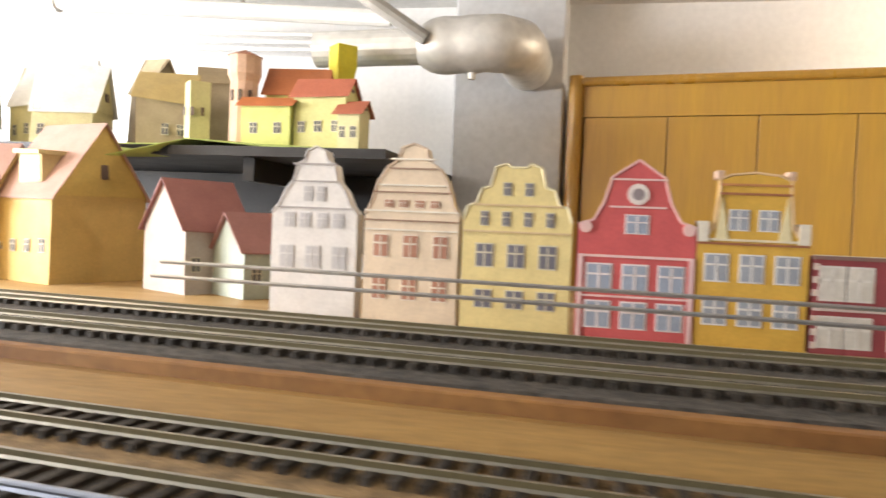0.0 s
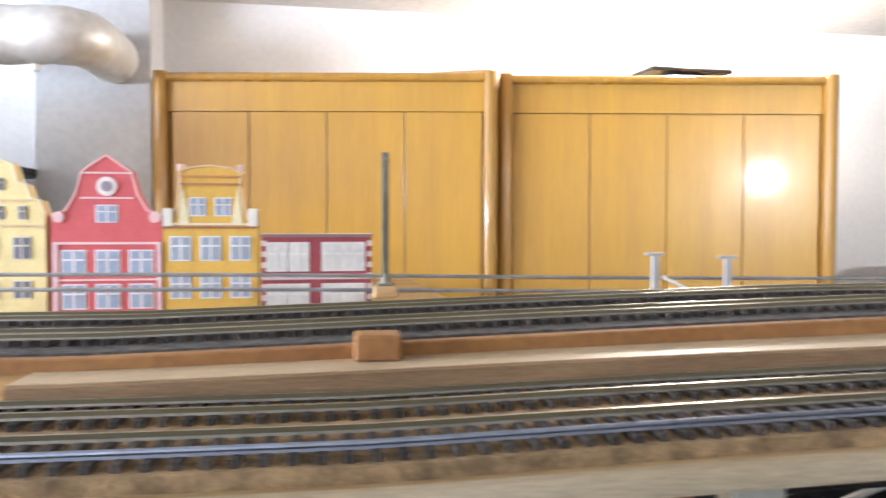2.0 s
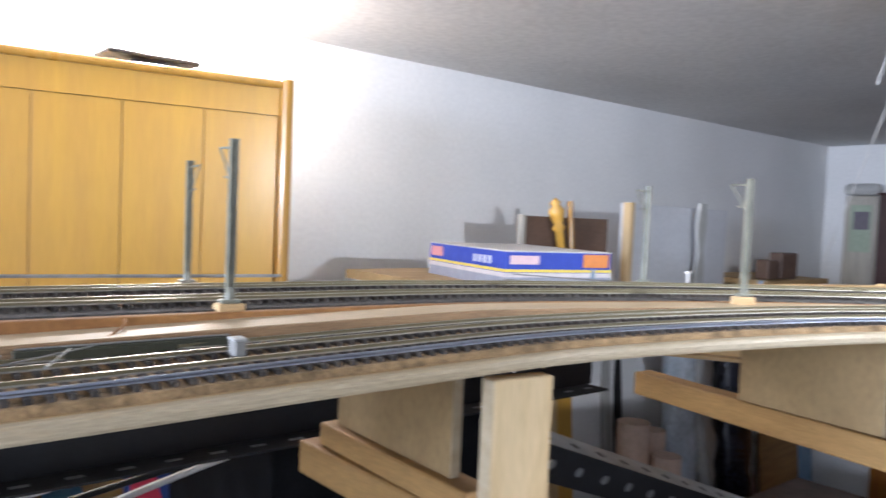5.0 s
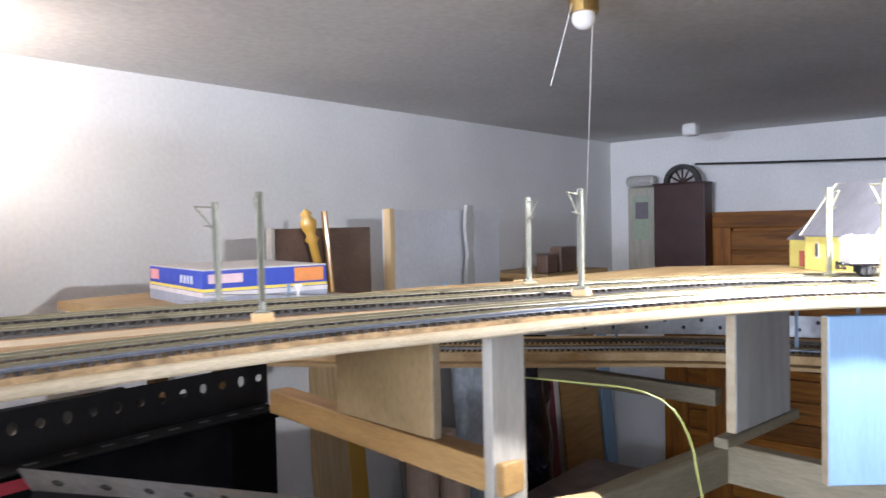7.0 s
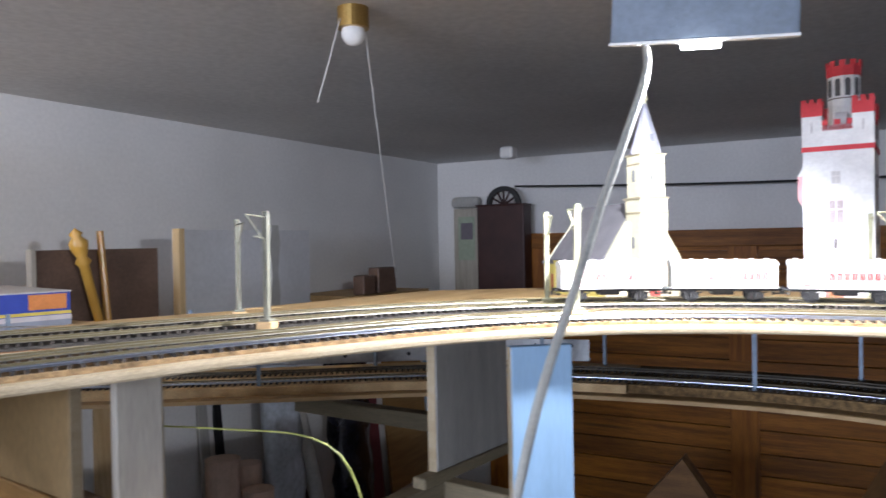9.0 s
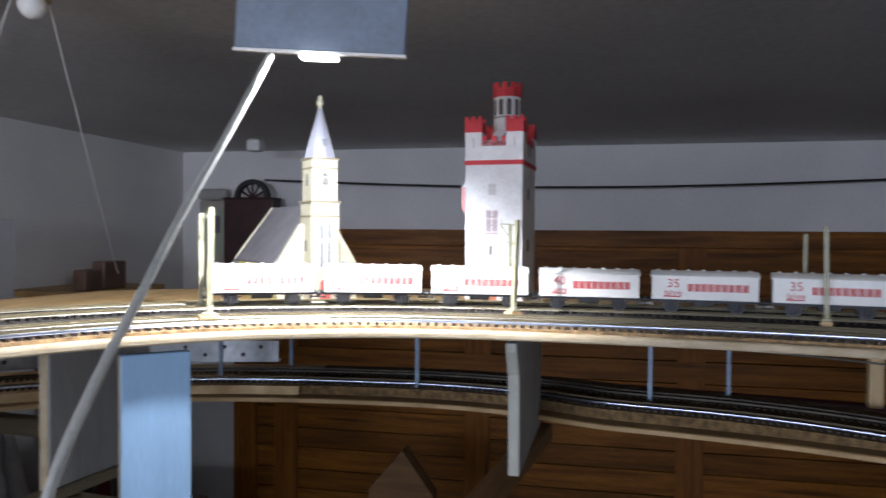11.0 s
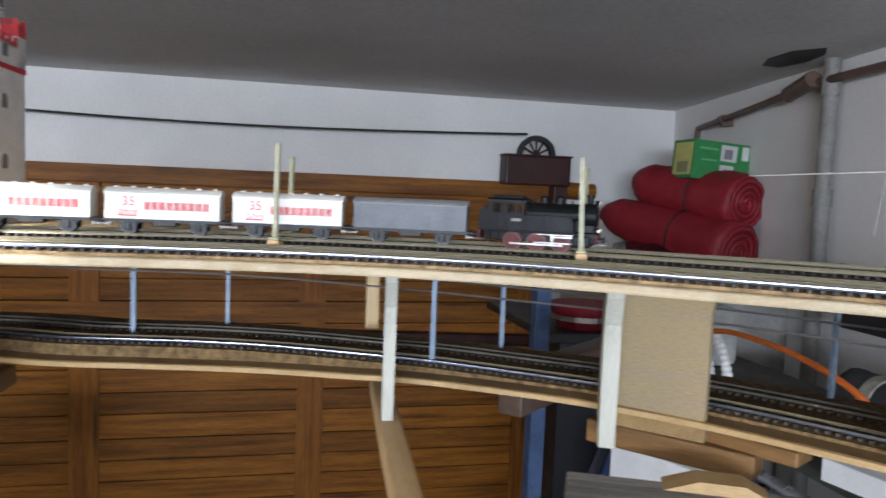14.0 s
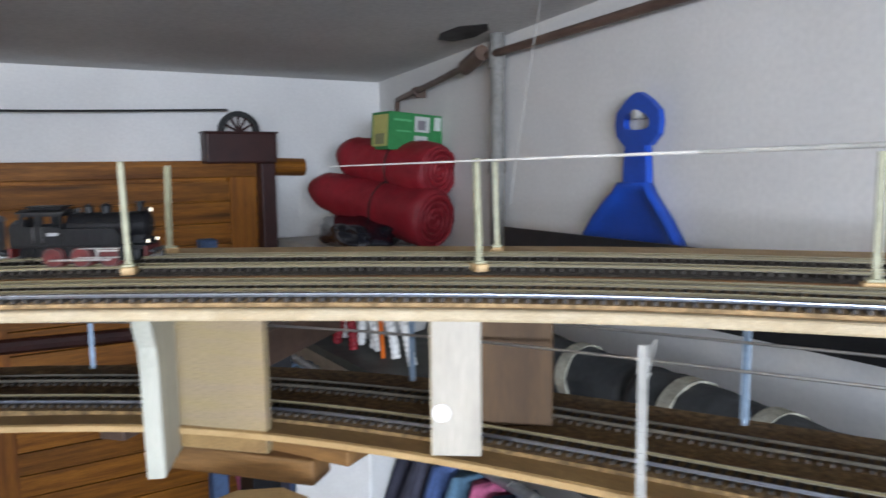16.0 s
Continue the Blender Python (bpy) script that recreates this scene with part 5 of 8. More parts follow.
sp = card("spire", bm, (0.27, 0.27, 0.31), tw, "pale grey pointed spire")
bm = cyl(bmesh.new(), (0, TY, 0.227), (0, TY, 0.232), 0.0022, n=8)
bmesh.ops.create_uvsphere(bm, u_segments=10, v_segments=8, radius=0.0042, matrix=Matrix.Translation((0, TY, 0.234)))
cyl(bm, (0, TY, 0.236), (0, TY, 0.243), 0.0032, 0.0022, n=8)
card("finial", bm, (0.62, 0.58, 0.42), sp)
card("spire_window", bx(-0.0022, 0.0022, TY - 0.0150, TY - 0.0120, 0.182, 0.191), (0.15, 0.15, 0.17), sp)

# ---- white tower with red battlements ----
WHITE, RED = (0.82, 0.81, 0.79), (0.62, 0.045, 0.055)
tp = thing("castle_tower", "white card tower with red battlements and a round turret", "model building", pose(1.7505, -0.4425, 1.5708, 0, 0, -94))
BY = 0.062
sh = card("shaft", bx(-0.0355, 0.0355, -0.036, BY, 0, 0.168), WHITE, tp)
hd = card("head", bx(-0.0362, 0.0362, -0.037, BY, 0.172, 0.196), WHITE, tp)
card("string_course", bx(-0.0368, 0.0368, -0.0376, BY + 0.001, 0.167, 0.1725), RED, tp)


def battlement(parent, x0, x1, y0, y1, z0, z1, n, along_x=True):
    """A wall top with notches."""
    card("parapet", bx(x0, x1, y0, y1, z0, z1 - 0.006), RED, parent)
    L = (x1 - x0) if along_x else (y1 - y0)
    w = L / (2 * n - 1)
    for k in range(n):
        if along_x:
            card("merlon", bx(x0 + 2 * k * w, x0 + (2 * k + 1) * w, y0, y1, z1 - 0.006, z1), RED, parent)
        else:
            card("merlon", bx(x0, x1, y0 + 2 * k * w, y0 + (2 * k + 1) * w, z1 - 0.006, z1), RED, parent)


battlement(hd, -0.016, 0.016, -0.037, -0.035, 0.190, 0.202, 3)
battlement(hd, -0.016, 0.016, BY - 0.002, BY, 0.196, 0.208, 3)
battlement(hd, 0.0345, 0.0362, -0.015, 0.040, 0.193, 0.205, 4, False)
for sx in (-1, 1):
    for cy in (-0.0265, BY - 0.0105):
        cx = sx * 0.0257
        ct = card("corner_turret", bx(cx - 0.0105, cx + 0.0105, cy - 0.0108, cy + 0.0105, 0.172, 0.208), WHITE, hd)
        card("turret_band", bx(cx - 0.0111, cx + 0.0111, cy - 0.0114, cy + 0.0111, 0.207, 0.220), RED, ct)
        for k in range(3):
            for e in (-1, 1):
                card("merlon", bx(cx - 0.0110 + k * 0.0082, cx - 0.0054 + k * 0.0082, cy + e * 0.0104 - 0.0008, cy + e * 0.0104 + 0.0008, 0.219, 0.2265), RED, ct)
        card("slit", bx(cx - 0.0006, cx + 0.0006, cy - 0.0112, cy - 0.0104, 0.188, 0.200), (0.45, 0.42, 0.42), ct)
TX, TYY = 0.001, 0.043
tt = card("turret", cyl(bmesh.new(), (TX, TYY, 0.196), (TX, TYY, 0.263), 0.0182, n=10), WHITE, tp)
card("turret_band", cyl(bmesh.new(), (TX, TYY, 0.2345), (TX, TYY, 0.2360), 0.0188, n=10), (0.25, 0.22, 0.20), tt)
card("turret_crown", cyl(bmesh.new(), (TX, TYY, 0.262), (TX, TYY, 0.274), 0.0195, n=10), RED, tt)
for k in range(10):
    a = 2 * math.pi * (k + 0.5) / 10
    card("merlon", bx(-0.0036, 0.0036, -0.0008, 0.0008, 0.273, 0.2805, 0, Matrix.Translation((TX + 0.0186 * math.cos(a), TYY + 0.0186 * math.sin(a), 0)) @ Matrix.Rotation(a + math.pi / 2, 4, 'Z')), RED, tt)
    b_ = 2 * math.pi * (k + 0.5) / 10 - math.pi / 2
    card("arch_window", poly(bmesh.new(), arch_pts(0, 0.238, 0.0058, 0.021), -0.0006, 0.0006, Matrix.Translation((TX + 0.0174 * math.cos(b_), TYY + 0.0174 * math.sin(b_), 0)) @ Matrix.Rotation(b_ + math.pi / 2, 4, 'Z')), (0.10, 0.10, 0.10), tt)
for k in range(5):
    card("stair_step", bx(-0.006, 0.008, -0.030 + k * 0.008, -0.022 + k * 0.008, 0.196, 0.199 + k * 0.004), (0.60, 0.56, 0.54), hd)
window(sh, -0.002, 0.130, 0.008, 0.013, -0.036, False, pane=(0.60, 0.57, 0.55), frame_col=(0.72, 0.68, 0.65))
for dx in (-0.0040, 0.0040):
    window(sh, -0.002 + dx, 0.085, 0.0060, 0.025, -0.036, False, pane=(0.36, 0.30, 0.30), frame_col=(0.66, 0.54, 0.53))
card("sill", bx(-0.011, 0.007, -0.0380, -0.036, 0.081, 0.0835), (0.50, 0.42, 0.42), sh)
window(sh, -0.003, 0.056, 0.004, 0.011, -0.036, False, pane=(0.14, 0.12, 0.12), frame_col=(0.66, 0.62, 0.60), cross=False)
card("cable_print", bx(0.0090, 0.0102, -0.0364, -0.036, 0.006, 0.102), (0.50, 0.47, 0.46), sh)
df = card("door_frame", bx(-0.0140, 0.0055, -0.0372, -0.036, 0.0005, 0.031), (0.55, 0.14, 0.13), sh)
card("door", poly(bmesh.new(), arch_pts(-0.0042, 0.0010, 0.0125, 0.026), -0.0380, -0.0372), (0.40, 0.16, 0.07), df)
card("lintel", bx(-0.0155, 0.0070, -0.0388, -0.036, 0.031, 0.0345), (0.60, 0.15, 0.15), sh)
by_ = card("bay", bx(-0.0418, -0.0355, -0.031, -0.010, 0.112, 0.140), (0.70, 0.34, 0.34), sh)
card("bay_roof", poly(bmesh.new(), [(-0.0425, 0.140), (-0.0355, 0.140), (-0.0355, 0.149)], -0.032, -0.009), WHITE, by_)
card("bay_corbel", poly(bmesh.new(), [(-0.0355, 0.104), (-0.0355, 0.112), (-0.0410, 0.112)], -0.030, -0.011), (0.62, 0.28, 0.28), by_)
for z, dep in ((0.060, 0.0355), (0.125, 0.0355), (0.180, 0.0362)):
    m = Matrix.Translation((dep, 0.006, 0)) @ Matrix.Rotation(radians(90), 4, 'Z')
    card("window", poly(bmesh.new(), arch_pts(0, z, 0.014, 0.016), -0.0008, 0.0, m), (0.22, 0.20, 0.21), sh)

# ---- lamp by the church ----
lp = thing("clip_lamp", "grey panel lamp with a bright led on its lower edge", "lamp", pose(1.343, -0.358, 1.787, 0, 3.4, -83))
part("panel", bx(-0.066, 0.066, -0.002, 0.002, 0.003, 0.115, 0.001), M["lamp_panel"], lp)
part("edge", bx(-0.067, 0.067, -0.0028, 0.0032, 0.0008, 0.0030, 0.0005), M["paper_white"], lp, "white lower rim")
LED = glow("led_light", (0.95, 0.98, 1.0), 30)
part("led", bx(-0.014, 0.014, -0.0060, 0.0075, -0.0034, 0.0006, 0.0014), LED, lp, "glowing white led")
cord = curve_through([(1.343, -0.318, 1.788), (1.300, -0.328, 1.760), (1.262, -0.324, 1.714), (1.222, -0.318, 1.665), (1.188, -0.313, 1.619), (1.150, -0.306, 1.565), (1.121, -0.302, 1.513), (1.06, -0.29, 1.36), (1.02, -0.28, 1.1), (0.99, -0.27, 0.6), (0.98, -0.26, 0.004)], 0.01)
solid("lamp_cord", tube(bmesh.new(), cord, 0.0028, 8), M["cord_grey"], "grey-white cable hanging down from the panel lamp", "cable")

# ---- town board, facades and card houses ----
tb = thing("town_board", "plain plywood board behind the station tracks", "board", kind="structure")
part("board", bx(-1.5, 0.335, 0.47, 1.10, 1.508, 1.5265), M["ply"], tb)
part("leg", bx(-0.9, -0.87, 0.7, 0.73, 0, 1.508), M["pine_v"], tb)
part("leg", bx(0.10, 0.13, 0.85, 0.88, 0, 1.508), M["pine_v"], tb)
part("leg", bx(0.10, 0.13, 0.55, 0.58, 0, 1.508), M["pine_v"], tb)
FB, FY = 1.5267, 0.61
TRIM = (0.78, 0.74, 0.66)


def facade(name, label, x0, x1, outline, col, trim=TRIM):
    """A card house front; the outline is in x from its middle and z from its foot."""
    xm = (x0 + x1) / 2
    f = thing("card_facade", label, "model building", pose(xm, FY, FB), group="card house fronts")
    wall = card("front", poly(bmesh.new(), outline, 0.0, 0.018), col, f)
    # pale border along the gable
    bm = bmesh.new()
    top = [p for p in outline if p[1] > 0.05]
    for a, b in zip(top, top[1:]):
        if a[1] > 0.07 or b[1] > 0.07:
            tube(bm, [Vector((a[0], 0.0, a[1])), Vector((b[0], 0.0, b[1]))], 0.0011, 5)
    card("gable_border", bm, trim, wall)
    return f, wall, xm


def rows_of(wall, spec, pane=(0.22, 0.28, 0.38), fr=(0.74, 0.74, 0.72)):
    for z, w, h, xs in spec:
        for x in xs:
            window(wall, x, z, w, h, 0.0, False, pane=pane, frame_col=fr)


def band(wall, x0, x1, z, h, col):
    card("cornice", bx(x0, x1, -0.0015, 0.0005, z, z + h), col, wall)


# red gabled house
g = [(-0.046, 0), (0.046, 0), (0.046, 0.092), (0.034, 0.096), (0.026, 0.110), (0.021, 0.128), (0.021, 0.130), (0.0, 0.1445), (-0.021, 0.130), (-0.021, 0.128), (-0.026, 0.110), (-0.034, 0.096), (-0.046, 0.092)]
f, w_, xm = facade("red", "red card house front with a curved white gable", -0.040, 0.052, g, (0.58, 0.105, 0.110), (0.74, 0.44, 0.42))
rows_of(w_, [(0.040, 0.018, 0.020, (-0.028, 0, 0.028)), (0.010, 0.018, 0.020, (-0.028, 0, 0.028)), (0.086, 0.016, 0.014, (0,))], pane=(0.30, 0.36, 0.46), fr=(0.76, 0.70, 0.70))
for z, h in ((0.066, 0.002), (0.034, 0.0015), (0.106, 0.0015), (0.128, 0.0015)):
    band(w_, -0.045 if z < 0.08 else -0.022, 0.045 if z < 0.08 else 0.022, z, h, (0.76, 0.56, 0.54))
rw = card("round_window", cyl(bmesh.new(), (0, 0.0, 0.117), (0, -0.0012, 0.117), 0.0085, n=20), (0.76, 0.70, 0.68), w_)
card("pane", cyl(bmesh.new(), (0, -0.0010, 0.117), (0, -0.0016, 0.117), 0.0048, n=16), (0.28, 0.24, 0.26), rw)
for s in (-1, 1):
    card("pilaster", bx(s * 0.043 - 0.002, s * 0.043 + 0.002, -0.0014, 0.0, 0, 0.066), (0.74, 0.52, 0.52), w_)
    card("scroll", cyl(bmesh.new(), (s * 0.040, 0.0, 0.090), (s * 0.040, -0.0016, 0.090), 0.005, n=14), (0.74, 0.50, 0.48), w_)
# yellow house with arched top
g = [(-0.041, 0), (0.041, 0), (0.041, 0.096), (0.033, 0.096), (0.033, 0.088), (0.029, 0.094), (0.026, 0.122), (0.026, 0.131), (0.018, 0.1345), (0.0, 0.1365), (-0.018, 0.1345), (-0.026, 0.131), (-0.026, 0.122), (-0.029, 0.094), (-0.033, 0.088), (-0.033, 0.096), (-0.041, 0.096)]
f, w_, xm = facade("yellow", "golden yellow card house front with an arched top", 0.053, 0.134, g, (0.66, 0.40, 0.075), (0.70, 0.50, 0.30))
rows_of(w_, [(0.052, 0.016, 0.020, (-0.026, 0, 0.026)), (0.018, 0.016, 0.020, (-0.026, 0, 0.026)), (0.092, 0.013, 0.015, (-0.011, 0.011))], pane=(0.32, 0.36, 0.42))
for z, c in ((0.080, (0.36, 0.14, 0.07)), (0.083, (0.74, 0.66, 0.50)), (0.119, (0.40, 0.16, 0.08)), (0.126, (0.55, 0.24, 0.10))):
    band(w_, -0.041 if z < 0.1 else -0.026, 0.041 if z < 0.1 else 0.026, z, 0.0018, c)
for s in (-1, 1):
    card("pedestal", bx(s * 0.037 - 0.004, s * 0.037 + 0.004, -0.002, 0.018, 0.082, 0.098), (0.74, 0.70, 0.60), w_)
    card("urn", bx(s * 0.026 - 0.003, s * 0.026 + 0.003, -0.001, 0.016, 0.131, 0.138, 0.001), (0.66, 0.46, 0.34), w_)
    card("buttress", poly(bmesh.new(), [(s * 0.028, 0.084), (s * 0.018, 0.084), (s * 0.024, 0.118)], -0.001, 0.0), (0.76, 0.68, 0.42), w_)
# low maroon brick building
g = [(-0.050, 0), (0.050, 0), (0.050, 0.0745), (-0.050, 0.0745)]
f, w_, xm = facade("maroon", "low maroon card building with pale shutters", 0.137, 0.239, g, (0.30, 0.055, 0.065))
rows_of(w_, [(0.042, 0.017, 0.024, (-0.036, -0.017, 0.014, 0.034)), (0.006, 0.017, 0.022, (-0.036, -0.017, 0.014, 0.034))], pane=(0.62, 0.60, 0.55), fr=(0.70, 0.68, 0.64))
band(w_, -0.051, 0.051, 0.072, 0.003, (0.24, 0.14, 0.12))
band(w_, -0.050, 0.050, 0.033, 0.003, (0.55, 0.46, 0.44))
for s in (-1, 1):
    for k in range(7):
        card("quoin", bx(s * 0.048 - 0.002, s * 0.048 + 0.002, -0.0014, 0.0, 0.004 + k * 0.010, 0.009 + k * 0.010), (0.66, 0.56, 0.50), w_)
# pale yellow stepped gable
g = [(-0.045, 0), (0.045, 0), (0.045, 0.092), (0.041, 0.104), (0.034, 0.106), (0.030, 0.118), (0.023, 0.120), (0.019, 0.136), (0.010, 0.139), (0.006, 0.136), (-0.006, 0.136), (-0.010, 0.139), (-0.019, 0.136), (-0.023, 0.120), (-0.030, 0.118), (-0.034, 0.106), (-0.041, 0.104), (-0.045, 0.092)]
f, w_, xm = facade("pale", "pale yellow card house front with a stepped gable", -0.135, -0.044, g, (0.74, 0.62, 0.30), (0.76, 0.70, 0.48))
rows_of(w_, [(0.054, 0.013, 0.018, (-0.026, 0, 0.026)), (0.020, 0.013, 0.014, (-0.026, 0, 0.026)), (0.088, 0.006, 0.011, (-0.027, -0.009, 0.009, 0.027)), (0.113, 0.006, 0.010, (-0.009, 0.009))], pane=(0.16, 0.16, 0.20), fr=(0.62, 0.58, 0.46))
for z in (0.082, 0.104):
    band(w_, -0.044 if z < 0.1 else -0.036, 0.044 if z < 0.1 else 0.036, z, 0.0015, (0.66, 0.50, 0.30))
# cream baroque gable
g = [(-0.041, 0), (0.041, 0), (0.041, 0.094), (0.036, 0.102), (0.030, 0.122), (0.022, 0.134), (0.013, 0.140), (0.011, 0.150), (0, 0.154), (-0.011, 0.150), (-0.013, 0.140), (-0.022, 0.134), (-0.030, 0.122), (-0.036, 0.102), (-0.041, 0.094)]
f, w_, xm = facade("cream", "cream card house front with a banded round gable", -0.220, -0.138, g, (0.72, 0.60, 0.46), (0.60, 0.48, 0.38))
rows_of(w_, [(0.100, 0.007, 0.006, (-0.020, -0.007, 0.007, 0.020)), (0.058, 0.012, 0.018, (-0.026, 0, 0.026)), (0.022, 0.012, 0.018, (-0.026, 0, 0.026))], pane=(0.42, 0.20, 0.14), fr=(0.74, 0.68, 0.58))
for k, z in enumerate((0.080, 0.088, 0.096, 0.112, 0.118, 0.132, 0.140)):
    half = 0.041 if z < 0.1 else (0.034 if z < 0.115 else (0.030 if z < 0.125 else 0.020))
    band(w_, -half, half, z, 0.0014, (0.34, 0.22, 0.16) if k % 2 else (0.76, 0.72, 0.64))
# white baroque gable
g = [(-0.039, 0), (0.039, 0), (0.039, 0.092), (0.032, 0.100), (0.027, 0.112), (0.020, 0.120), (0.017, 0.134), (0.010, 0.138), (0.008, 0.146), (0, 0.150), (-0.008, 0.146), (-0.010, 0.138), (-0.017, 0.134), (-0.020, 0.120), (-0.027, 0.112), (-0.032, 0.100), (-0.039, 0.092)]
f, w_, xm = facade("white", "white card house front with a curved gable", -0.305, -0.227, g, (0.72, 0.71, 0.70), (0.56, 0.55, 0.55))
rows_of(w_, [(0.103, 0.007, 0.012, (-0.006, 0.006)), (0.080, 0.009, 0.012, (-0.022, -0.008, 0.008, 0.022)), (0.045, 0.012, 0.018, (-0.024, 0, 0.024))], pane=(0.50, 0.50, 0.52), fr=(0.62, 0.62, 0.62))
for z in (0.096, 0.119, 0.134):
    band(w_, -0.034 if z < 0.1 else -0.02, 0.034 if z < 0.1 else 0.02, z, 0.0014, (0.42, 0.40, 0.40))
# cables running along the back of the station
for dz, dy in ((0.0, 0.0), (0.010, 0.012)):
    pts = [Vector((-0.35, 0.50 + dy, 1.566 + dz)), Vector((0.1, 0.48 + dy, 1.563 + dz)), Vector((0.42, 0.47 + dy, 1.558 + dz)), Vector((0.78, 0.44 + dy, 1.555 + dz))]
    solid("guard_rail", tube(bmesh.new(), curve_through(pts, 0.03), 0.0016, 6), M["galv"], "thin grey rod along the back of the tracks", "rod", group="rods behind the tracks")


def gable_house(m, w, d, h, roof_h, wall, roof, label, windows=True, dormer=False, group="card houses", eave=0.006, gable_col=None, crumple=0.0025):
    """A card house; its ridge runs along x, w long and d deep."""
    hs = thing("card_house", label, "model building", m, group=group)
    bd_ = bmesh.new()
    box(bd_, -w / 2, w / 2, -d / 2, d / 2, 0, h)
    body = card("house_body", bd_, wall, hs)
    for s in (-1, 1):
        mm = Matrix.Translation((s * w / 2, 0, 0)) @ Matrix.Rotation(radians(90), 4, 'Z')
        card("gable", poly(bmesh.new(), [(-d / 2, h), (d / 2, h), (0, h + roof_h)], -0.0006, 0.0006, mm), gable_col or wall, hs)
    bm = bmesh.new()
    L = math.hypot(d / 2, roof_h)
    for s in (-1, 1):
        e = 1 + eave / L
        v = [bm.verts.new(c) for c in ((-w / 2 - eave, 0, h + roof_h), (w / 2 + eave, 0, h + roof_h), (w / 2 + eave, s * d / 2 * e, h + roof_h - roof_h * e), (-w / 2 - eave, s * d / 2 * e, h + roof_h - roof_h * e))]
        u = [bm.verts.new(q.co + Vector((0, 0, 0.0015))) for q in v]
        bm.faces.new(v)
        bm.faces.new(u[::-1])
        for i in range(4):
            bm.faces.new((v[i], u[i], u[(i + 1) % 4], v[(i + 1) % 4]))
    card("roof", bm, roof, hs)
    if windows:
        n = max(2, int(w / 0.024))
        for k in range(n):
            x = -w / 2 + (k + 0.5) * w / n
            window(body, x, h * 0.35, min(0.010, w / n * 0.5), min(0.014, h * 0.4), -d / 2, False, pane=(0.12, 0.12, 0.12), frame_col=(0.66, 0.60, 0.46))
        wm = Matrix.Translation((w / 2, 0, 0)) @ Matrix.Rotation(radians(90), 4, 'Z')
        card("gable_window", poly(bmesh.new(), [(-0.005, h + roof_h * 0.25), (0.005, h + roof_h * 0.25), (0.005, h + roof_h * 0.45), (-0.005, h + roof_h * 0.45)], -0.0014, 0.0, wm), (0.16, 0.12, 0.10), hs)
    if dormer:
        dm = card("dormer", bx(-0.022, 0.022, -d / 2 * 0.86, -d / 2 * 0.2, h + roof_h * 0.15, h + roof_h * 0.55), (0.68, 0.56, 0.30), hs)
        card("dormer_front", bx(-0.018, 0.018, -d / 2 * 0.86 - 0.001, -d / 2 * 0.86, h + roof_h * 0.18, h + roof_h * 0.5), (0.72, 0.70, 0.64), dm)
        dr_ = bmesh.new()
        poly(dr_, [(-0.026, h + roof_h * 0.56), (0.026, h + roof_h * 0.52), (0.026, h + roof_h * 0.58), (-0.026, h + roof_h * 0.62)], -d / 2 * 0.95, -d / 2 * 0.1)
        card("dormer_roof", dr_, (0.60, 0.50, 0.26), dm)
    # hand-folded card: every wall and roof a little out of true
    seed = Vector((m.translation.x * 7.3, m.translation.y * 5.1, 1.7))
    for ob in hs.children_recursive:
        for v in ob.data.vertices:
            v.co += noise.noise_vector(v.co * 16 + seed) * crumple * (0.25 + min(1.0, v.co.z / 0.05) * 0.75)
    return hs


gable_house(pose(-0.668, 0.82, 1.5267, 0, 0, -18), 0.112, 0.130, 0.104, 0.088, (0.62, 0.44, 0.16), (0.40, 0.245, 0.20), "ochre card house with a pink tiled roof and dormer", dormer=True, gable_col=(0.64, 0.48, 0.15), crumple=0.004)
gable_house(pose(-0.800, 0.80, 1.5267, 0, 0, 8), 0.120, 0.120, 0.095, 0.070, (0.66, 0.50, 0.24), (0.40, 0.24, 0.20), "ochre card house with a faded red roof")
gable_house(pose(-0.474, 0.78, 1.5267, 0, 0, 62), 0.080, 0.085, 0.072, 0.053, (0.46, 0.40, 0.36), (0.33, 0.14, 0.13), "small card house with red roof and green windows")
gable_house(pose(-0.394, 0.76, 1.5267, 0, 0, 55), 0.060, 0.070, 0.052, 0.038, (0.40, 0.46, 0.40), (0.36, 0.17, 0.16), "small pale green card house with a red roof")

# black shelf with the castle
bs = thing("black_shelf", "black painted shelf carrying the card castle", "shelf", kind="structure")
part("board", bx(-1.4, -0.276, 0.86, 1.368, 1.690, 1.702), M["black"], bs)
part("apron", bx(-1.4, -0.276, 1.20, 1.21, 1.56, 1.690), M["black"], bs)
part("cleat", bx(-0.47, -0.455, 0.88, 1.20, 1.66, 1.690), M["black"], bs)
CZ = 1.7022
lawn = thing("castle_lawn", "crumpled pale green card hill under the castle", "card hill", pose(0, 0, CZ))
bm = bmesh.new()
pts = [(-0.70, 0.86, 0.0), (-0.62, 0.80, -0.022), (-0.545, 0.87, 0.010), (-0.44, 0.88, 0.003), (-0.325, 0.88, 0.001), (-0.33, 1.10, 0.006), (-0.50, 1.12, 0.014), (-0.68, 1.08, 0.008)]
c = bm.verts.new((-0.5, 0.97, 0.016))
vs = [bm.verts.new(p) for p in pts]
us = [bm.verts.new((p[0], p[1], p[2] - 0.0012)) for p in pts]
for i in range(len(pts)):
    bm.faces.new((vs[i], vs[(i + 1) % len(pts)], c))
    bm.faces.new((vs[i], us[i], us[(i + 1) % len(pts)], vs[(i + 1) % len(pts)]))
bm.faces.new(us[::-1])
card("hill", bm, (0.46, 0.58, 0.18), lawn)


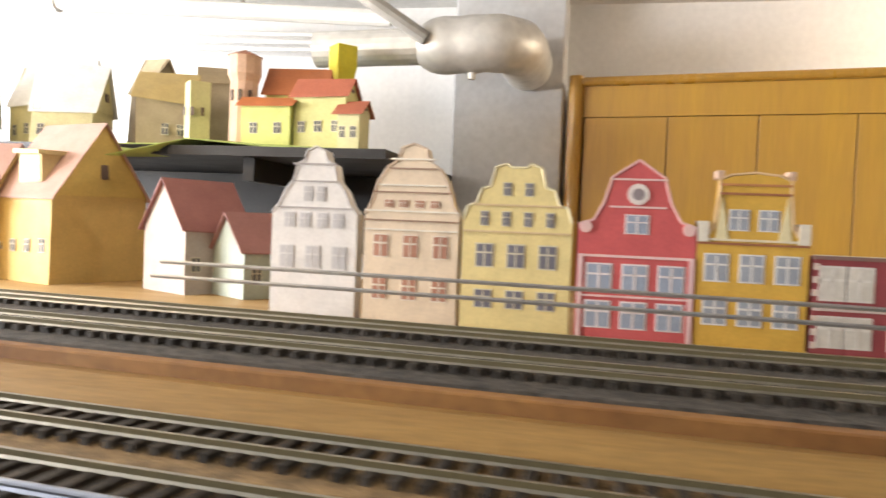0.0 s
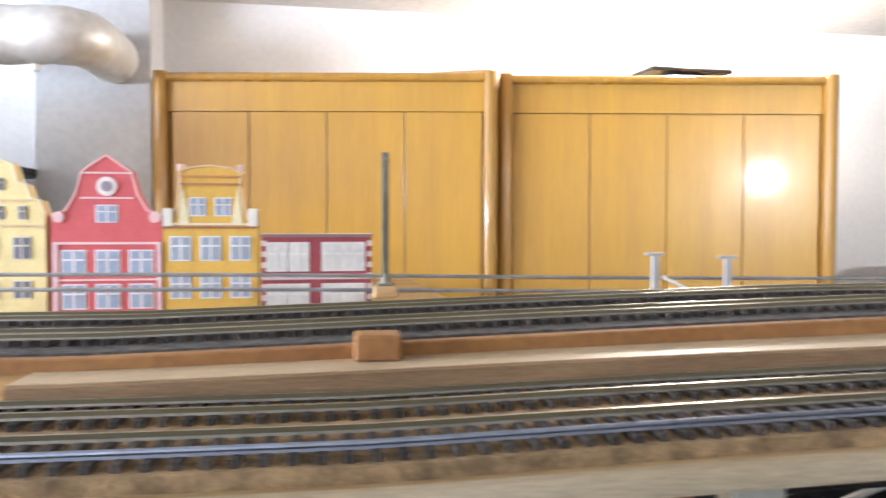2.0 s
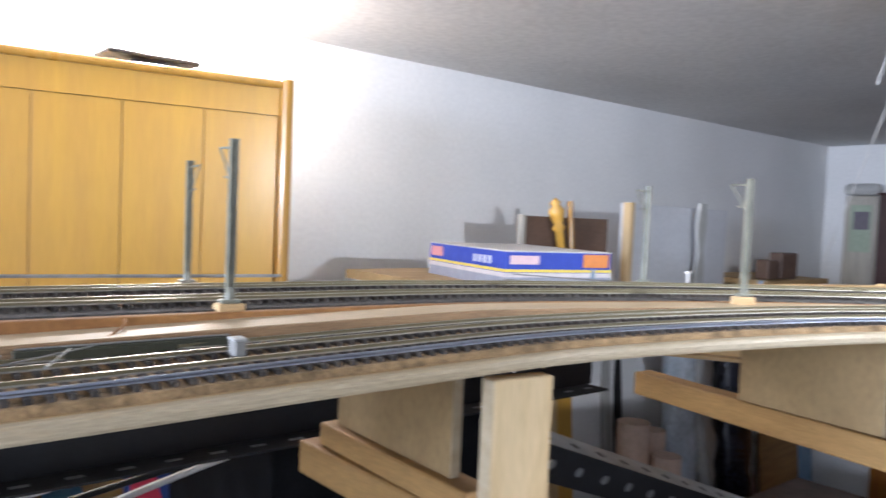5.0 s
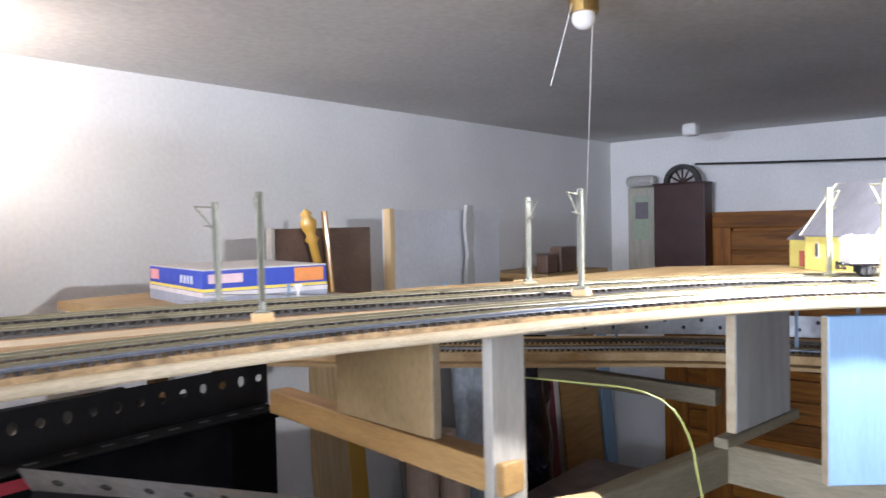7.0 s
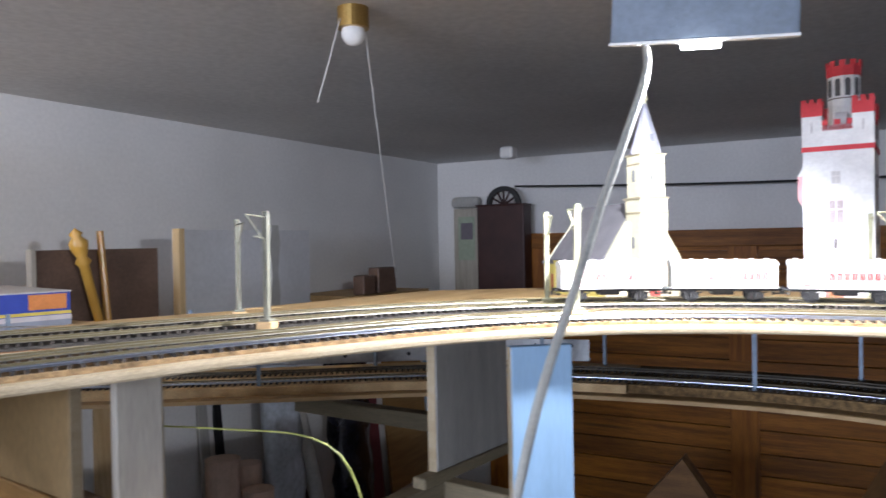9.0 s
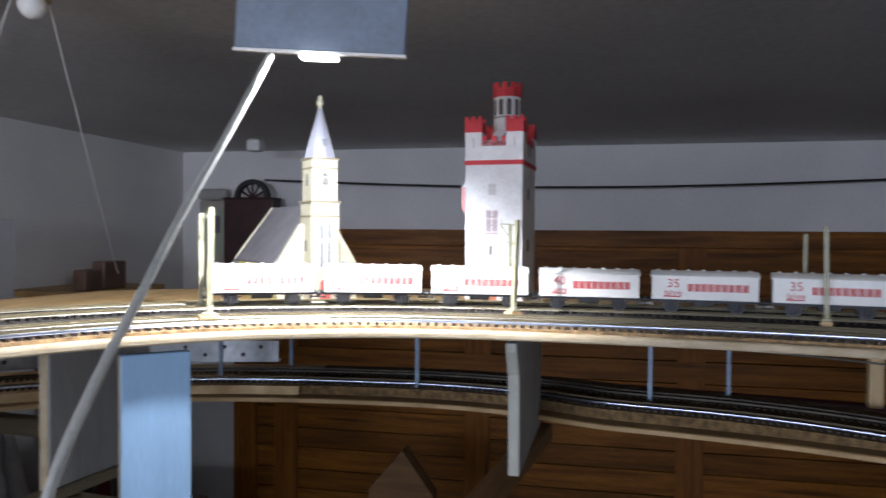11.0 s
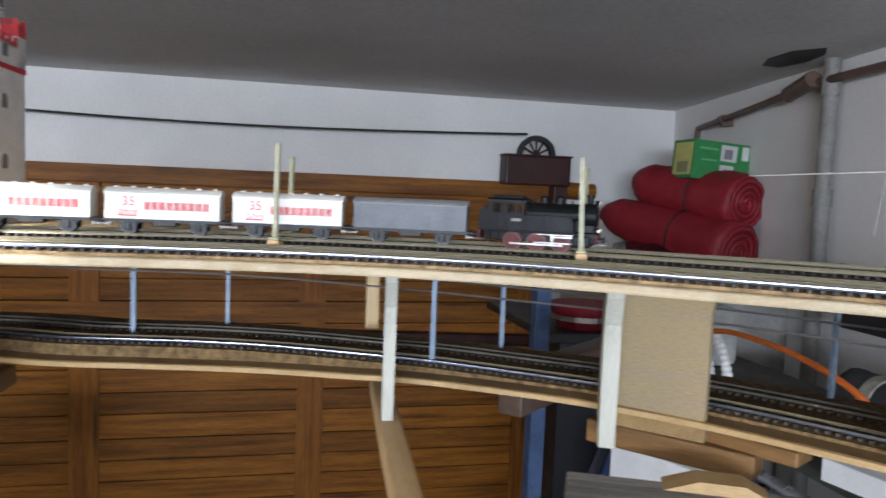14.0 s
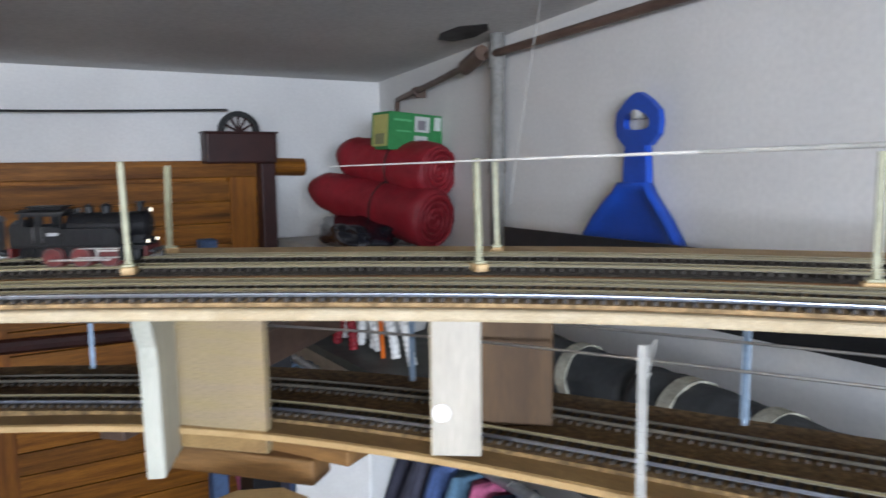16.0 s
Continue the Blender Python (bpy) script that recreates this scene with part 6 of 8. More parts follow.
def tower(m, r, h, cap_h, wall, cap, label, n=12, flare=True):
    t_ = thing("card_tower", label, "model building", m, group="card castle")
    sh_ = card("shaft", cyl(bmesh.new(), (0, 0, 0), (0, 0, h), r, n=n), wall, t_)
    if flare:
        card("gallery", cyl(bmesh.new(), (0, 0, h * 0.72), (0, 0, h * 0.80), r, r * 1.2, n=n), wall, t_)
        card("gallery_wall", cyl(bmesh.new(), (0, 0, h * 0.80), (0, 0, h), r * 1.2, n=n), wall, t_)
    if cap_h:
        card("cap", cyl(bmesh.new(), (0, 0, h), (0, 0, h + cap_h), r * 1.28, 0.001, n=n), cap, t_)
    for a in (-120, -80, -40):
        q = radians(a)
        card("slit", bx(-0.0025, 0.0025, -0.0006, 0.0006, h * 0.5, h * 0.62, 0, Matrix.Translation((r * math.cos(q), r * math.sin(q), 0)) @ Matrix.Rotation(q + math.pi / 2, 4, 'Z')), (0.14, 0.10, 0.08), sh_)
    return t_


tower(pose(-0.522, 0.98, CZ + 0.010), 0.0195, 0.128, 0.010, (0.66, 0.44, 0.32), (0.46, 0.20, 0.12), "round pink card tower with a flared gallery")
gable_house(pose(-0.455, 1.02, CZ + 0.010, 0, 0, 4), 0.085, 0.045, 0.082, 0.036, (0.62, 0.60, 0.20), (0.50, 0.17, 0.07), "yellow-green card castle wing with an orange roof", group="card castle")
gable_house(pose(-0.395, 0.97, CZ + 0.003, 0, 0, -4), 0.075, 0.045, 0.078, 0.024, (0.60, 0.58, 0.26), (0.48, 0.14, 0.08), "yellow-green card castle hall with a red roof", group="card castle")
gable_house(pose(-0.348, 0.95, CZ + 0.003, 0, 0, -4), 0.030, 0.036, 0.052, 0.016, (0.64, 0.60, 0.34), (0.46, 0.14, 0.08), "small card castle annexe with a red roof", group="card castle")
gable_house(pose(-0.470, 0.955, CZ + 0.006, 0, 0, 0), 0.070, 0.028, 0.060, 0.010, (0.60, 0.64, 0.22), (0.52, 0.16, 0.05), "low yellow-green castle wall with a red coping", group="card castle")
tower(pose(-0.405, 1.06, CZ + 0.006), 0.0185, 0.166, 0.0, (0.66, 0.58, 0.05), (0.66, 0.58, 0.05), "slim square yellow card tower", n=4)
tower(pose(-0.588, 0.97, CZ + 0.002), 0.020, 0.098, 0.0, (0.62, 0.60, 0.34), (0.5, 0.5, 0.3), "pale square card tower with green shade", n=4, flare=False)
# brown and white houses of the upper town
for x, y, w, d, h, rh, wc, rc, rot, lab in (
        (-0.655, 1.00, 0.075, 0.060, 0.075, 0.040, (0.40, 0.32, 0.22), (0.50, 0.38, 0.17), 28, "brown card town house with an ochre roof"),
        (-0.715, 1.06, 0.060, 0.055, 0.105, 0.050, (0.42, 0.34, 0.24), (0.44, 0.35, 0.22), -30, "tall brown card town house with a steep roof"),
        (-0.640, 1.12, 0.050, 0.045, 0.125, 0.030, (0.44, 0.36, 0.26), (0.42, 0.33, 0.21), 12, "narrow brown card house behind another"),
        (-0.800, 0.98, 0.090, 0.070, 0.055, 0.070, (0.66, 0.60, 0.34), (0.74, 0.74, 0.72), 15, "cream card house with a white roof"),
        (-0.885, 1.02, 0.070, 0.060, 0.070, 0.060, (0.62, 0.56, 0.30), (0.76, 0.75, 0.72), -20, "cream card house with a steep white roof"),
        (-0.965, 0.95, 0.080, 0.065, 0.040, 0.095, (0.64, 0.58, 0.36), (0.76, 0.76, 0.74), 22, "card house with a tall white roof"),
        (-1.060, 0.98, 0.080, 0.065, 0.075, 0.085, (0.62, 0.56, 0.36), (0.74, 0.74, 0.72), -12, "card house with a pointed white roof")):
    gable_house(pose(x, y, CZ, 0, 0, rot), w, d, h, rh, wc, rc, lab, group="card town on the shelf", crumple=0.012)
tower(pose(-0.760, 1.12, CZ), 0.016, 0.110, 0.055, (0.40, 0.36, 0.26), (0.36, 0.34, 0.30), "grey card tower with a pointed cap", n=8, flare=False)
tower(pose(-0.845, 1.10, CZ), 0.015, 0.105, 0.060, (0.62, 0.58, 0.40), (0.72, 0.72, 0.70), "cream card tower with a white pointed cap", n=8, flare=False)

# ---- duct and pipes at the chimney ----
dc = thing("foil_duct", "fat silver foil-wrapped duct entering the chimney", "duct")
bm = bmesh.new()
line = [(-0.310, 1.12, 1.888), (-0.29, 1.12, 1.888), (-0.235, 1.12, 1.890), (-0.190, 1.12, 1.892), (-0.162, 1.14, 1.893), (-0.153, 1.18, 1.894), (-0.152, 1.30, 1.894)]
pts = curve_through(line, 0.012)
rows = []
for i, (p, t) in enumerate(zip(pts, tangents(pts))):
    s = t.cross(Vector((0, 0, 1))).normalized()
    u = s.cross(t).normalized()
    f = min(1.0, i * 0.012 / 0.035)
    r = 0.043 * (0.45 + 0.55 * math.sin(f * math.pi / 2)) * (1 + 0.02 * math.sin(i * 1.9))
    rows.append([bm.verts.new(p + (s * math.cos(2 * math.pi * k / 24) + u * math.sin(2 * math.pi * k / 24)) * r) for k in range(24)])
for a, b in zip(rows, rows[1:]):
    for k in range(24):
        bm.faces.new((a[k], a[(k + 1) % 24], b[(k + 1) % 24], b[k]))
bm.faces.new(rows[0])
bm.faces.new(rows[-1][::-1])
part("elbow", bm, M["silver"], dc, smooth=True)
part("sleeve", cyl(bmesh.new(), (-0.47, 1.12, 1.884), (-0.30, 1.12, 1.888), 0.028, n=20), M["silver"], dc)
part("clamp", cyl(bmesh.new(), (-0.22, 1.12, 1.850), (-0.22, 1.12, 1.838), 0.006, n=8), M["silver"], dc)
part("arm", tube(bmesh.new(), [(-0.40, 1.06, 1.962), (-0.36, 1.06, 1.938), (-0.285, 1.08, 1.890)], 0.011, 10), M["pipe_grey"], dc)
pp = thing("white_pipe", "long white pipe under the sloping ceiling", "pipe")
part("tube", tube(bmesh.new(), [(-0.95, 1.12, 1.968), (-0.65, 1.12, 1.950), (-0.35, 1.12, 1.932)], 0.0135, 12), M["paper_white"], pp)
part("end_cap", cyl(bmesh.new(), (-0.962, 1.12, 1.969), (-0.94, 1.12, 1.9675), 0.017, n=14), M["paper_white"], pp)
part("hanger", tube(bmesh.new(), [(-0.60, 1.12, 1.95), (-0.60, 1.12, CEIL)], 0.003, 6), M["pipe_grey"], pp)
# ribbed sheet on the slope above the castle
rb = thing("ribbed_sheet", "white corrugated sheet with dark gaps below the ceiling", "sheet", kind="structure")
for k in range(3):
    p = Vector((-1.5, 1.33 - 0.0 * k, 1.995 - 0.022 * k))
    q = Vector((-0.30, 1.33, 1.955 - 0.012 * k))
    part("rib", tube(bmesh.new(), [p, (p + q) / 2, q], 0.0045, 6), M["paper_white"], rb)

# ---- on the cupboards ----
fl = thing("floodlight", "flat black floodlight lying on the cupboard", "lamp", pose(0.86, 1.20, 1.868, 0, 0, 3))
part("housing", bx(-0.082, 0.082, -0.040, 0.040, 0.018, 0.025, 0.002), M["black"], fl)
part("stand", bx(-0.03, 0.03, -0.02, 0.02, 0.0, 0.018, 0.002), M["black"], fl)
part("lens", bx(-0.06, 0.06, -0.030, 0.030, 0.0252, 0.0262), glow("flood_lens", (1.0, 0.9, 0.72), 14), fl, "glowing lens")
solid("small_board", bx(-0.055, 0.055, -0.05, 0.05, 0.0, 0.009, 0.003), M["pine"], "thin pale board lying on the cupboard top", "board", m=CUP_L @ pose(0.515, 0.075, 1.8665, 0, -5, 8))

# things on the lower cupboard shelf
rr = random.Random(21)
COLS = [(0.05, 0.14, 0.42), (0.62, 0.66, 0.68), (0.10, 0.30, 0.50), (0.40, 0.42, 0.44), (0.08, 0.08, 0.09), (0.66, 0.62, 0.20), (0.50, 0.06, 0.08), (0.12, 0.34, 0.36), (0.30, 0.14, 0.07)]
for zs in (0.942, 0.642, 0.342):
    for cup, x0, x1 in ((CUP_L, 0.026, 0.553), (CUP_R, 0.026, 0.562)):
        x = x0
        while x < x1 - 0.05:
            w = rr.uniform(0.035, 0.085)
            h = rr.uniform(0.13, 0.19)
            if x + w > x1:
                break
            if zs > 0.9 and cup is CUP_R and x + w > 0.31:
                break
            c = rr.choice(COLS)
            bxs = thing("storage_box", "printed cardboard box on the cupboard shelf", "box", cup @ pose(x + w / 2, 0.020 + rr.uniform(0, 0.012), zs + 0.0005, 0, 0, rr.uniform(-3, 3)), group="boxes on the cupboard shelves")
            card("body", bx(-w / 2, w / 2, 0, 0.10, 0, h, 0.001), c, bxs)
            card("label", bx(-w * 0.36, w * 0.36, -0.0008, 0.0002, h * 0.45, h * 0.8), rr.choice([(0.75, 0.75, 0.72), (0.60, 0.62, 0.66), (0.70, 0.60, 0.15)]), bxs)
            x += w + rr.uniform(0.003, 0.012)
bp = thing("game_box", "large blue box with red and white curves in the cupboard", "box", CUP_R @ pose(0.435, 0.020, 0.9405))
card("body", bx(-0.115, 0.115, 0, 0.06, 0, 0.235, 0.002), (0.03, 0.06, 0.22), bp)
bm = bmesh.new()
for k in range(14):
    a, b = radians(180 + 6.5 * k), radians(186.5 + 6.5 * k)
    v = [bm.verts.new((0.115 + 0.21 * math.cos(t) * 1.0 - 0.02, -0.0008, 0.235 + r * math.sin(t))) for t, r in ((a, 0.235), (b, 0.235))]
    u = [bm.verts.new((0.115 + 0.165 * math.cos(t) - 0.02, -0.0008, 0.235 + r * math.sin(t))) for t, r in ((b, 0.19), (a, 0.19))]
    bm.faces.new(v + u)
card("red_curve", bm, (0.55, 0.03, 0.06), bp)

# ---- white cables and black cabinet under the deck ----
tip = Vector((0.912, 0.600, 1.3675))
for k, (end, mat_, r) in enumerate((((0.10, 0.38, 1.345), "cable_white", 0.0040), ((0.30, 0.36, 1.330), "cable_white", 0.0036), ((0.20, 0.42, 1.335), "cable_black", 0.0035))):
    e = Vector(end)
    pts = [tip + (e - tip) * (j / 12) + Vector((0, 0, 0.012 * math.sin(math.pi * j / 12) * (1.6 - 0.6 * k))) for j in range(13)]
    solid("hanging_cable", tube(bmesh.new(), pts, r, 8), M[mat_], "slack cable slung below the deck" if mat_ == "cable_black" else "slack white cable slung below the deck", "cable", group="cables below the deck")
solid("cable_end", tube(bmesh.new(), [tip, tip + Vector((0.045, 0.015, 0.001))], 0.0042, 8), M["cable_white"], "short white end of two bundled cables", "cable")
solid("red_clip", bx(0, 0.05, -0.006, 0.006, 0, 0.006, 0.001), paint(0.50, 0.04, 0.08), "small red clip under the cable end", "clip", m=pose(0.885, 0.585, 1.3585, 0, 0, 18))
kb = thing("black_cabinet", "black flat-topped cabinet standing below the layout", "cabinet", pose(1.02, 0.62, 0))
part("body", bx(-0.19, 0.26, -0.02, 0.33, 0, 1.350, 0.004), M["matt_black"], kb)
part("top_edge", bx(-0.195, 0.265, -0.025, 0.335, 1.350, 1.358, 0.003), M["matt_black"], kb)
part("clip", bx(-0.10, -0.02, -0.0228, -0.0205, 1.330, 1.345), paint(0.55, 0.05, 0.07), kb)

kc = thing("black_chest", "low black chest standing behind the black cabinet", "chest", pose(1.46, 1.08, 0))
part("body", bx(-0.16, 0.15, -0.15, 0.17, 0, 1.235, 0.004), M["matt_black"], kc)
part("lid", bx(-0.165, 0.155, -0.155, 0.175, 1.235, 1.250, 0.003), M["matt_black"], kc)

# ---- shelf with boxes along the north wall ----
sf = thing("wall_shelf", "long pale board shelf along the white wall", "shelf", kind="structure")
part("board", bx(1.65, 2.64, 1.00, 1.368, 1.382, 1.400), M["ply"], sf)
part("board", bx(1.24, 1.62, 0.70, 1.108, 1.494, 1.512), M["ply"], sf)
part("board", bx(2.90, 3.35, 1.05, 1.368, 1.437, 1.455), M["ply"], sf)
for x, y, z in ((1.8, 1.02, 1.382), (2.4, 1.02, 1.382), (3.0, 1.07, 1.437), (3.2, 1.07, 1.437)):
    part("bracket", bx(x, x + 0.02, y, 1.368, z - 0.04, z), M["pine"], sf)
part("leg", bx(1.40, 1.43, 1.05, 1.08, 1.2505, 1.494), M["pine_dark"], sf)
part("leg", bx(1.55, 1.58, 1.05, 1.08, 1.2505, 1.494), M["pine_dark"], sf)


def train_box(m, label, w, d, h):
    b_ = thing("train_set_box", label, "box", m, group="boxes on the wall shelf")
    card("body", bx(0, w, 0, d, 0, h, 0.001), (0.03, 0.06, 0.36), b_)
    card("lid", bx(-0.001, w + 0.001, -0.001, d + 0.001, h, h + 0.002), (0.60, 0.57, 0.55), b_)
    # grey band paints the shadow on the lower part of the box
    card("tray", bx(-0.0007, w + 0.0007, -0.0007, d + 0.0007, 0, h * 0.30), (0.30, 0.31, 0.36), b_, "lower band, grey for shadow")
    card("tray_rim", bx(-0.0010, w + 0.0010, -0.0010, d + 0.0010, h * 0.30, h * 0.42), (0.62, 0.56, 0.55), b_, "pale printed rim")
    card("yellow_stripe", bx(0, w, -0.0012, 0.0002, h * 0.44, h * 0.52), (0.75, 0.58, 0.10), b_)
    card("yellow_stripe", bx(-0.0012, 0.0002, 0, d, h * 0.44, h * 0.52), (0.75, 0.58, 0.10), b_)
    card("maker_mark", bx(w * 0.04, w * 0.30, -0.0014, 0.0002, h * 0.66, h * 0.90), (0.72, 0.50, 0.50), b_)
    card("maker_mark", bx(-0.0014, 0.0002, d * 0.80, d * 0.97, h * 0.62, h * 0.92), (0.72, 0.30, 0.28), b_)
    card("picture", bx(w * 0.72, w * 0.97, -0.0014, 0.0002, h * 0.58, h * 0.96), (0.70, 0.24, 0.06), b_)
    for k in range(4):
        card("print_bar", bx(-0.0014, 0.0002, d * (0.16 + 0.06 * k), d * (0.19 + 0.06 * k), h * 0.62, h * 0.84), (0.66, 0.66, 0.70), b_)
    return b_


train_box(pose(1.300, 0.700, 1.5123, 0, 0, -13), "flat blue train set box with yellow stripe and orange picture", 0.224, 0.300, 0.062)
bm = bx(1.735, 2.055, 1.085, 1.100, 1.401, 1.640, 0.001)
solid("dark_plank", bm, M["pipe_brown"], "dark brown plank standing on the shelf", "plank")
solid("white_edge_board", bx(1.722, 1.733, 1.08, 1.10, 1.401, 1.642, 0.001), M["whitewood"], "narrow white board beside a dark plank", "board")
solid("corner_post", bx(2.066, 2.084, 1.02, 1.045, 1.401, 1.688, 0.001), M["pine_v"], "short brown wooden post on the shelf", "post")
solid("leaning_board", bx(2.086, 2.62, 1.06, 1.07, 1.401, 1.686, 0.001), M["white_panel"], "white painted panel leaning on the wall shelf", "panel")
tf = thing("turned_finial", "turned honey-coloured wooden finial leaning on a plank", "finial", Matrix.Translation((1.886, 1.06, 1.402)) @ Matrix.Rotation(radians(-15), 4, 'Y'))
bm = bmesh.new()
prof = [(0.010, 0.0), (0.011, 0.208), (0.018, 0.218), (0.011, 0.229), (0.019, 0.249), (0.021, 0.263), (0.010, 0.276), (0.015, 0.283), (0.0005, 0.296)]
rows = [[bm.verts.new((r * math.cos(2 * math.pi * k / 16), r * math.sin(2 * math.pi * k / 16), z)) for k in range(16)] for r, z in prof]
for a, b in zip(rows, rows[1:]):
    for k in range(16):
        bm.faces.new((a[k], a[(k + 1) % 16], b[(k + 1) % 16], b[k]))
part("turning", bm, M["beech"], tf, smooth=True)
solid("wooden_dowel", cyl(bmesh.new(), (1.890, 1.052, 1.401), (1.884, 1.075, 1.682), 0.008, n=12), M["beech_edge"], "slim honey-coloured dowel leaning on a plank", "dowel")
bm = poly(bmesh.new(), [(-0.018, 0), (0.016, 0), (0.020, 0.06), (0.012, 0.09), (0.024, 0.14), (0.016, 0.168), (-0.012, 0.168), (-0.022, 0.13), (-0.010, 0.085), (-0.020, 0.05)], 0, 0.012)
solid("worn_brush", bm, M["pipe_grey"], "worn grey wooden brush board leaning on a panel", "brush", m=pose(2.415, 1.02, 1.4005) @ Matrix.Diagonal((1, 1, 1.78, 1)))
for x, w, h in ((3.10, 0.06, 0.095), (2.98, 0.036, 0.070)):
    solid("brown_block", bx(x - w, x + w, 1.08, 1.13, 1.4555, 1.4555 + h, 0.006), M["pipe_brown"], "small dark brown block on the shelf", "block", group="blocks on the wall shelf")

# ---- ceiling lamp with strings ----
cl = thing("ceiling_lamp", "small brass ceiling lamp with a clear bulb", "lamp", pose(1.769, 0.262, CEIL))
bm = cyl(bmesh.new(), (0, 0, 0.0), (0, 0, -0.034), 0.026, n=24)
part("rose", bm, M["brass"], cl)
bm = bmesh.new()
bmesh.ops.create_uvsphere(bm, u_segments=18, v_segments=10, radius=0.020, matrix=Matrix.Translation((0, 0, -0.042)))
part("bulb", bm, M["paper_white"], cl, smooth=True)
for a, b in (((1.745, 0.27, 2.010), (1.713, 0.295, 1.87)), ((1.790, 0.255, 2.010), (2.72, 0.80, 1.532))):
    solid("string", tube(bmesh.new(), [Vector(a), (Vector(a) + Vector(b)) / 2 + Vector((0, 0, -0.002)), Vector(b)], 0.0008 if b[0] < 2 else 0.0014, 5), M["cable_white"], "thin pale string hanging from the ceiling lamp", "string", group="strings")
# dangling strings by the south wall
solid("string", tube(bmesh.new(), [Vector((1.90, -1.822, CEIL)), Vector((1.90, -1.795, 1.892)), Vector((1.90, -1.75, 1.666)), Vector((1.88, -1.72, 1.58))], 0.0007, 5), M["pipe_grey"], "thin grey string hanging from the ceiling", "string", group="strings")
bm = bx(-0.03, 0.03, -0.03, 0.03, -0.05, 0.0, 0.012)
solid("ceiling_spot", bm, M["paper_white"], "small white spotlight fixed to the ceiling", "lamp", m=pose(3.60, 0.80, CEIL))


# ---- the east wall ----
def pulley_case(m, label, h, w=0.118):
    c = thing("pulley_case", label, "pulley", m, group="pulleys of the cable")
    if w > 0.13:
        # a wide head on a narrow box that stands at its far side
        part("case", bx(-0.09, 0.0, -w, w, -0.155, -0.03, 0.008), M["maroon"], c)
        part("stem", bx(-0.075, -0.005, -w + 0.006, -w + 0.066, -h, -0.155, 0.004), M["maroon"], c)
    else:
        part("case", bx(-0.09, 0.0, -w, w, -h, -0.03, 0.006), M["maroon"], c)
    part("case_rim", bx(-0.094, -0.006, -w - 0.006, w + 0.006, -0.034, -0.026, 0.003), M["maroon"], c)
    bm = bmesh.new()
    cuts = [[bm.verts.new((x, r * math.cos(math.pi * k / 20), -0.028 + r * math.sin(math.pi * k / 20))) for x, r in ((-0.060, 0.064), (-0.060, 0.084), (-0.050, 0.086), (-0.045, 0.080), (-0.040, 0.086), (-0.030, 0.084), (-0.030, 0.064))] for k in range(21)]
    for a, b in zip(cuts, cuts[1:]):
        for i in range(7):
            bm.faces.new((a[i], a[(i + 1) % 7], b[(i + 1) % 7], b[i]))
    bm.faces.new(cuts[0])
    bm.faces.new(cuts[-1][::-1])
    wh = part("wheel", bm, M["cable_black"], c)
    for t in (30, 62, 90, 118, 150):
        part("spoke", tube(bmesh.new(), [(-0.045, 0, -0.028), (-0.045, 0.07 * math.cos(radians(t)), -0.028 + 0.07 * math.sin(radians(t)))], 0.005, 6), M["maroon"], wh)
    return c


pulley_case(pose(3.938, -1.862, 1.815), "dark red pulley case with a black spoked wheel", 0.55, 0.146)
pulley_case(pose(3.938, 0.958, 1.835), "dark brown pulley case with a black spoked wheel", 0.60)
pts = [Vector((3.895, 0.90 - 2.72 * k / 16, 1.889 - 0.012 * k / 16 - 0.035 * math.sin(math.pi * k / 16))) for k in range(17)]
solid("pulley_cable", tube(bmesh.new(), pts, 0.0045, 6), M["cable_black"], "thin black cable stretched between two pulleys", "cable")
solid("rail_end", cyl(bmesh.new(), (3.95, -1.985, 1.645), (3.95, -2.16, 1.640), 0.038, n=14), M["panel"], "rounded brown end of the boarding rail", "rail", kind="structure")
pf = thing("framed_mirror", "narrow white-framed poster on the wall near the corner", "picture", pose(3.985, 1.19, 1.55))
part("frame", bx(-0.02, 0.0, -0.07, 0.07, -0.15, 0.25, 0.004), M["whitewood"], pf)
card("print", bx(-0.0215, -0.0195, -0.045, 0.045, 0.0, 0.21), (0.34, 0.40, 0.30), pf)
card("photo", bx(-0.0225, -0.0205, -0.035, 0.030, 0.10, 0.18), (0.16, 0.14, 0.16), pf)
solid("felt_hat", bx(3.93, 3.985, 1.11, 1.26, 1.802, 1.855, 0.02), M["pipe_grey"], "grey felt hat hanging over the poster", "hat")

# ---- the south wall, in its own directions: x along it from the corner, y out of it ----
def on_south(x, y, z, turn=0):
    return DM @ pose(x, y, z, 0, 0, turn)


bm = cyl(bmesh.new(), (0, 0, 0), (0, 0, CEIL), 0.022, n=20)
vp = thing("drain_pipe", "grey upright drain pipe with collars", "pipe", on_south(-1.382, 0.036, 0))
part("pipe", bm, M["drain"], vp)
for z in (1.62, 1.93):
    part("collar", cyl(bmesh.new(), (0, 0, z), (0, 0, z + 0.05), 0.026, n=20), M["drain"], vp)
bp_ = thing("brown_pipe_run", "brown painted pipe running along the wall under the ceiling", "pipe", DM)
line = curve_through([(-0.375, 0.03, 1.845), (-0.375, 0.03, 1.890), (-0.385, 0.03, 1.912), (-0.42, 0.03, 1.920), (-0.9, 0.04, 1.944), (-1.26, 0.06, 1.962)], 0.015)
part("pipe", tube(bmesh.new(), line, 0.0115, 12), M["pipe_brown"], bp_)
part("coupling", cyl(bmesh.new(), (-1.18, 0.055, 1.955), (-1.34, 0.065, 1.980), 0.024, n=16), M["pipe_brown"], bp_)
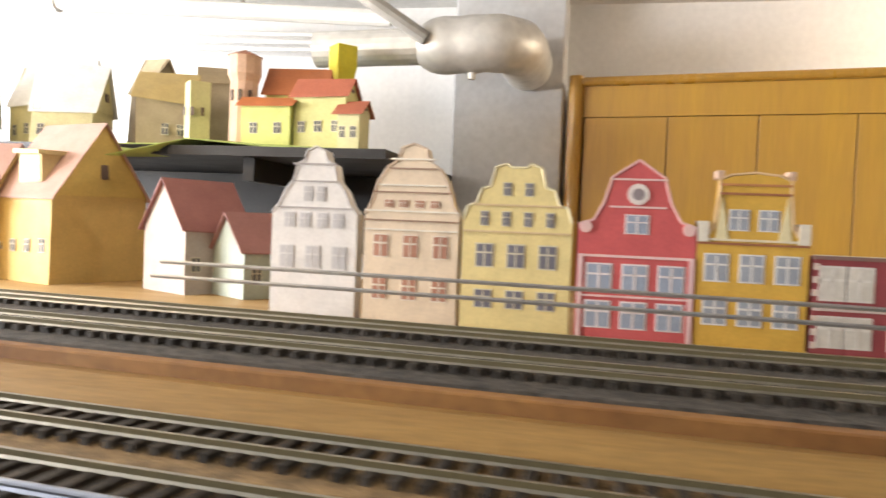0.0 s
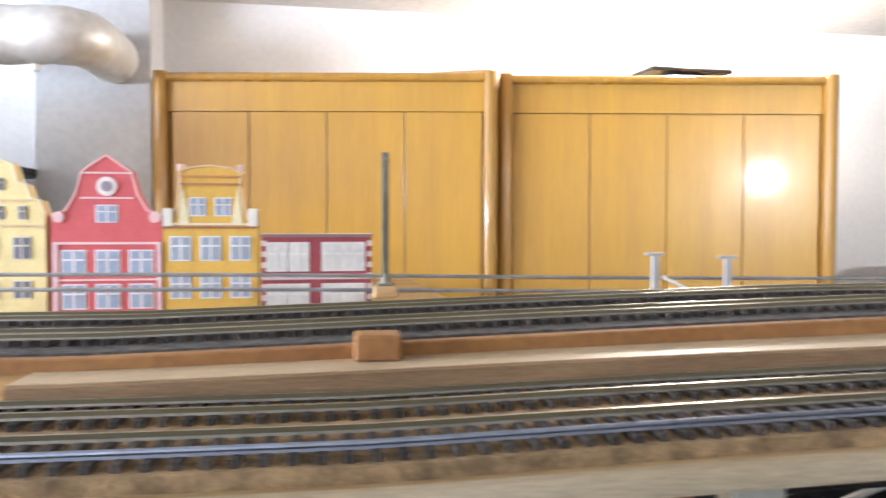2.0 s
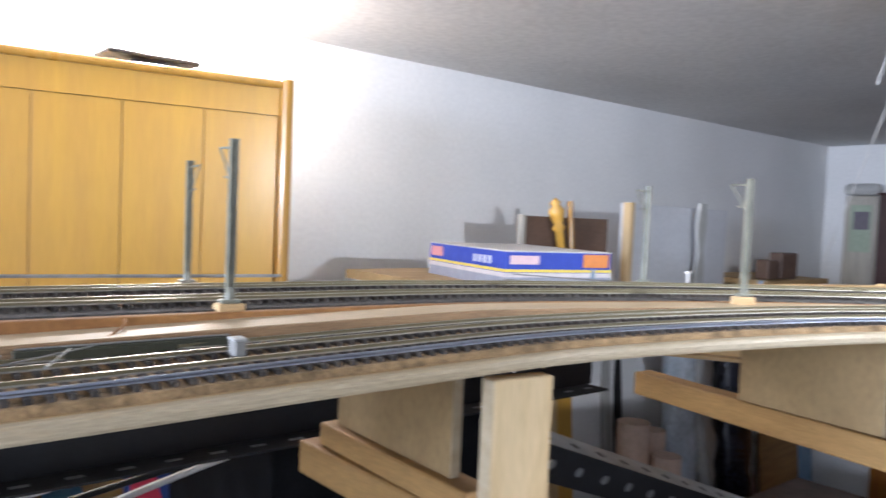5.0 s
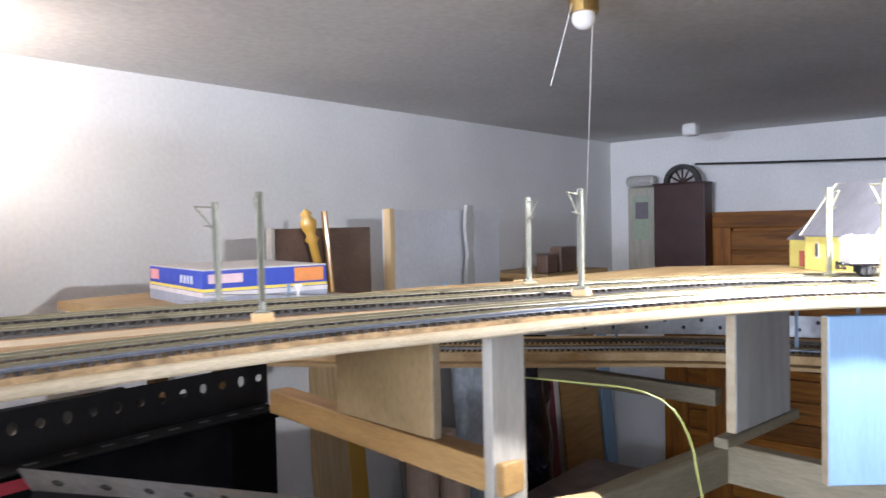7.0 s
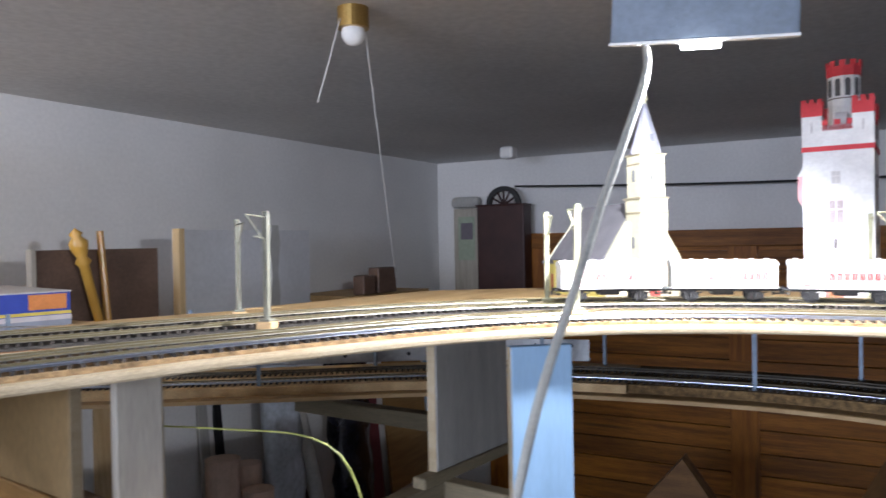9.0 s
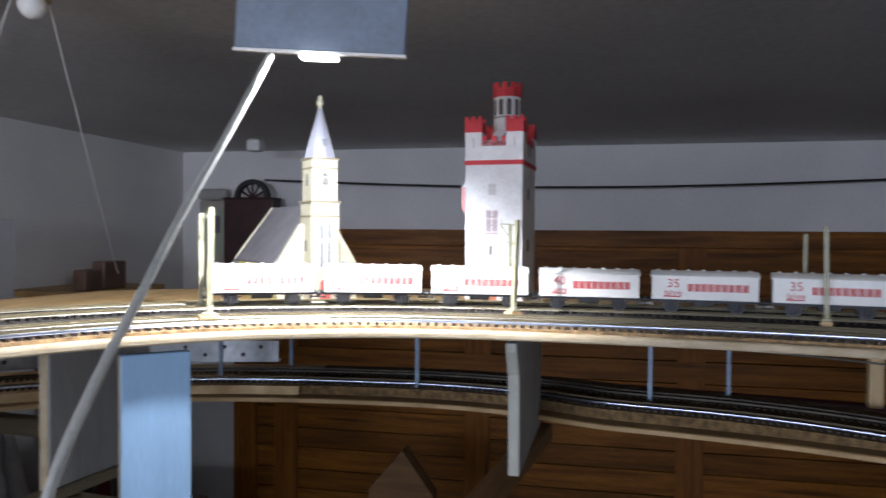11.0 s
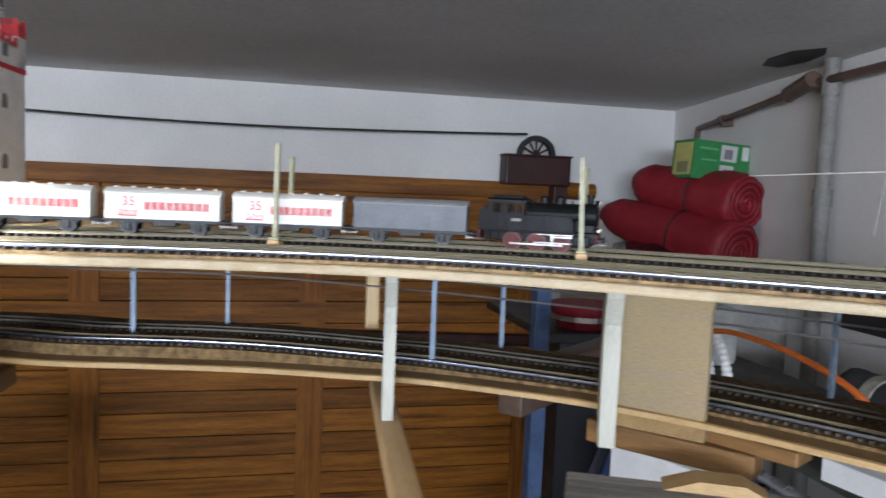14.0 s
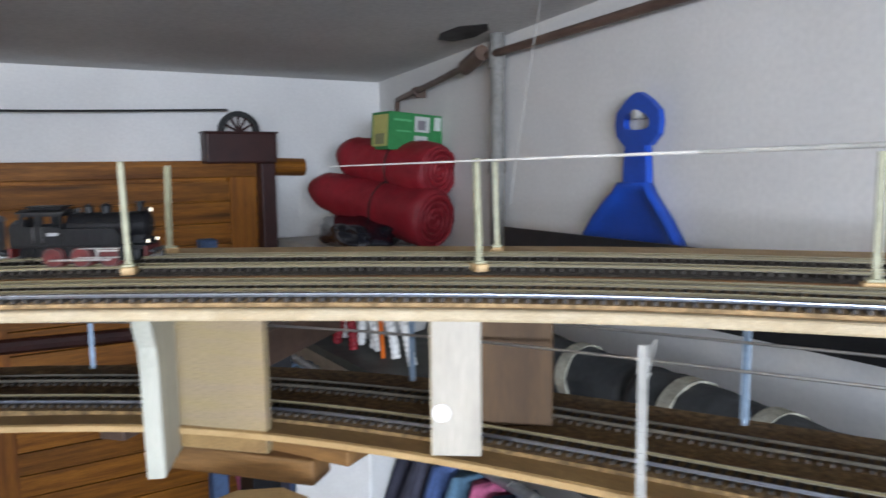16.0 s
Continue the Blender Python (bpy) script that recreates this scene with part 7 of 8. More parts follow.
part("coupling", cyl(bmesh.new(), (-0.62, 0.035, 1.930), (-0.65, 0.035, 1.932), 0.016, n=16), M["pipe_brown"], bp_)
part("pipe", tube(bmesh.new(), [(-1.28, 0.05, 1.972), (-2.2, 0.035, 1.966), (-4.2, 0.035, 1.955)], 0.0115, 12), M["pipe_brown"], bp_)
part("bracket", bx(-0.66, -0.64, 0.0, 0.04, 1.905, 1.945), M["pipe_brown"], bp_)
bm = bmesh.new()
hp = [(-0.16, -0.02), (-0.10, 0.04), (0.02, 0.05), (0.12, 0.02), (0.14, -0.04), (0.04, -0.07), (-0.08, -0.06)]
a = [bm.verts.new((x, y, -0.002)) for x, y in hp]
b = [bm.verts.new((x, y, 0.001)) for x, y in hp]
bm.faces.new(a)
bm.faces.new(b[::-1])
for i in range(len(hp)):
    bm.faces.new((a[i], b[i], b[(i + 1) % len(hp)], a[(i + 1) % len(hp)]))
solid("ceiling_hole", bm, M["black"], "dark ragged hole broken in the ceiling", "hole", kind="structure", m=on_south(-1.36, 0.15, CEIL))

# blue scoop
sc = thing("snow_scoop", "blue plastic scoop hanging on the white wall", "scoop", on_south(-2.058, 0.004, 0))
bm = bmesh.new()
outer = [(0.045, 1.685), (0.075, 1.708), (0.080, 1.735), (0.076, 1.758), (0.042, 1.784), (0.008, 1.799), (-0.008, 1.799), (-0.042, 1.782), (-0.074, 1.758), (-0.079, 1.735), (-0.075, 1.708), (-0.045, 1.685)]
inner = [(0.024, 1.719), (0.042, 1.723), (0.046, 1.731), (0.044, 1.744), (0.030, 1.754), (0.008, 1.760), (-0.010, 1.759), (-0.030, 1.752), (-0.044, 1.742), (-0.046, 1.731), (-0.042, 1.723), (-0.024, 1.719)]
n = len(outer)
fa = [[bm.verts.new((x, y, z)) for x, z in ring] for ring, y in ((outer, 0.018), (inner, 0.020), (inner, 0.004), (outer, 0.004))]
for i in range(n):
    j = (i + 1) % n
    for p_, q_ in ((0, 1), (1, 2), (2, 3), (3, 0)):
        bm.faces.new((fa[p_][i], fa[p_][j], fa[q_][j], fa[q_][i]))
part("grip", bm, M["blue"], sc)
bm = poly(bmesh.new(), [(-0.048, 1.592), (0.048, 1.592), (0.041, 1.640), (0.040, 1.690), (-0.040, 1.690), (-0.041, 1.640)], 0.004, 0.022)
bmesh.ops.bevel(bm, geom=list(bm.edges), offset=0.004, segments=2, affect="EDGES")
part("handle", bm, M["blue"], sc)
bl = [(0.050, 1.605), (0.070, 1.585), (0.106, 1.560), (0.148, 1.526), (0.190, 1.482), (0.212, 1.446), (0.208, 1.412), (0.19, 1.395), (-0.16, 1.395), (-0.178, 1.412), (-0.180, 1.446), (-0.160, 1.484), (-0.122, 1.530), (-0.088, 1.562), (-0.064, 1.585), (-0.050, 1.605)]
# hollow blade: the floor lies at the wall, the sides rise out of it
bm = bmesh.new()
cx_, cz_ = 0.012, 1.47
rings = []
for f_, y_ in ((1.0, 0.008), (1.0, 0.032), (0.95, 0.034), (0.86, 0.026), (0.70, 0.020), (0.40, 0.017)):
    rings.append([bm.verts.new((cx_ + (x - cx_) * f_, y_, cz_ + (z - cz_) * f_)) for x, z in bl])
for a, b in zip(rings, rings[1:]):
    for q in range(len(bl)):
        bm.faces.new((a[q], a[(q + 1) % len(bl)], b[(q + 1) % len(bl)], b[q]))
bm.faces.new(rings[-1])
bm.faces.new(rings[0][::-1])
part("blade", bm, M["blue"], sc, smooth=True)
solid("nail", cyl(bmesh.new(), (0, 0, 0), (0, 0.035, 0), 0.010, n=10), M["pipe_grey"], "grey nail holding the blue scoop", "nail", m=on_south(-2.064, 0.0, 1.752))

# thin rod lying across the mast tops
rod = thing("thin_rod", "long thin pale tapering rod lying across the mast tops", "rod")
a_, b_ = Vector((1.500, -1.213, 1.652)), Vector((0.62, -1.306, 1.667))
bm = cyl(bmesh.new(), a_, a_ + (b_ - a_) * 0.5, 0.0005, 0.0011, n=8)
part("tip", bm, M["cable_white"], rod)
part("butt", cyl(bmesh.new(), a_ + (b_ - a_) * 0.45, b_, 0.0013, 0.0020, n=8), M["pipe_grey"], rod)


# ---- bags in the corner ----
def bag(path, r0, r1, label, seed):
    """A soft rolled bag along a path, rounded at its start and showing its coiled end."""
    pts = curve_through(path, 0.012)
    bm = bmesh.new()
    n, rows = 36, []
    k = len(pts)
    for i, (p, t) in enumerate(zip(pts, tangents(pts))):
        s = t.cross(Vector((0, 0, 1))).normalized()
        u = s.cross(t).normalized()
        f = i / (k - 1)
        r = r0 + (r1 - r0) * f
        r *= min(1.0, (f / 0.16 + 0.06) ** 0.45) * (1 - 0.10 * max(0.0, (f - 0.94) / 0.06) ** 2)
        row = []
        for j in range(n):
            a = 2 * math.pi * j / n
            d = 1 + 0.10 * noise.noise(Vector((f * 3 + seed, 1.2 * math.cos(a), 1.2 * math.sin(a)))) + 0.05 * noise.noise(Vector((f * 11 + seed, 3 * math.cos(a), 3 * math.sin(a)))) + 0.018 * noise.noise(Vector((f * 40, 9 * math.cos(a), 9 * math.sin(a) + seed)))
            row.append(bm.verts.new(p + (s * math.cos(a) + u * math.sin(a)) * r * d))
        rows.append(row)
    for a, b in zip(rows, rows[1:]):
        for j in range(n):
            bm.faces.new((a[j], a[(j + 1) % n], b[(j + 1) % n], b[j]))
    bm.faces.new(rows[0])
    bm.faces.new(rows[-1][::-1])
    b_ = thing("sleeping_bag", label, "bag", group="bags in the corner")
    part("roll", bm, M["red_cloth"], b_, smooth=True)
    t = tangents(pts)[-1]
    s = t.cross(Vector((0, 0, 1))).normalized()
    u = s.cross(t).normalized()
    coil = [pts[-1] + t * 0.002 + (s * math.cos(q * 0.45) + u * math.sin(q * 0.45)) * r1 * (0.10 + 0.78 * q / 52) for q in range(53)]
    part("coil", tube(bmesh.new(), coil, 0.0085, 8), M["red_cloth"], b_, smooth=True)
    mid = pts[int(k * 0.62)]
    t = tangents(pts)[int(k * 0.62)]
    s = t.cross(Vector((0, 0, 1))).normalized()
    u = s.cross(t).normalized()
    ring = [mid + (s * math.cos(2 * math.pi * q / 30) + u * math.sin(2 * math.pi * q / 30)) * (r0 + (r1 - r0) * 0.62) * 1.02 for q in range(31)]
    part("strap", tube(bmesh.new(), ring, 0.004, 6), M["maroon"], b_, "dark tie round the roll")
    return b_


solid("corner_cabinet", bx(2.85, 3.93, -2.36, -2.02, 0, 1.335, 0.01), M["pipe_grey"], "grey cabinet standing in the corner", "cabinet")
bm = bmesh.new()
bmesh.ops.create_uvsphere(bm, u_segments=36, v_segments=18, radius=1.0)
for v in bm.verts:
    q = 1 + 0.22 * noise.noise(v.co * 2.3) + 0.08 * noise.noise(v.co * 6.0)
    v.co = Vector((v.co.x * 0.36 * q, v.co.y * 0.15 * q, max(-0.055, v.co.z * 0.075 * q)))
solid("folded_sack", bm, M["bin_bag"], "dark folded plastic sack under the red bags", "sack", m=pose(3.44, -2.18, 1.392, 0, 0, -20), smooth=True)
bag([(3.62, -2.06, 1.562), (3.32, -2.20, 1.500), (3.04, -2.285, 1.452)], 0.070, 0.112, "long rolled red sleeping bag in the corner", 3)
bag([(3.55, -2.16, 1.690), (3.32, -2.25, 1.650), (3.06, -2.315, 1.622)], 0.082, 0.098, "thick rolled red sleeping bag on another roll", 9)
gb = thing("green_box", "green cardboard box with pictures on the red bags", "box", pose(3.195, -2.182, 1.703, 4, 0, 0))
card("body", bx(0, 0.138, -0.232, 0, 0, 0.136, 0.002), (0.025, 0.22, 0.06), gb)
card("end_picture", bx(0.010, 0.124, -0.0005, 0.0012, 0.012, 0.126), (0.52, 0.50, 0.16), gb)
card("end_photo", bx(0.030, 0.100, 0.0008, 0.0020, 0.020, 0.058), (0.24, 0.25, 0.12), gb)
card("picture", bx(-0.0012, 0.0004, -0.168, -0.105, 0.070, 0.126), (0.55, 0.56, 0.54), gb)
card("photo", bx(-0.0020, -0.0010, -0.150, -0.118, 0.078, 0.112), (0.22, 0.20, 0.22), gb)
card("picture", bx(-0.0012, 0.0004, -0.160, -0.105, 0.010, 0.056), (0.50, 0.52, 0.48), gb)
card("photo", bx(-0.0020, -0.0010, -0.148, -0.116, 0.014, 0.042), (0.20, 0.19, 0.20), gb)
card("picture", bx(-0.0012, 0.0004, -0.215, -0.188, 0.080, 0.128), (0.60, 0.64, 0.60), gb)
card("print_bar", bx(-0.0012, 0.0004, -0.092, -0.020, 0.104, 0.112), (0.10, 0.40, 0.16), gb)
card("print_bar", bx(-0.0012, 0.0004, -0.092, -0.030, 0.066, 0.072), (0.10, 0.40, 0.16), gb)

# ---- things leaning at the north wall, seen under the deck ----
M["denim"] = mat("denim", (0.05, 0.09, 0.18), 0.85, var=0.2, scale=40, fine=300, bump=0.4)
M["shelf_dark"] = mat("dark_grey_green_board", (0.060, 0.062, 0.052), 0.6, var=0.2, scale=14, fine=160)
LEAN = "things leaning on the wall"


def leaning(x0, x1, z1, material, label, name="leaning_plank", y=1.27, t=0.014, lean=5):
    w = x1 - x0
    m = Matrix.Translation((x0, y, 0)) @ Matrix.Rotation(radians(-lean), 4, 'X')
    return solid(name, bx(0, w, 0, t, 0.002, z1, 0.002), material, label, "board", group=LEAN, m=m)


leaning(2.07, 2.20, 1.30, M["pine_v"], "pale pine board leaning on the wall", t=0.03)
leaning(2.20, 2.27, 1.26, M["beech"], "honey-coloured board leaning on the wall", t=0.03)
leaning(2.43, 2.47, 1.34, M["greywood"], "narrow grey strip leaning on the wall")
leaning(2.50, 2.53, 1.30, M["black"], "narrow dark strip leaning on the wall")
leaning(3.20, 3.28, 1.20, M["panel_v"], "brown board leaning on the wall")
leaning(3.31, 3.41, 1.12, paint(0.17, 0.03, 0.04), "dark red board leaning on the wall", t=0.04)
leaning(3.47, 3.80, 1.18, M["ochre"], "ochre board leaning on the wall")
leaning(3.83, 3.93, 1.25, M["bluewood"], "pale blue board leaning in the corner")
for k, (x, r, h) in enumerate(((2.33, 0.050, 1.02), (2.43, 0.042, 0.98), (2.38, 0.045, 0.93))):
    solid("paper_roll", cyl(bmesh.new(), (x, 1.16 - 0.09 * (k == 2), 0.0), (x + 0.01, 1.17 - 0.09 * (k == 2), h), r, n=20), paint(0.60, 0.44, 0.34), "upright roll of pinkish paper", "roll", group=LEAN)


def wrinkled(x0, x1, y0, z1, r, material, label, seed):
    """A tall wrapped bundle with creases."""
    bm = bmesh.new()
    n, rows_ = 20, []
    for i in range(40):
        z = z1 * i / 39
        row = []
        for j in range(n):
            a = 2 * math.pi * j / n
            q = 1 + 0.25 * noise.noise(Vector((math.cos(a) * 2.2, math.sin(a) * 2.2 + seed, z * 9))) + 0.12 * noise.noise(Vector((math.cos(a) * 5, math.sin(a) * 5, z * 30 + seed)))
            row.append(bm.verts.new(((x0 + x1) / 2 + (x1 - x0) / 2 * q * math.cos(a), y0 + r * q * math.sin(a) + 0.06 * z, z)))
        rows_.append(row)
    for a, b in zip(rows_, rows_[1:]):
        for j in range(n):
            bm.faces.new((a[j], a[(j + 1) % n], b[(j + 1) % n], b[j]))
    bm.faces.new(rows_[0])
    bm.faces.new(rows_[-1][::-1])
    return solid("wrapped_roll", bm, material, label, "bundle", group=LEAN, smooth=True)


wrinkled(2.94, 3.14, 1.17, 1.25, 0.06, M["bin_bag"], "tall bundle wrapped in shiny black film", 2)
wrinkled(2.55, 2.72, 1.14, 1.30, 0.035, M["plastic_film"], "tall bundle wrapped in cloudy plastic film", 5)
solid("grey_pole", cyl(bmesh.new(), (2.92, 1.10, 0.0), (2.72, 1.30, 1.42), 0.028, n=16), M["pipe_grey"], "grey plastic pipe leaning on the wall", "pipe", group=LEAN)
solid("brown_pole", cyl(bmesh.new(), (2.80, 1.05, 0.0), (2.83, 1.28, 0.92), 0.035, n=16), M["maroon"], "dark brown pole leaning on the wall", "pole", group=LEAN)
solid("low_chest", bx(1.9, 3.2, 0.78, 1.05, 0, 0.72, 0.01), M["pipe_brown"], "low dark wooden chest before the wall", "chest")
M["lime"] = mat("lime_wire", (0.42, 0.43, 0.12), 0.5, var=0.06)
solid("earth_wire", tube(bmesh.new(), curve_through([(1.100, -0.015, 1.5215), (1.1187, -0.0377, 1.5195), (1.1492, -0.0741, 1.5139), (1.1744, -0.1097, 1.5085), (1.1884, -0.1325, 1.4960), (1.1952, -0.1446, 1.4721), (1.1979, -0.1496, 1.445), (1.200, -0.156, 1.36), (1.200, -0.16, 0.9), (1.20, -0.16, 0.004)], 0.012), 0.0007, 6), M["lime"], "loose yellow-green wire hanging below the deck edge", "wire")
bm = bx(-0.05, 0.05, -0.012, 0.012, 0, 0.012, 0.002)
solid("timber_offcut", bm, M["pine"], "short pale pine offcut on a beam", "offcut", m=pose(1.075, -0.085, 1.4285, 0, 0, -30))
bm = poly(bmesh.new(), [(-0.085, -0.25), (0.085, -0.25), (0.085, -0.115), (0.004, 0.0), (-0.085, -0.105)], -0.03, 0.03)
tc = thing("pointed_crate", "pale pine crate end with a pointed top before the boarding", "crate", pose(2.682, -0.07, 1.092, 0, 0, -88))
part("gable_board", bm, M["pine_dark"], tc)
part("post", bx(-0.070, -0.030, -0.02, 0.02, -1.09, -0.25), M["pine_dark"], tc)
part("post", bx(0.030, 0.070, -0.02, 0.02, -1.09, -0.25), M["pine_dark"], tc)
solid("post_stub", bx(-0.006, 0.006, -0.008, 0.008, 0, 0.100, 0.0015), M["pine_v"], "short pale wooden post at the back of the lower deck", "post", m=pose(1.752, -0.883, 1.4537))

# ---- south side: shelf with hoses and rolls between the decks ----
ss = thing("south_shelf", "rough brown shelf along the south wall", "shelf", kind="structure")
part("board", bx(0.9, 2.75, -1.98, -1.60, 1.195, 1.215), M["shelf_dark"], ss)
part("backboard", bx(1.35, 2.25, -1.99, -1.985, 1.36, 1.50), M["black"], ss)
for x in (0.95, 1.8, 2.7):
    part("upright", bx(x, x + 0.03, -1.98, -1.95, 0, 1.195), M["pine_v"], ss)
# grey tarpaulin rolls with white straps
M["webbing"] = mat("beige_webbing", (0.36, 0.34, 0.27), 0.8, var=0.15, scale=60, fine=300)
for p, q, r in (((1.62, -1.80, 1.277), (1.21, -1.73, 1.282), 0.056), ((2.02, -1.84, 1.272), (1.66, -1.82, 1.272), 0.052), ((1.17, -1.72, 1.280), (0.85, -1.66, 1.285), 0.060)):
    p, q = Vector(p), Vector(q)
    th = thing("tarpaulin_roll", "rolled grey tarpaulin tied with pale straps", "roll", group="rolls on the south shelf")
    bm = bmesh.new()
    n, rows_ = 24, []
    u0 = (q - p).normalized()
    s0 = u0.cross(Vector((0, 0, 1))).normalized()
    t0 = s0.cross(u0)
    for i in range(22):
        c_ = p + (q - p) * (i / 21)
        rows_.append([bm.verts.new(c_ + (s0 * math.cos(2 * math.pi * j / n) + t0 * math.sin(2 * math.pi * j / n)) * r * (1 + 0.10 * noise.noise(Vector((i * 0.35, 2 * math.cos(2 * math.pi * j / n), 2 * math.sin(2 * math.pi * j / n) + r * 40))))) for j in range(n)])
    for a, b in zip(rows_, rows_[1:]):
        for j in range(n):
            bm.faces.new((a[j], a[(j + 1) % n], b[(j + 1) % n], b[j]))
    bm.faces.new(rows_[0])
    bm.faces.new(rows_[-1][::-1])
    part("roll", bm, mat("grey_tarpaulin", (0.040, 0.043, 0.045), 0.6, var=0.2, scale=12, fine=90, bump=0.5), th, smooth=True)
    for f in (0.22, 0.60):
        c_ = p + (q - p) * f
        part("strap", cyl(bmesh.new(), c_ - u0 * 0.014, c_ + u0 * 0.014, r * 1.07, n=24), M["webbing"], th, "pale webbing strap")
# white corrugated hoses and red hose
for k, path in enumerate((((2.42, -1.66, 1.225), (2.385, -1.66, 1.300), (2.355, -1.66, 1.310), (2.33, -1.66, 1.27), (2.325, -1.66, 1.225)),
                          ((2.46, -1.70, 1.225), (2.44, -1.70, 1.30), (2.40, -1.70, 1.335), (2.36, -1.70, 1.328), (2.30, -1.70, 1.285), (2.272, -1.70, 1.222)),
                          ((2.37, -1.70, 1.225), (2.35, -1.70, 1.31), (2.31, -1.70, 1.345), (2.267, -1.70, 1.335), (2.215, -1.70, 1.289), (2.192, -1.70, 1.222)),
                          ((2.32, -1.71, 1.225), (2.30, -1.71, 1.32), (2.26, -1.71, 1.350), (2.216, -1.71, 1.343), (2.172, -1.71, 1.303), (2.138, -1.71, 1.222)))):
    pts = [p + Vector((0.045, 0.02, 0)) for p in curve_through(list(path), 0.006)]
    bm = bmesh.new()
    n, rows_ = 10, []
    for i, (p, t) in enumerate(zip(pts, tangents(pts))):
        s = t.cross(Vector((0, 1, 0))).normalized()
        u = s.cross(t).normalized()
        r = 0.0105 + (0.0012 if i % 2 else -0.0008)
        rows_.append([bm.verts.new(p + (s * math.cos(2 * math.pi * j / n) + u * math.sin(2 * math.pi * j / n)) * r) for j in range(n)])
    for a, b in zip(rows_, rows_[1:]):
        for j in range(n):
            bm.faces.new((a[j], a[(j + 1) % n], b[(j + 1) % n], b[j]))
    bm.faces.new(rows_[0])
    bm.faces.new(rows_[-1][::-1])
    solid("corrugated_hose", bm, M["cable_white"] if k else M["red_cloth"], "looped white corrugated hose on the shelf" if k else "looped red corrugated hose on the shelf", "hose", group="hoses on the south shelf")
solid("orange_cable", tube(bmesh.new(), curve_through([(2.30, -1.68, 1.216), (2.27, -1.66, 1.30), (2.224, -1.64, 1.347), (2.165, -1.64, 1.366), (2.095, -1.64, 1.373), (1.945, -1.64, 1.369), (1.80, -1.64, 1.340), (1.745, -1.66, 1.28), (1.72, -1.66, 1.217)], 0.02), 0.0055, 8), M["orange"], "thick orange cable looping over the shelf", "cable")
mc = thing("tool_case", "dark grey tool case on the south shelf", "case", pose(2.62, -1.80, 1.2155))
part("body", bx(-0.16, 0.10, -0.10, 0.10, 0, 0.15, 0.02), M["pipe_grey"], mc)
part("latch", bx(-0.05, -0.02, 0.10, 0.108, 0.07, 0.10), M["black"], mc)
solid("paper_box", bx(-0.10, 0.10, -0.07, 0.07, 0, 0.035, 0.002), M["paper_white"], "flat white paper box on the shelf", "box", m=pose(1.70, -1.66, 1.2155, 0, 0, 12))
# brown cabinet end, red pot and dark post near the corner
solid("dark_post", bx(2.19, 2.225, -1.29, -1.26, 0, 1.52, 0.003), M["denim"], "dark blue upright post", "post")
st = thing("side_stand", "dark stand carrying a red pot", "stand", pose(2.45, -1.45, 0))
part("top", bx(-0.20, 0.24, -0.20, 0.14, 1.325, 1.345, 0.003), M["black"], st)
part("upright", bx(-0.05, 0.05, -0.05, 0.05, 0, 1.325), M["black"], st)
pt = thing("red_pot", "red enamel pot with a bright metal rim", "pot", pose(2.33, -1.42, 1.3455))
part("bowl", cyl(bmesh.new(), (0, 0, 0), (0, 0, 0.05), 0.055, 0.075, n=28), M["red_cloth"], pt)
part("rim", cyl(bmesh.new(), (0, 0, 0.018), (0, 0, 0.028), 0.070, n=28), M["metal"], pt)
solid("white_carton", bx(-0.09, 0.09, -0.08, 0.08, 0, 1.17, 0.004), M["paper_white"], "tall white carton beside the dark post", "carton", m=pose(2.06, -1.50, 0, 0, 0, 25))
beam((1.62, -1.02, 1.432), (1.98, -1.42, 1.425), 0.03, 0.05, M["pipe_brown"], "dark brown timber under the lower deck")
beam((1.32, -1.15, 1.446), (1.44, -1.08, 1.446), 0.03, 0.012, M["pine_dark"], "brown timber below the lower deck")

# weathered plank on a trestle below the deck edge
tr_ = thing("trestle", "weathered grey plank on a rough trestle", "trestle", pose(1.2805, -1.0355, 0, 0, 0, -24.5))
part("plank", bx(-0.065, 0.035, -0.085, 0.085, 1.416, 1.428, 0.002), mat("weathered_wood", (0.26, 0.24, 0.22), 0.85, var=0.25, scale=30, fine=260, stretch=(4, 0.5, 4), bump=0.5), tr_)
part("leg", bx(-0.015, 0.015, -0.07, -0.045, 0, 1.416), M["pine_v"], tr_)
part("leg", bx(-0.015, 0.015, 0.045, 0.07, 0, 1.416), M["pine_v"], tr_)
bm = poly(bmesh.new(), [(-0.035, 0), (0.035, 0), (0.012, 0.008), (-0.018, 0.008)], -0.012, 0.012)
solid("timber_wedge", bm, M["ply"], "ochre pine wedge lying on the weathered plank", "wedge", m=pose(1.300, -1.062, 1.4285, 0, 0, 65))

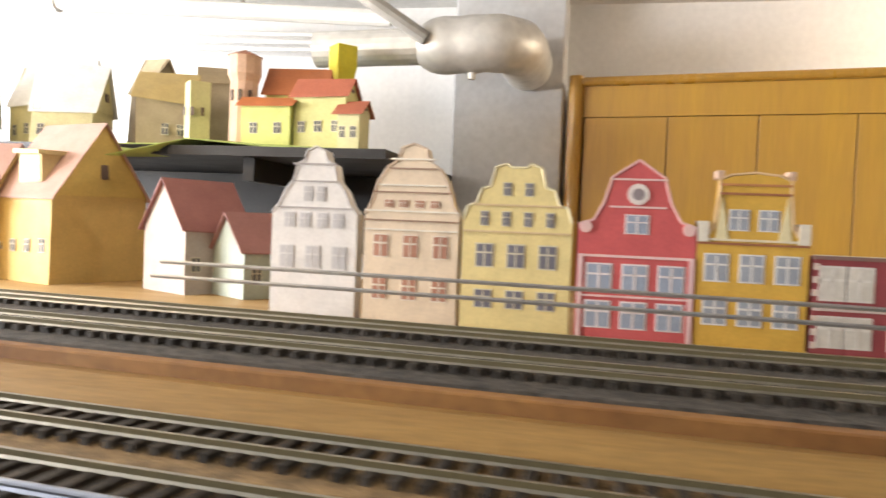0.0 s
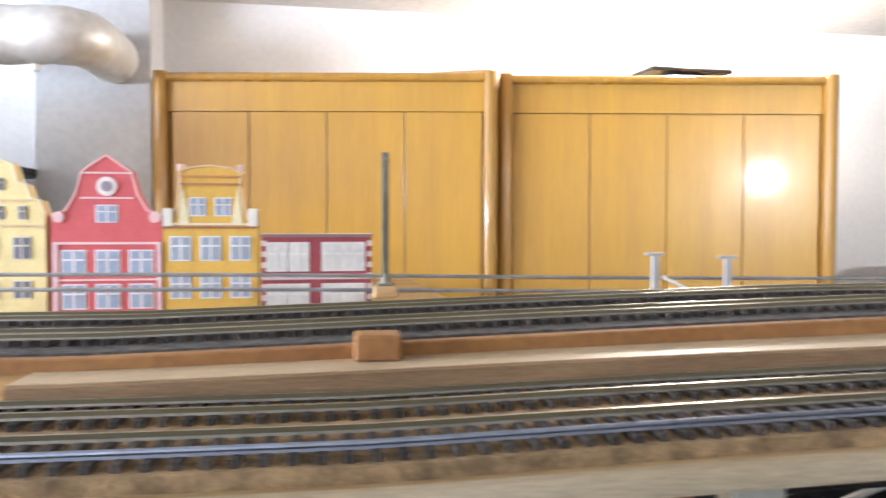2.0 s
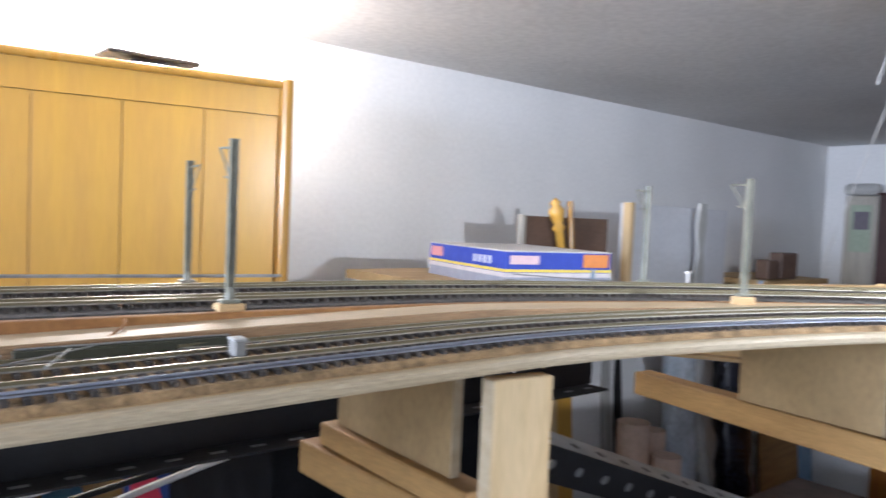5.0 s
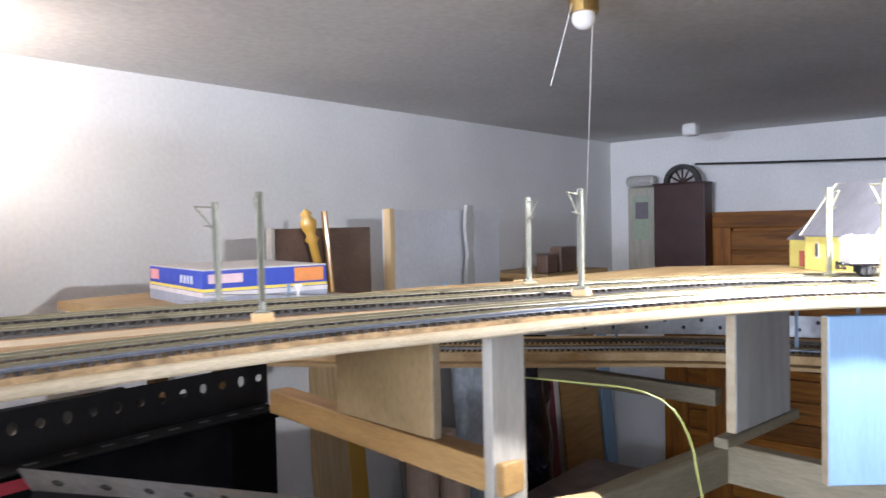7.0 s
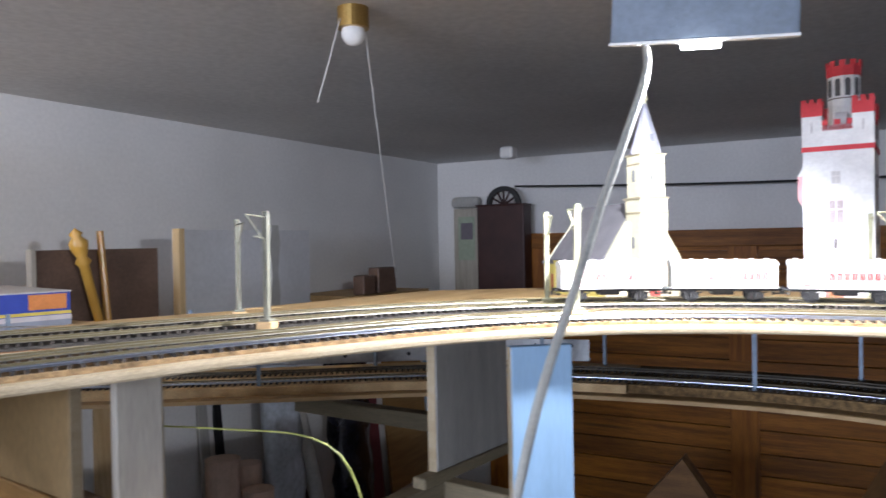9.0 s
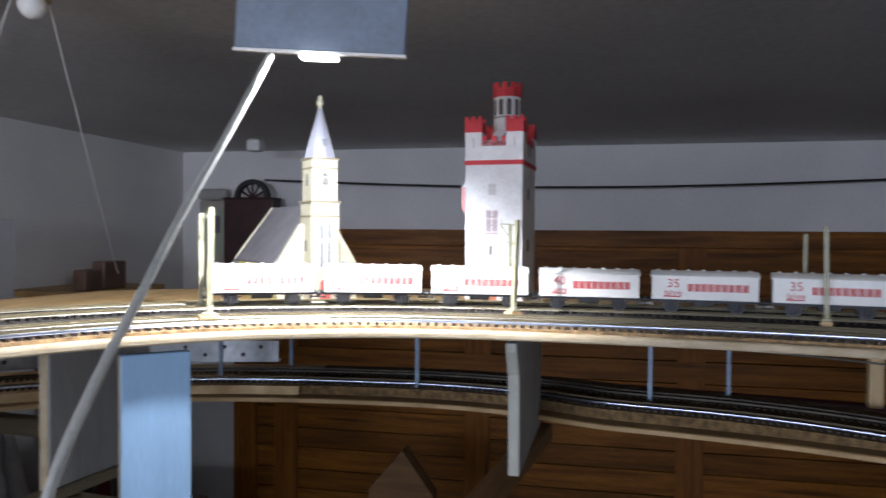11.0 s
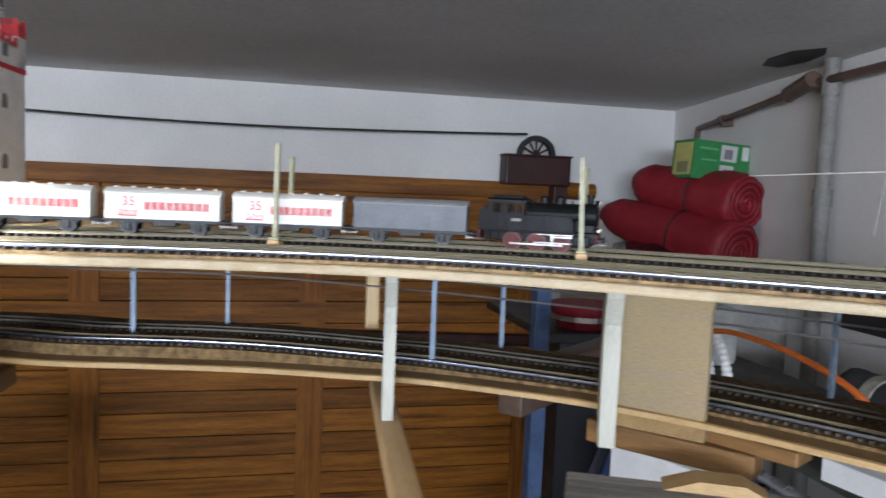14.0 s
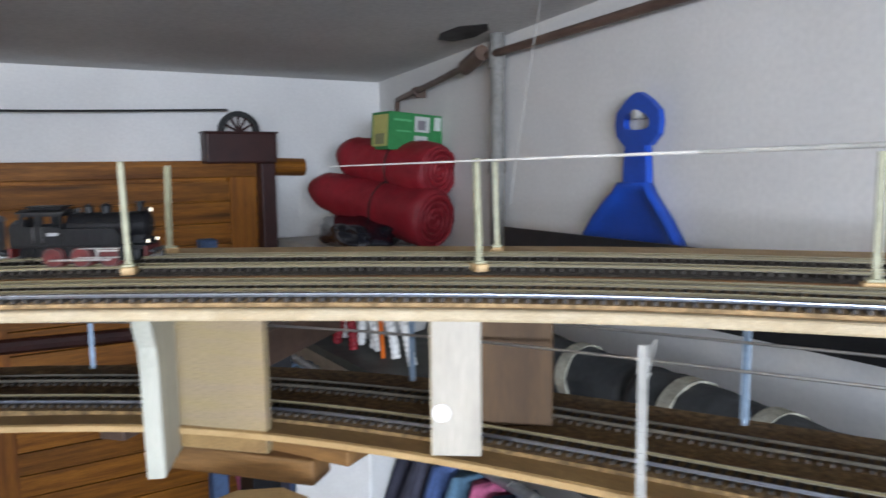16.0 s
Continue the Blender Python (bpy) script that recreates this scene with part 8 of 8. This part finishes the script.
# ---- clothes on a rail below the lower deck ----
rl = thing("clothes_rail", "steel clothes rail below the south shelf", "rail")
part("tube", tube(bmesh.new(), [(1.30, -1.58, 1.165), (2.80, -1.58, 1.165)], 0.010, 10), M["galv"], rl)
for x in (1.32, 2.78):
    part("stand", tube(bmesh.new(), [(x, -1.58, 0.0), (x, -1.58, 1.165)], 0.010, 10), M["galv"], rl)
rr = random.Random(12)
CLOTH = [(0.05, 0.10, 0.22), (0.34, 0.42, 0.52), (0.03, 0.03, 0.05), (0.08, 0.14, 0.34), (0.45, 0.10, 0.20), (0.20, 0.30, 0.42), (0.55, 0.58, 0.60), (0.06, 0.06, 0.09), (0.10, 0.20, 0.30)]
for k in range(26):
    x = 1.36 + k * 0.054 + rr.uniform(-0.008, 0.008)
    c = CLOTH[(k * 4 + 3) % len(CLOTH)]
    key = ("cloth", c)
    if key not in M:
        M[key] = mat("hanging_cloth", c, 0.9, var=0.22, scale=18, fine=220, stretch=(6, 2, 0.5), bump=0.5)
    bm = bmesh.new()
    rows_ = []
    for i in range(14):
        z = 1.150 - 0.60 * i / 13
        row = []
        for j in range(12):
            a = 2 * math.pi * j / 12
            wy = 0.13 * min(1.0, 0.35 + i * 0.16)
            q = 1 + 0.25 * noise.noise(Vector((k * 3.1, 2 * math.sin(a), i * 0.15)))
            row.append(bm.verts.new((x + 0.020 * q * math.cos(a) + 0.008 * math.sin(3 * a + k), -1.58 + wy * q * math.sin(a), z)))
        rows_.append(row)
    for a, b in zip(rows_, rows_[1:]):
        for j in range(12):
            bm.faces.new((a[j], a[(j + 1) % 12], b[(j + 1) % 12], b[j]))
    bm.faces.new(rows_[0])
    bm.faces.new(rows_[-1][::-1])
    g_ = thing("hanging_garment", "folded garment hanging on the clothes rail", "clothing", group="clothes on the rail")
    part("cloth", bm, M[key], g_, smooth=True)
    part("hook", tube(bmesh.new(), [(x, -1.58, 1.150), (x, -1.58, 1.172), (x, -1.57, 1.180), (x, -1.56, 1.174)], 0.0016, 5), M["metal"], g_)
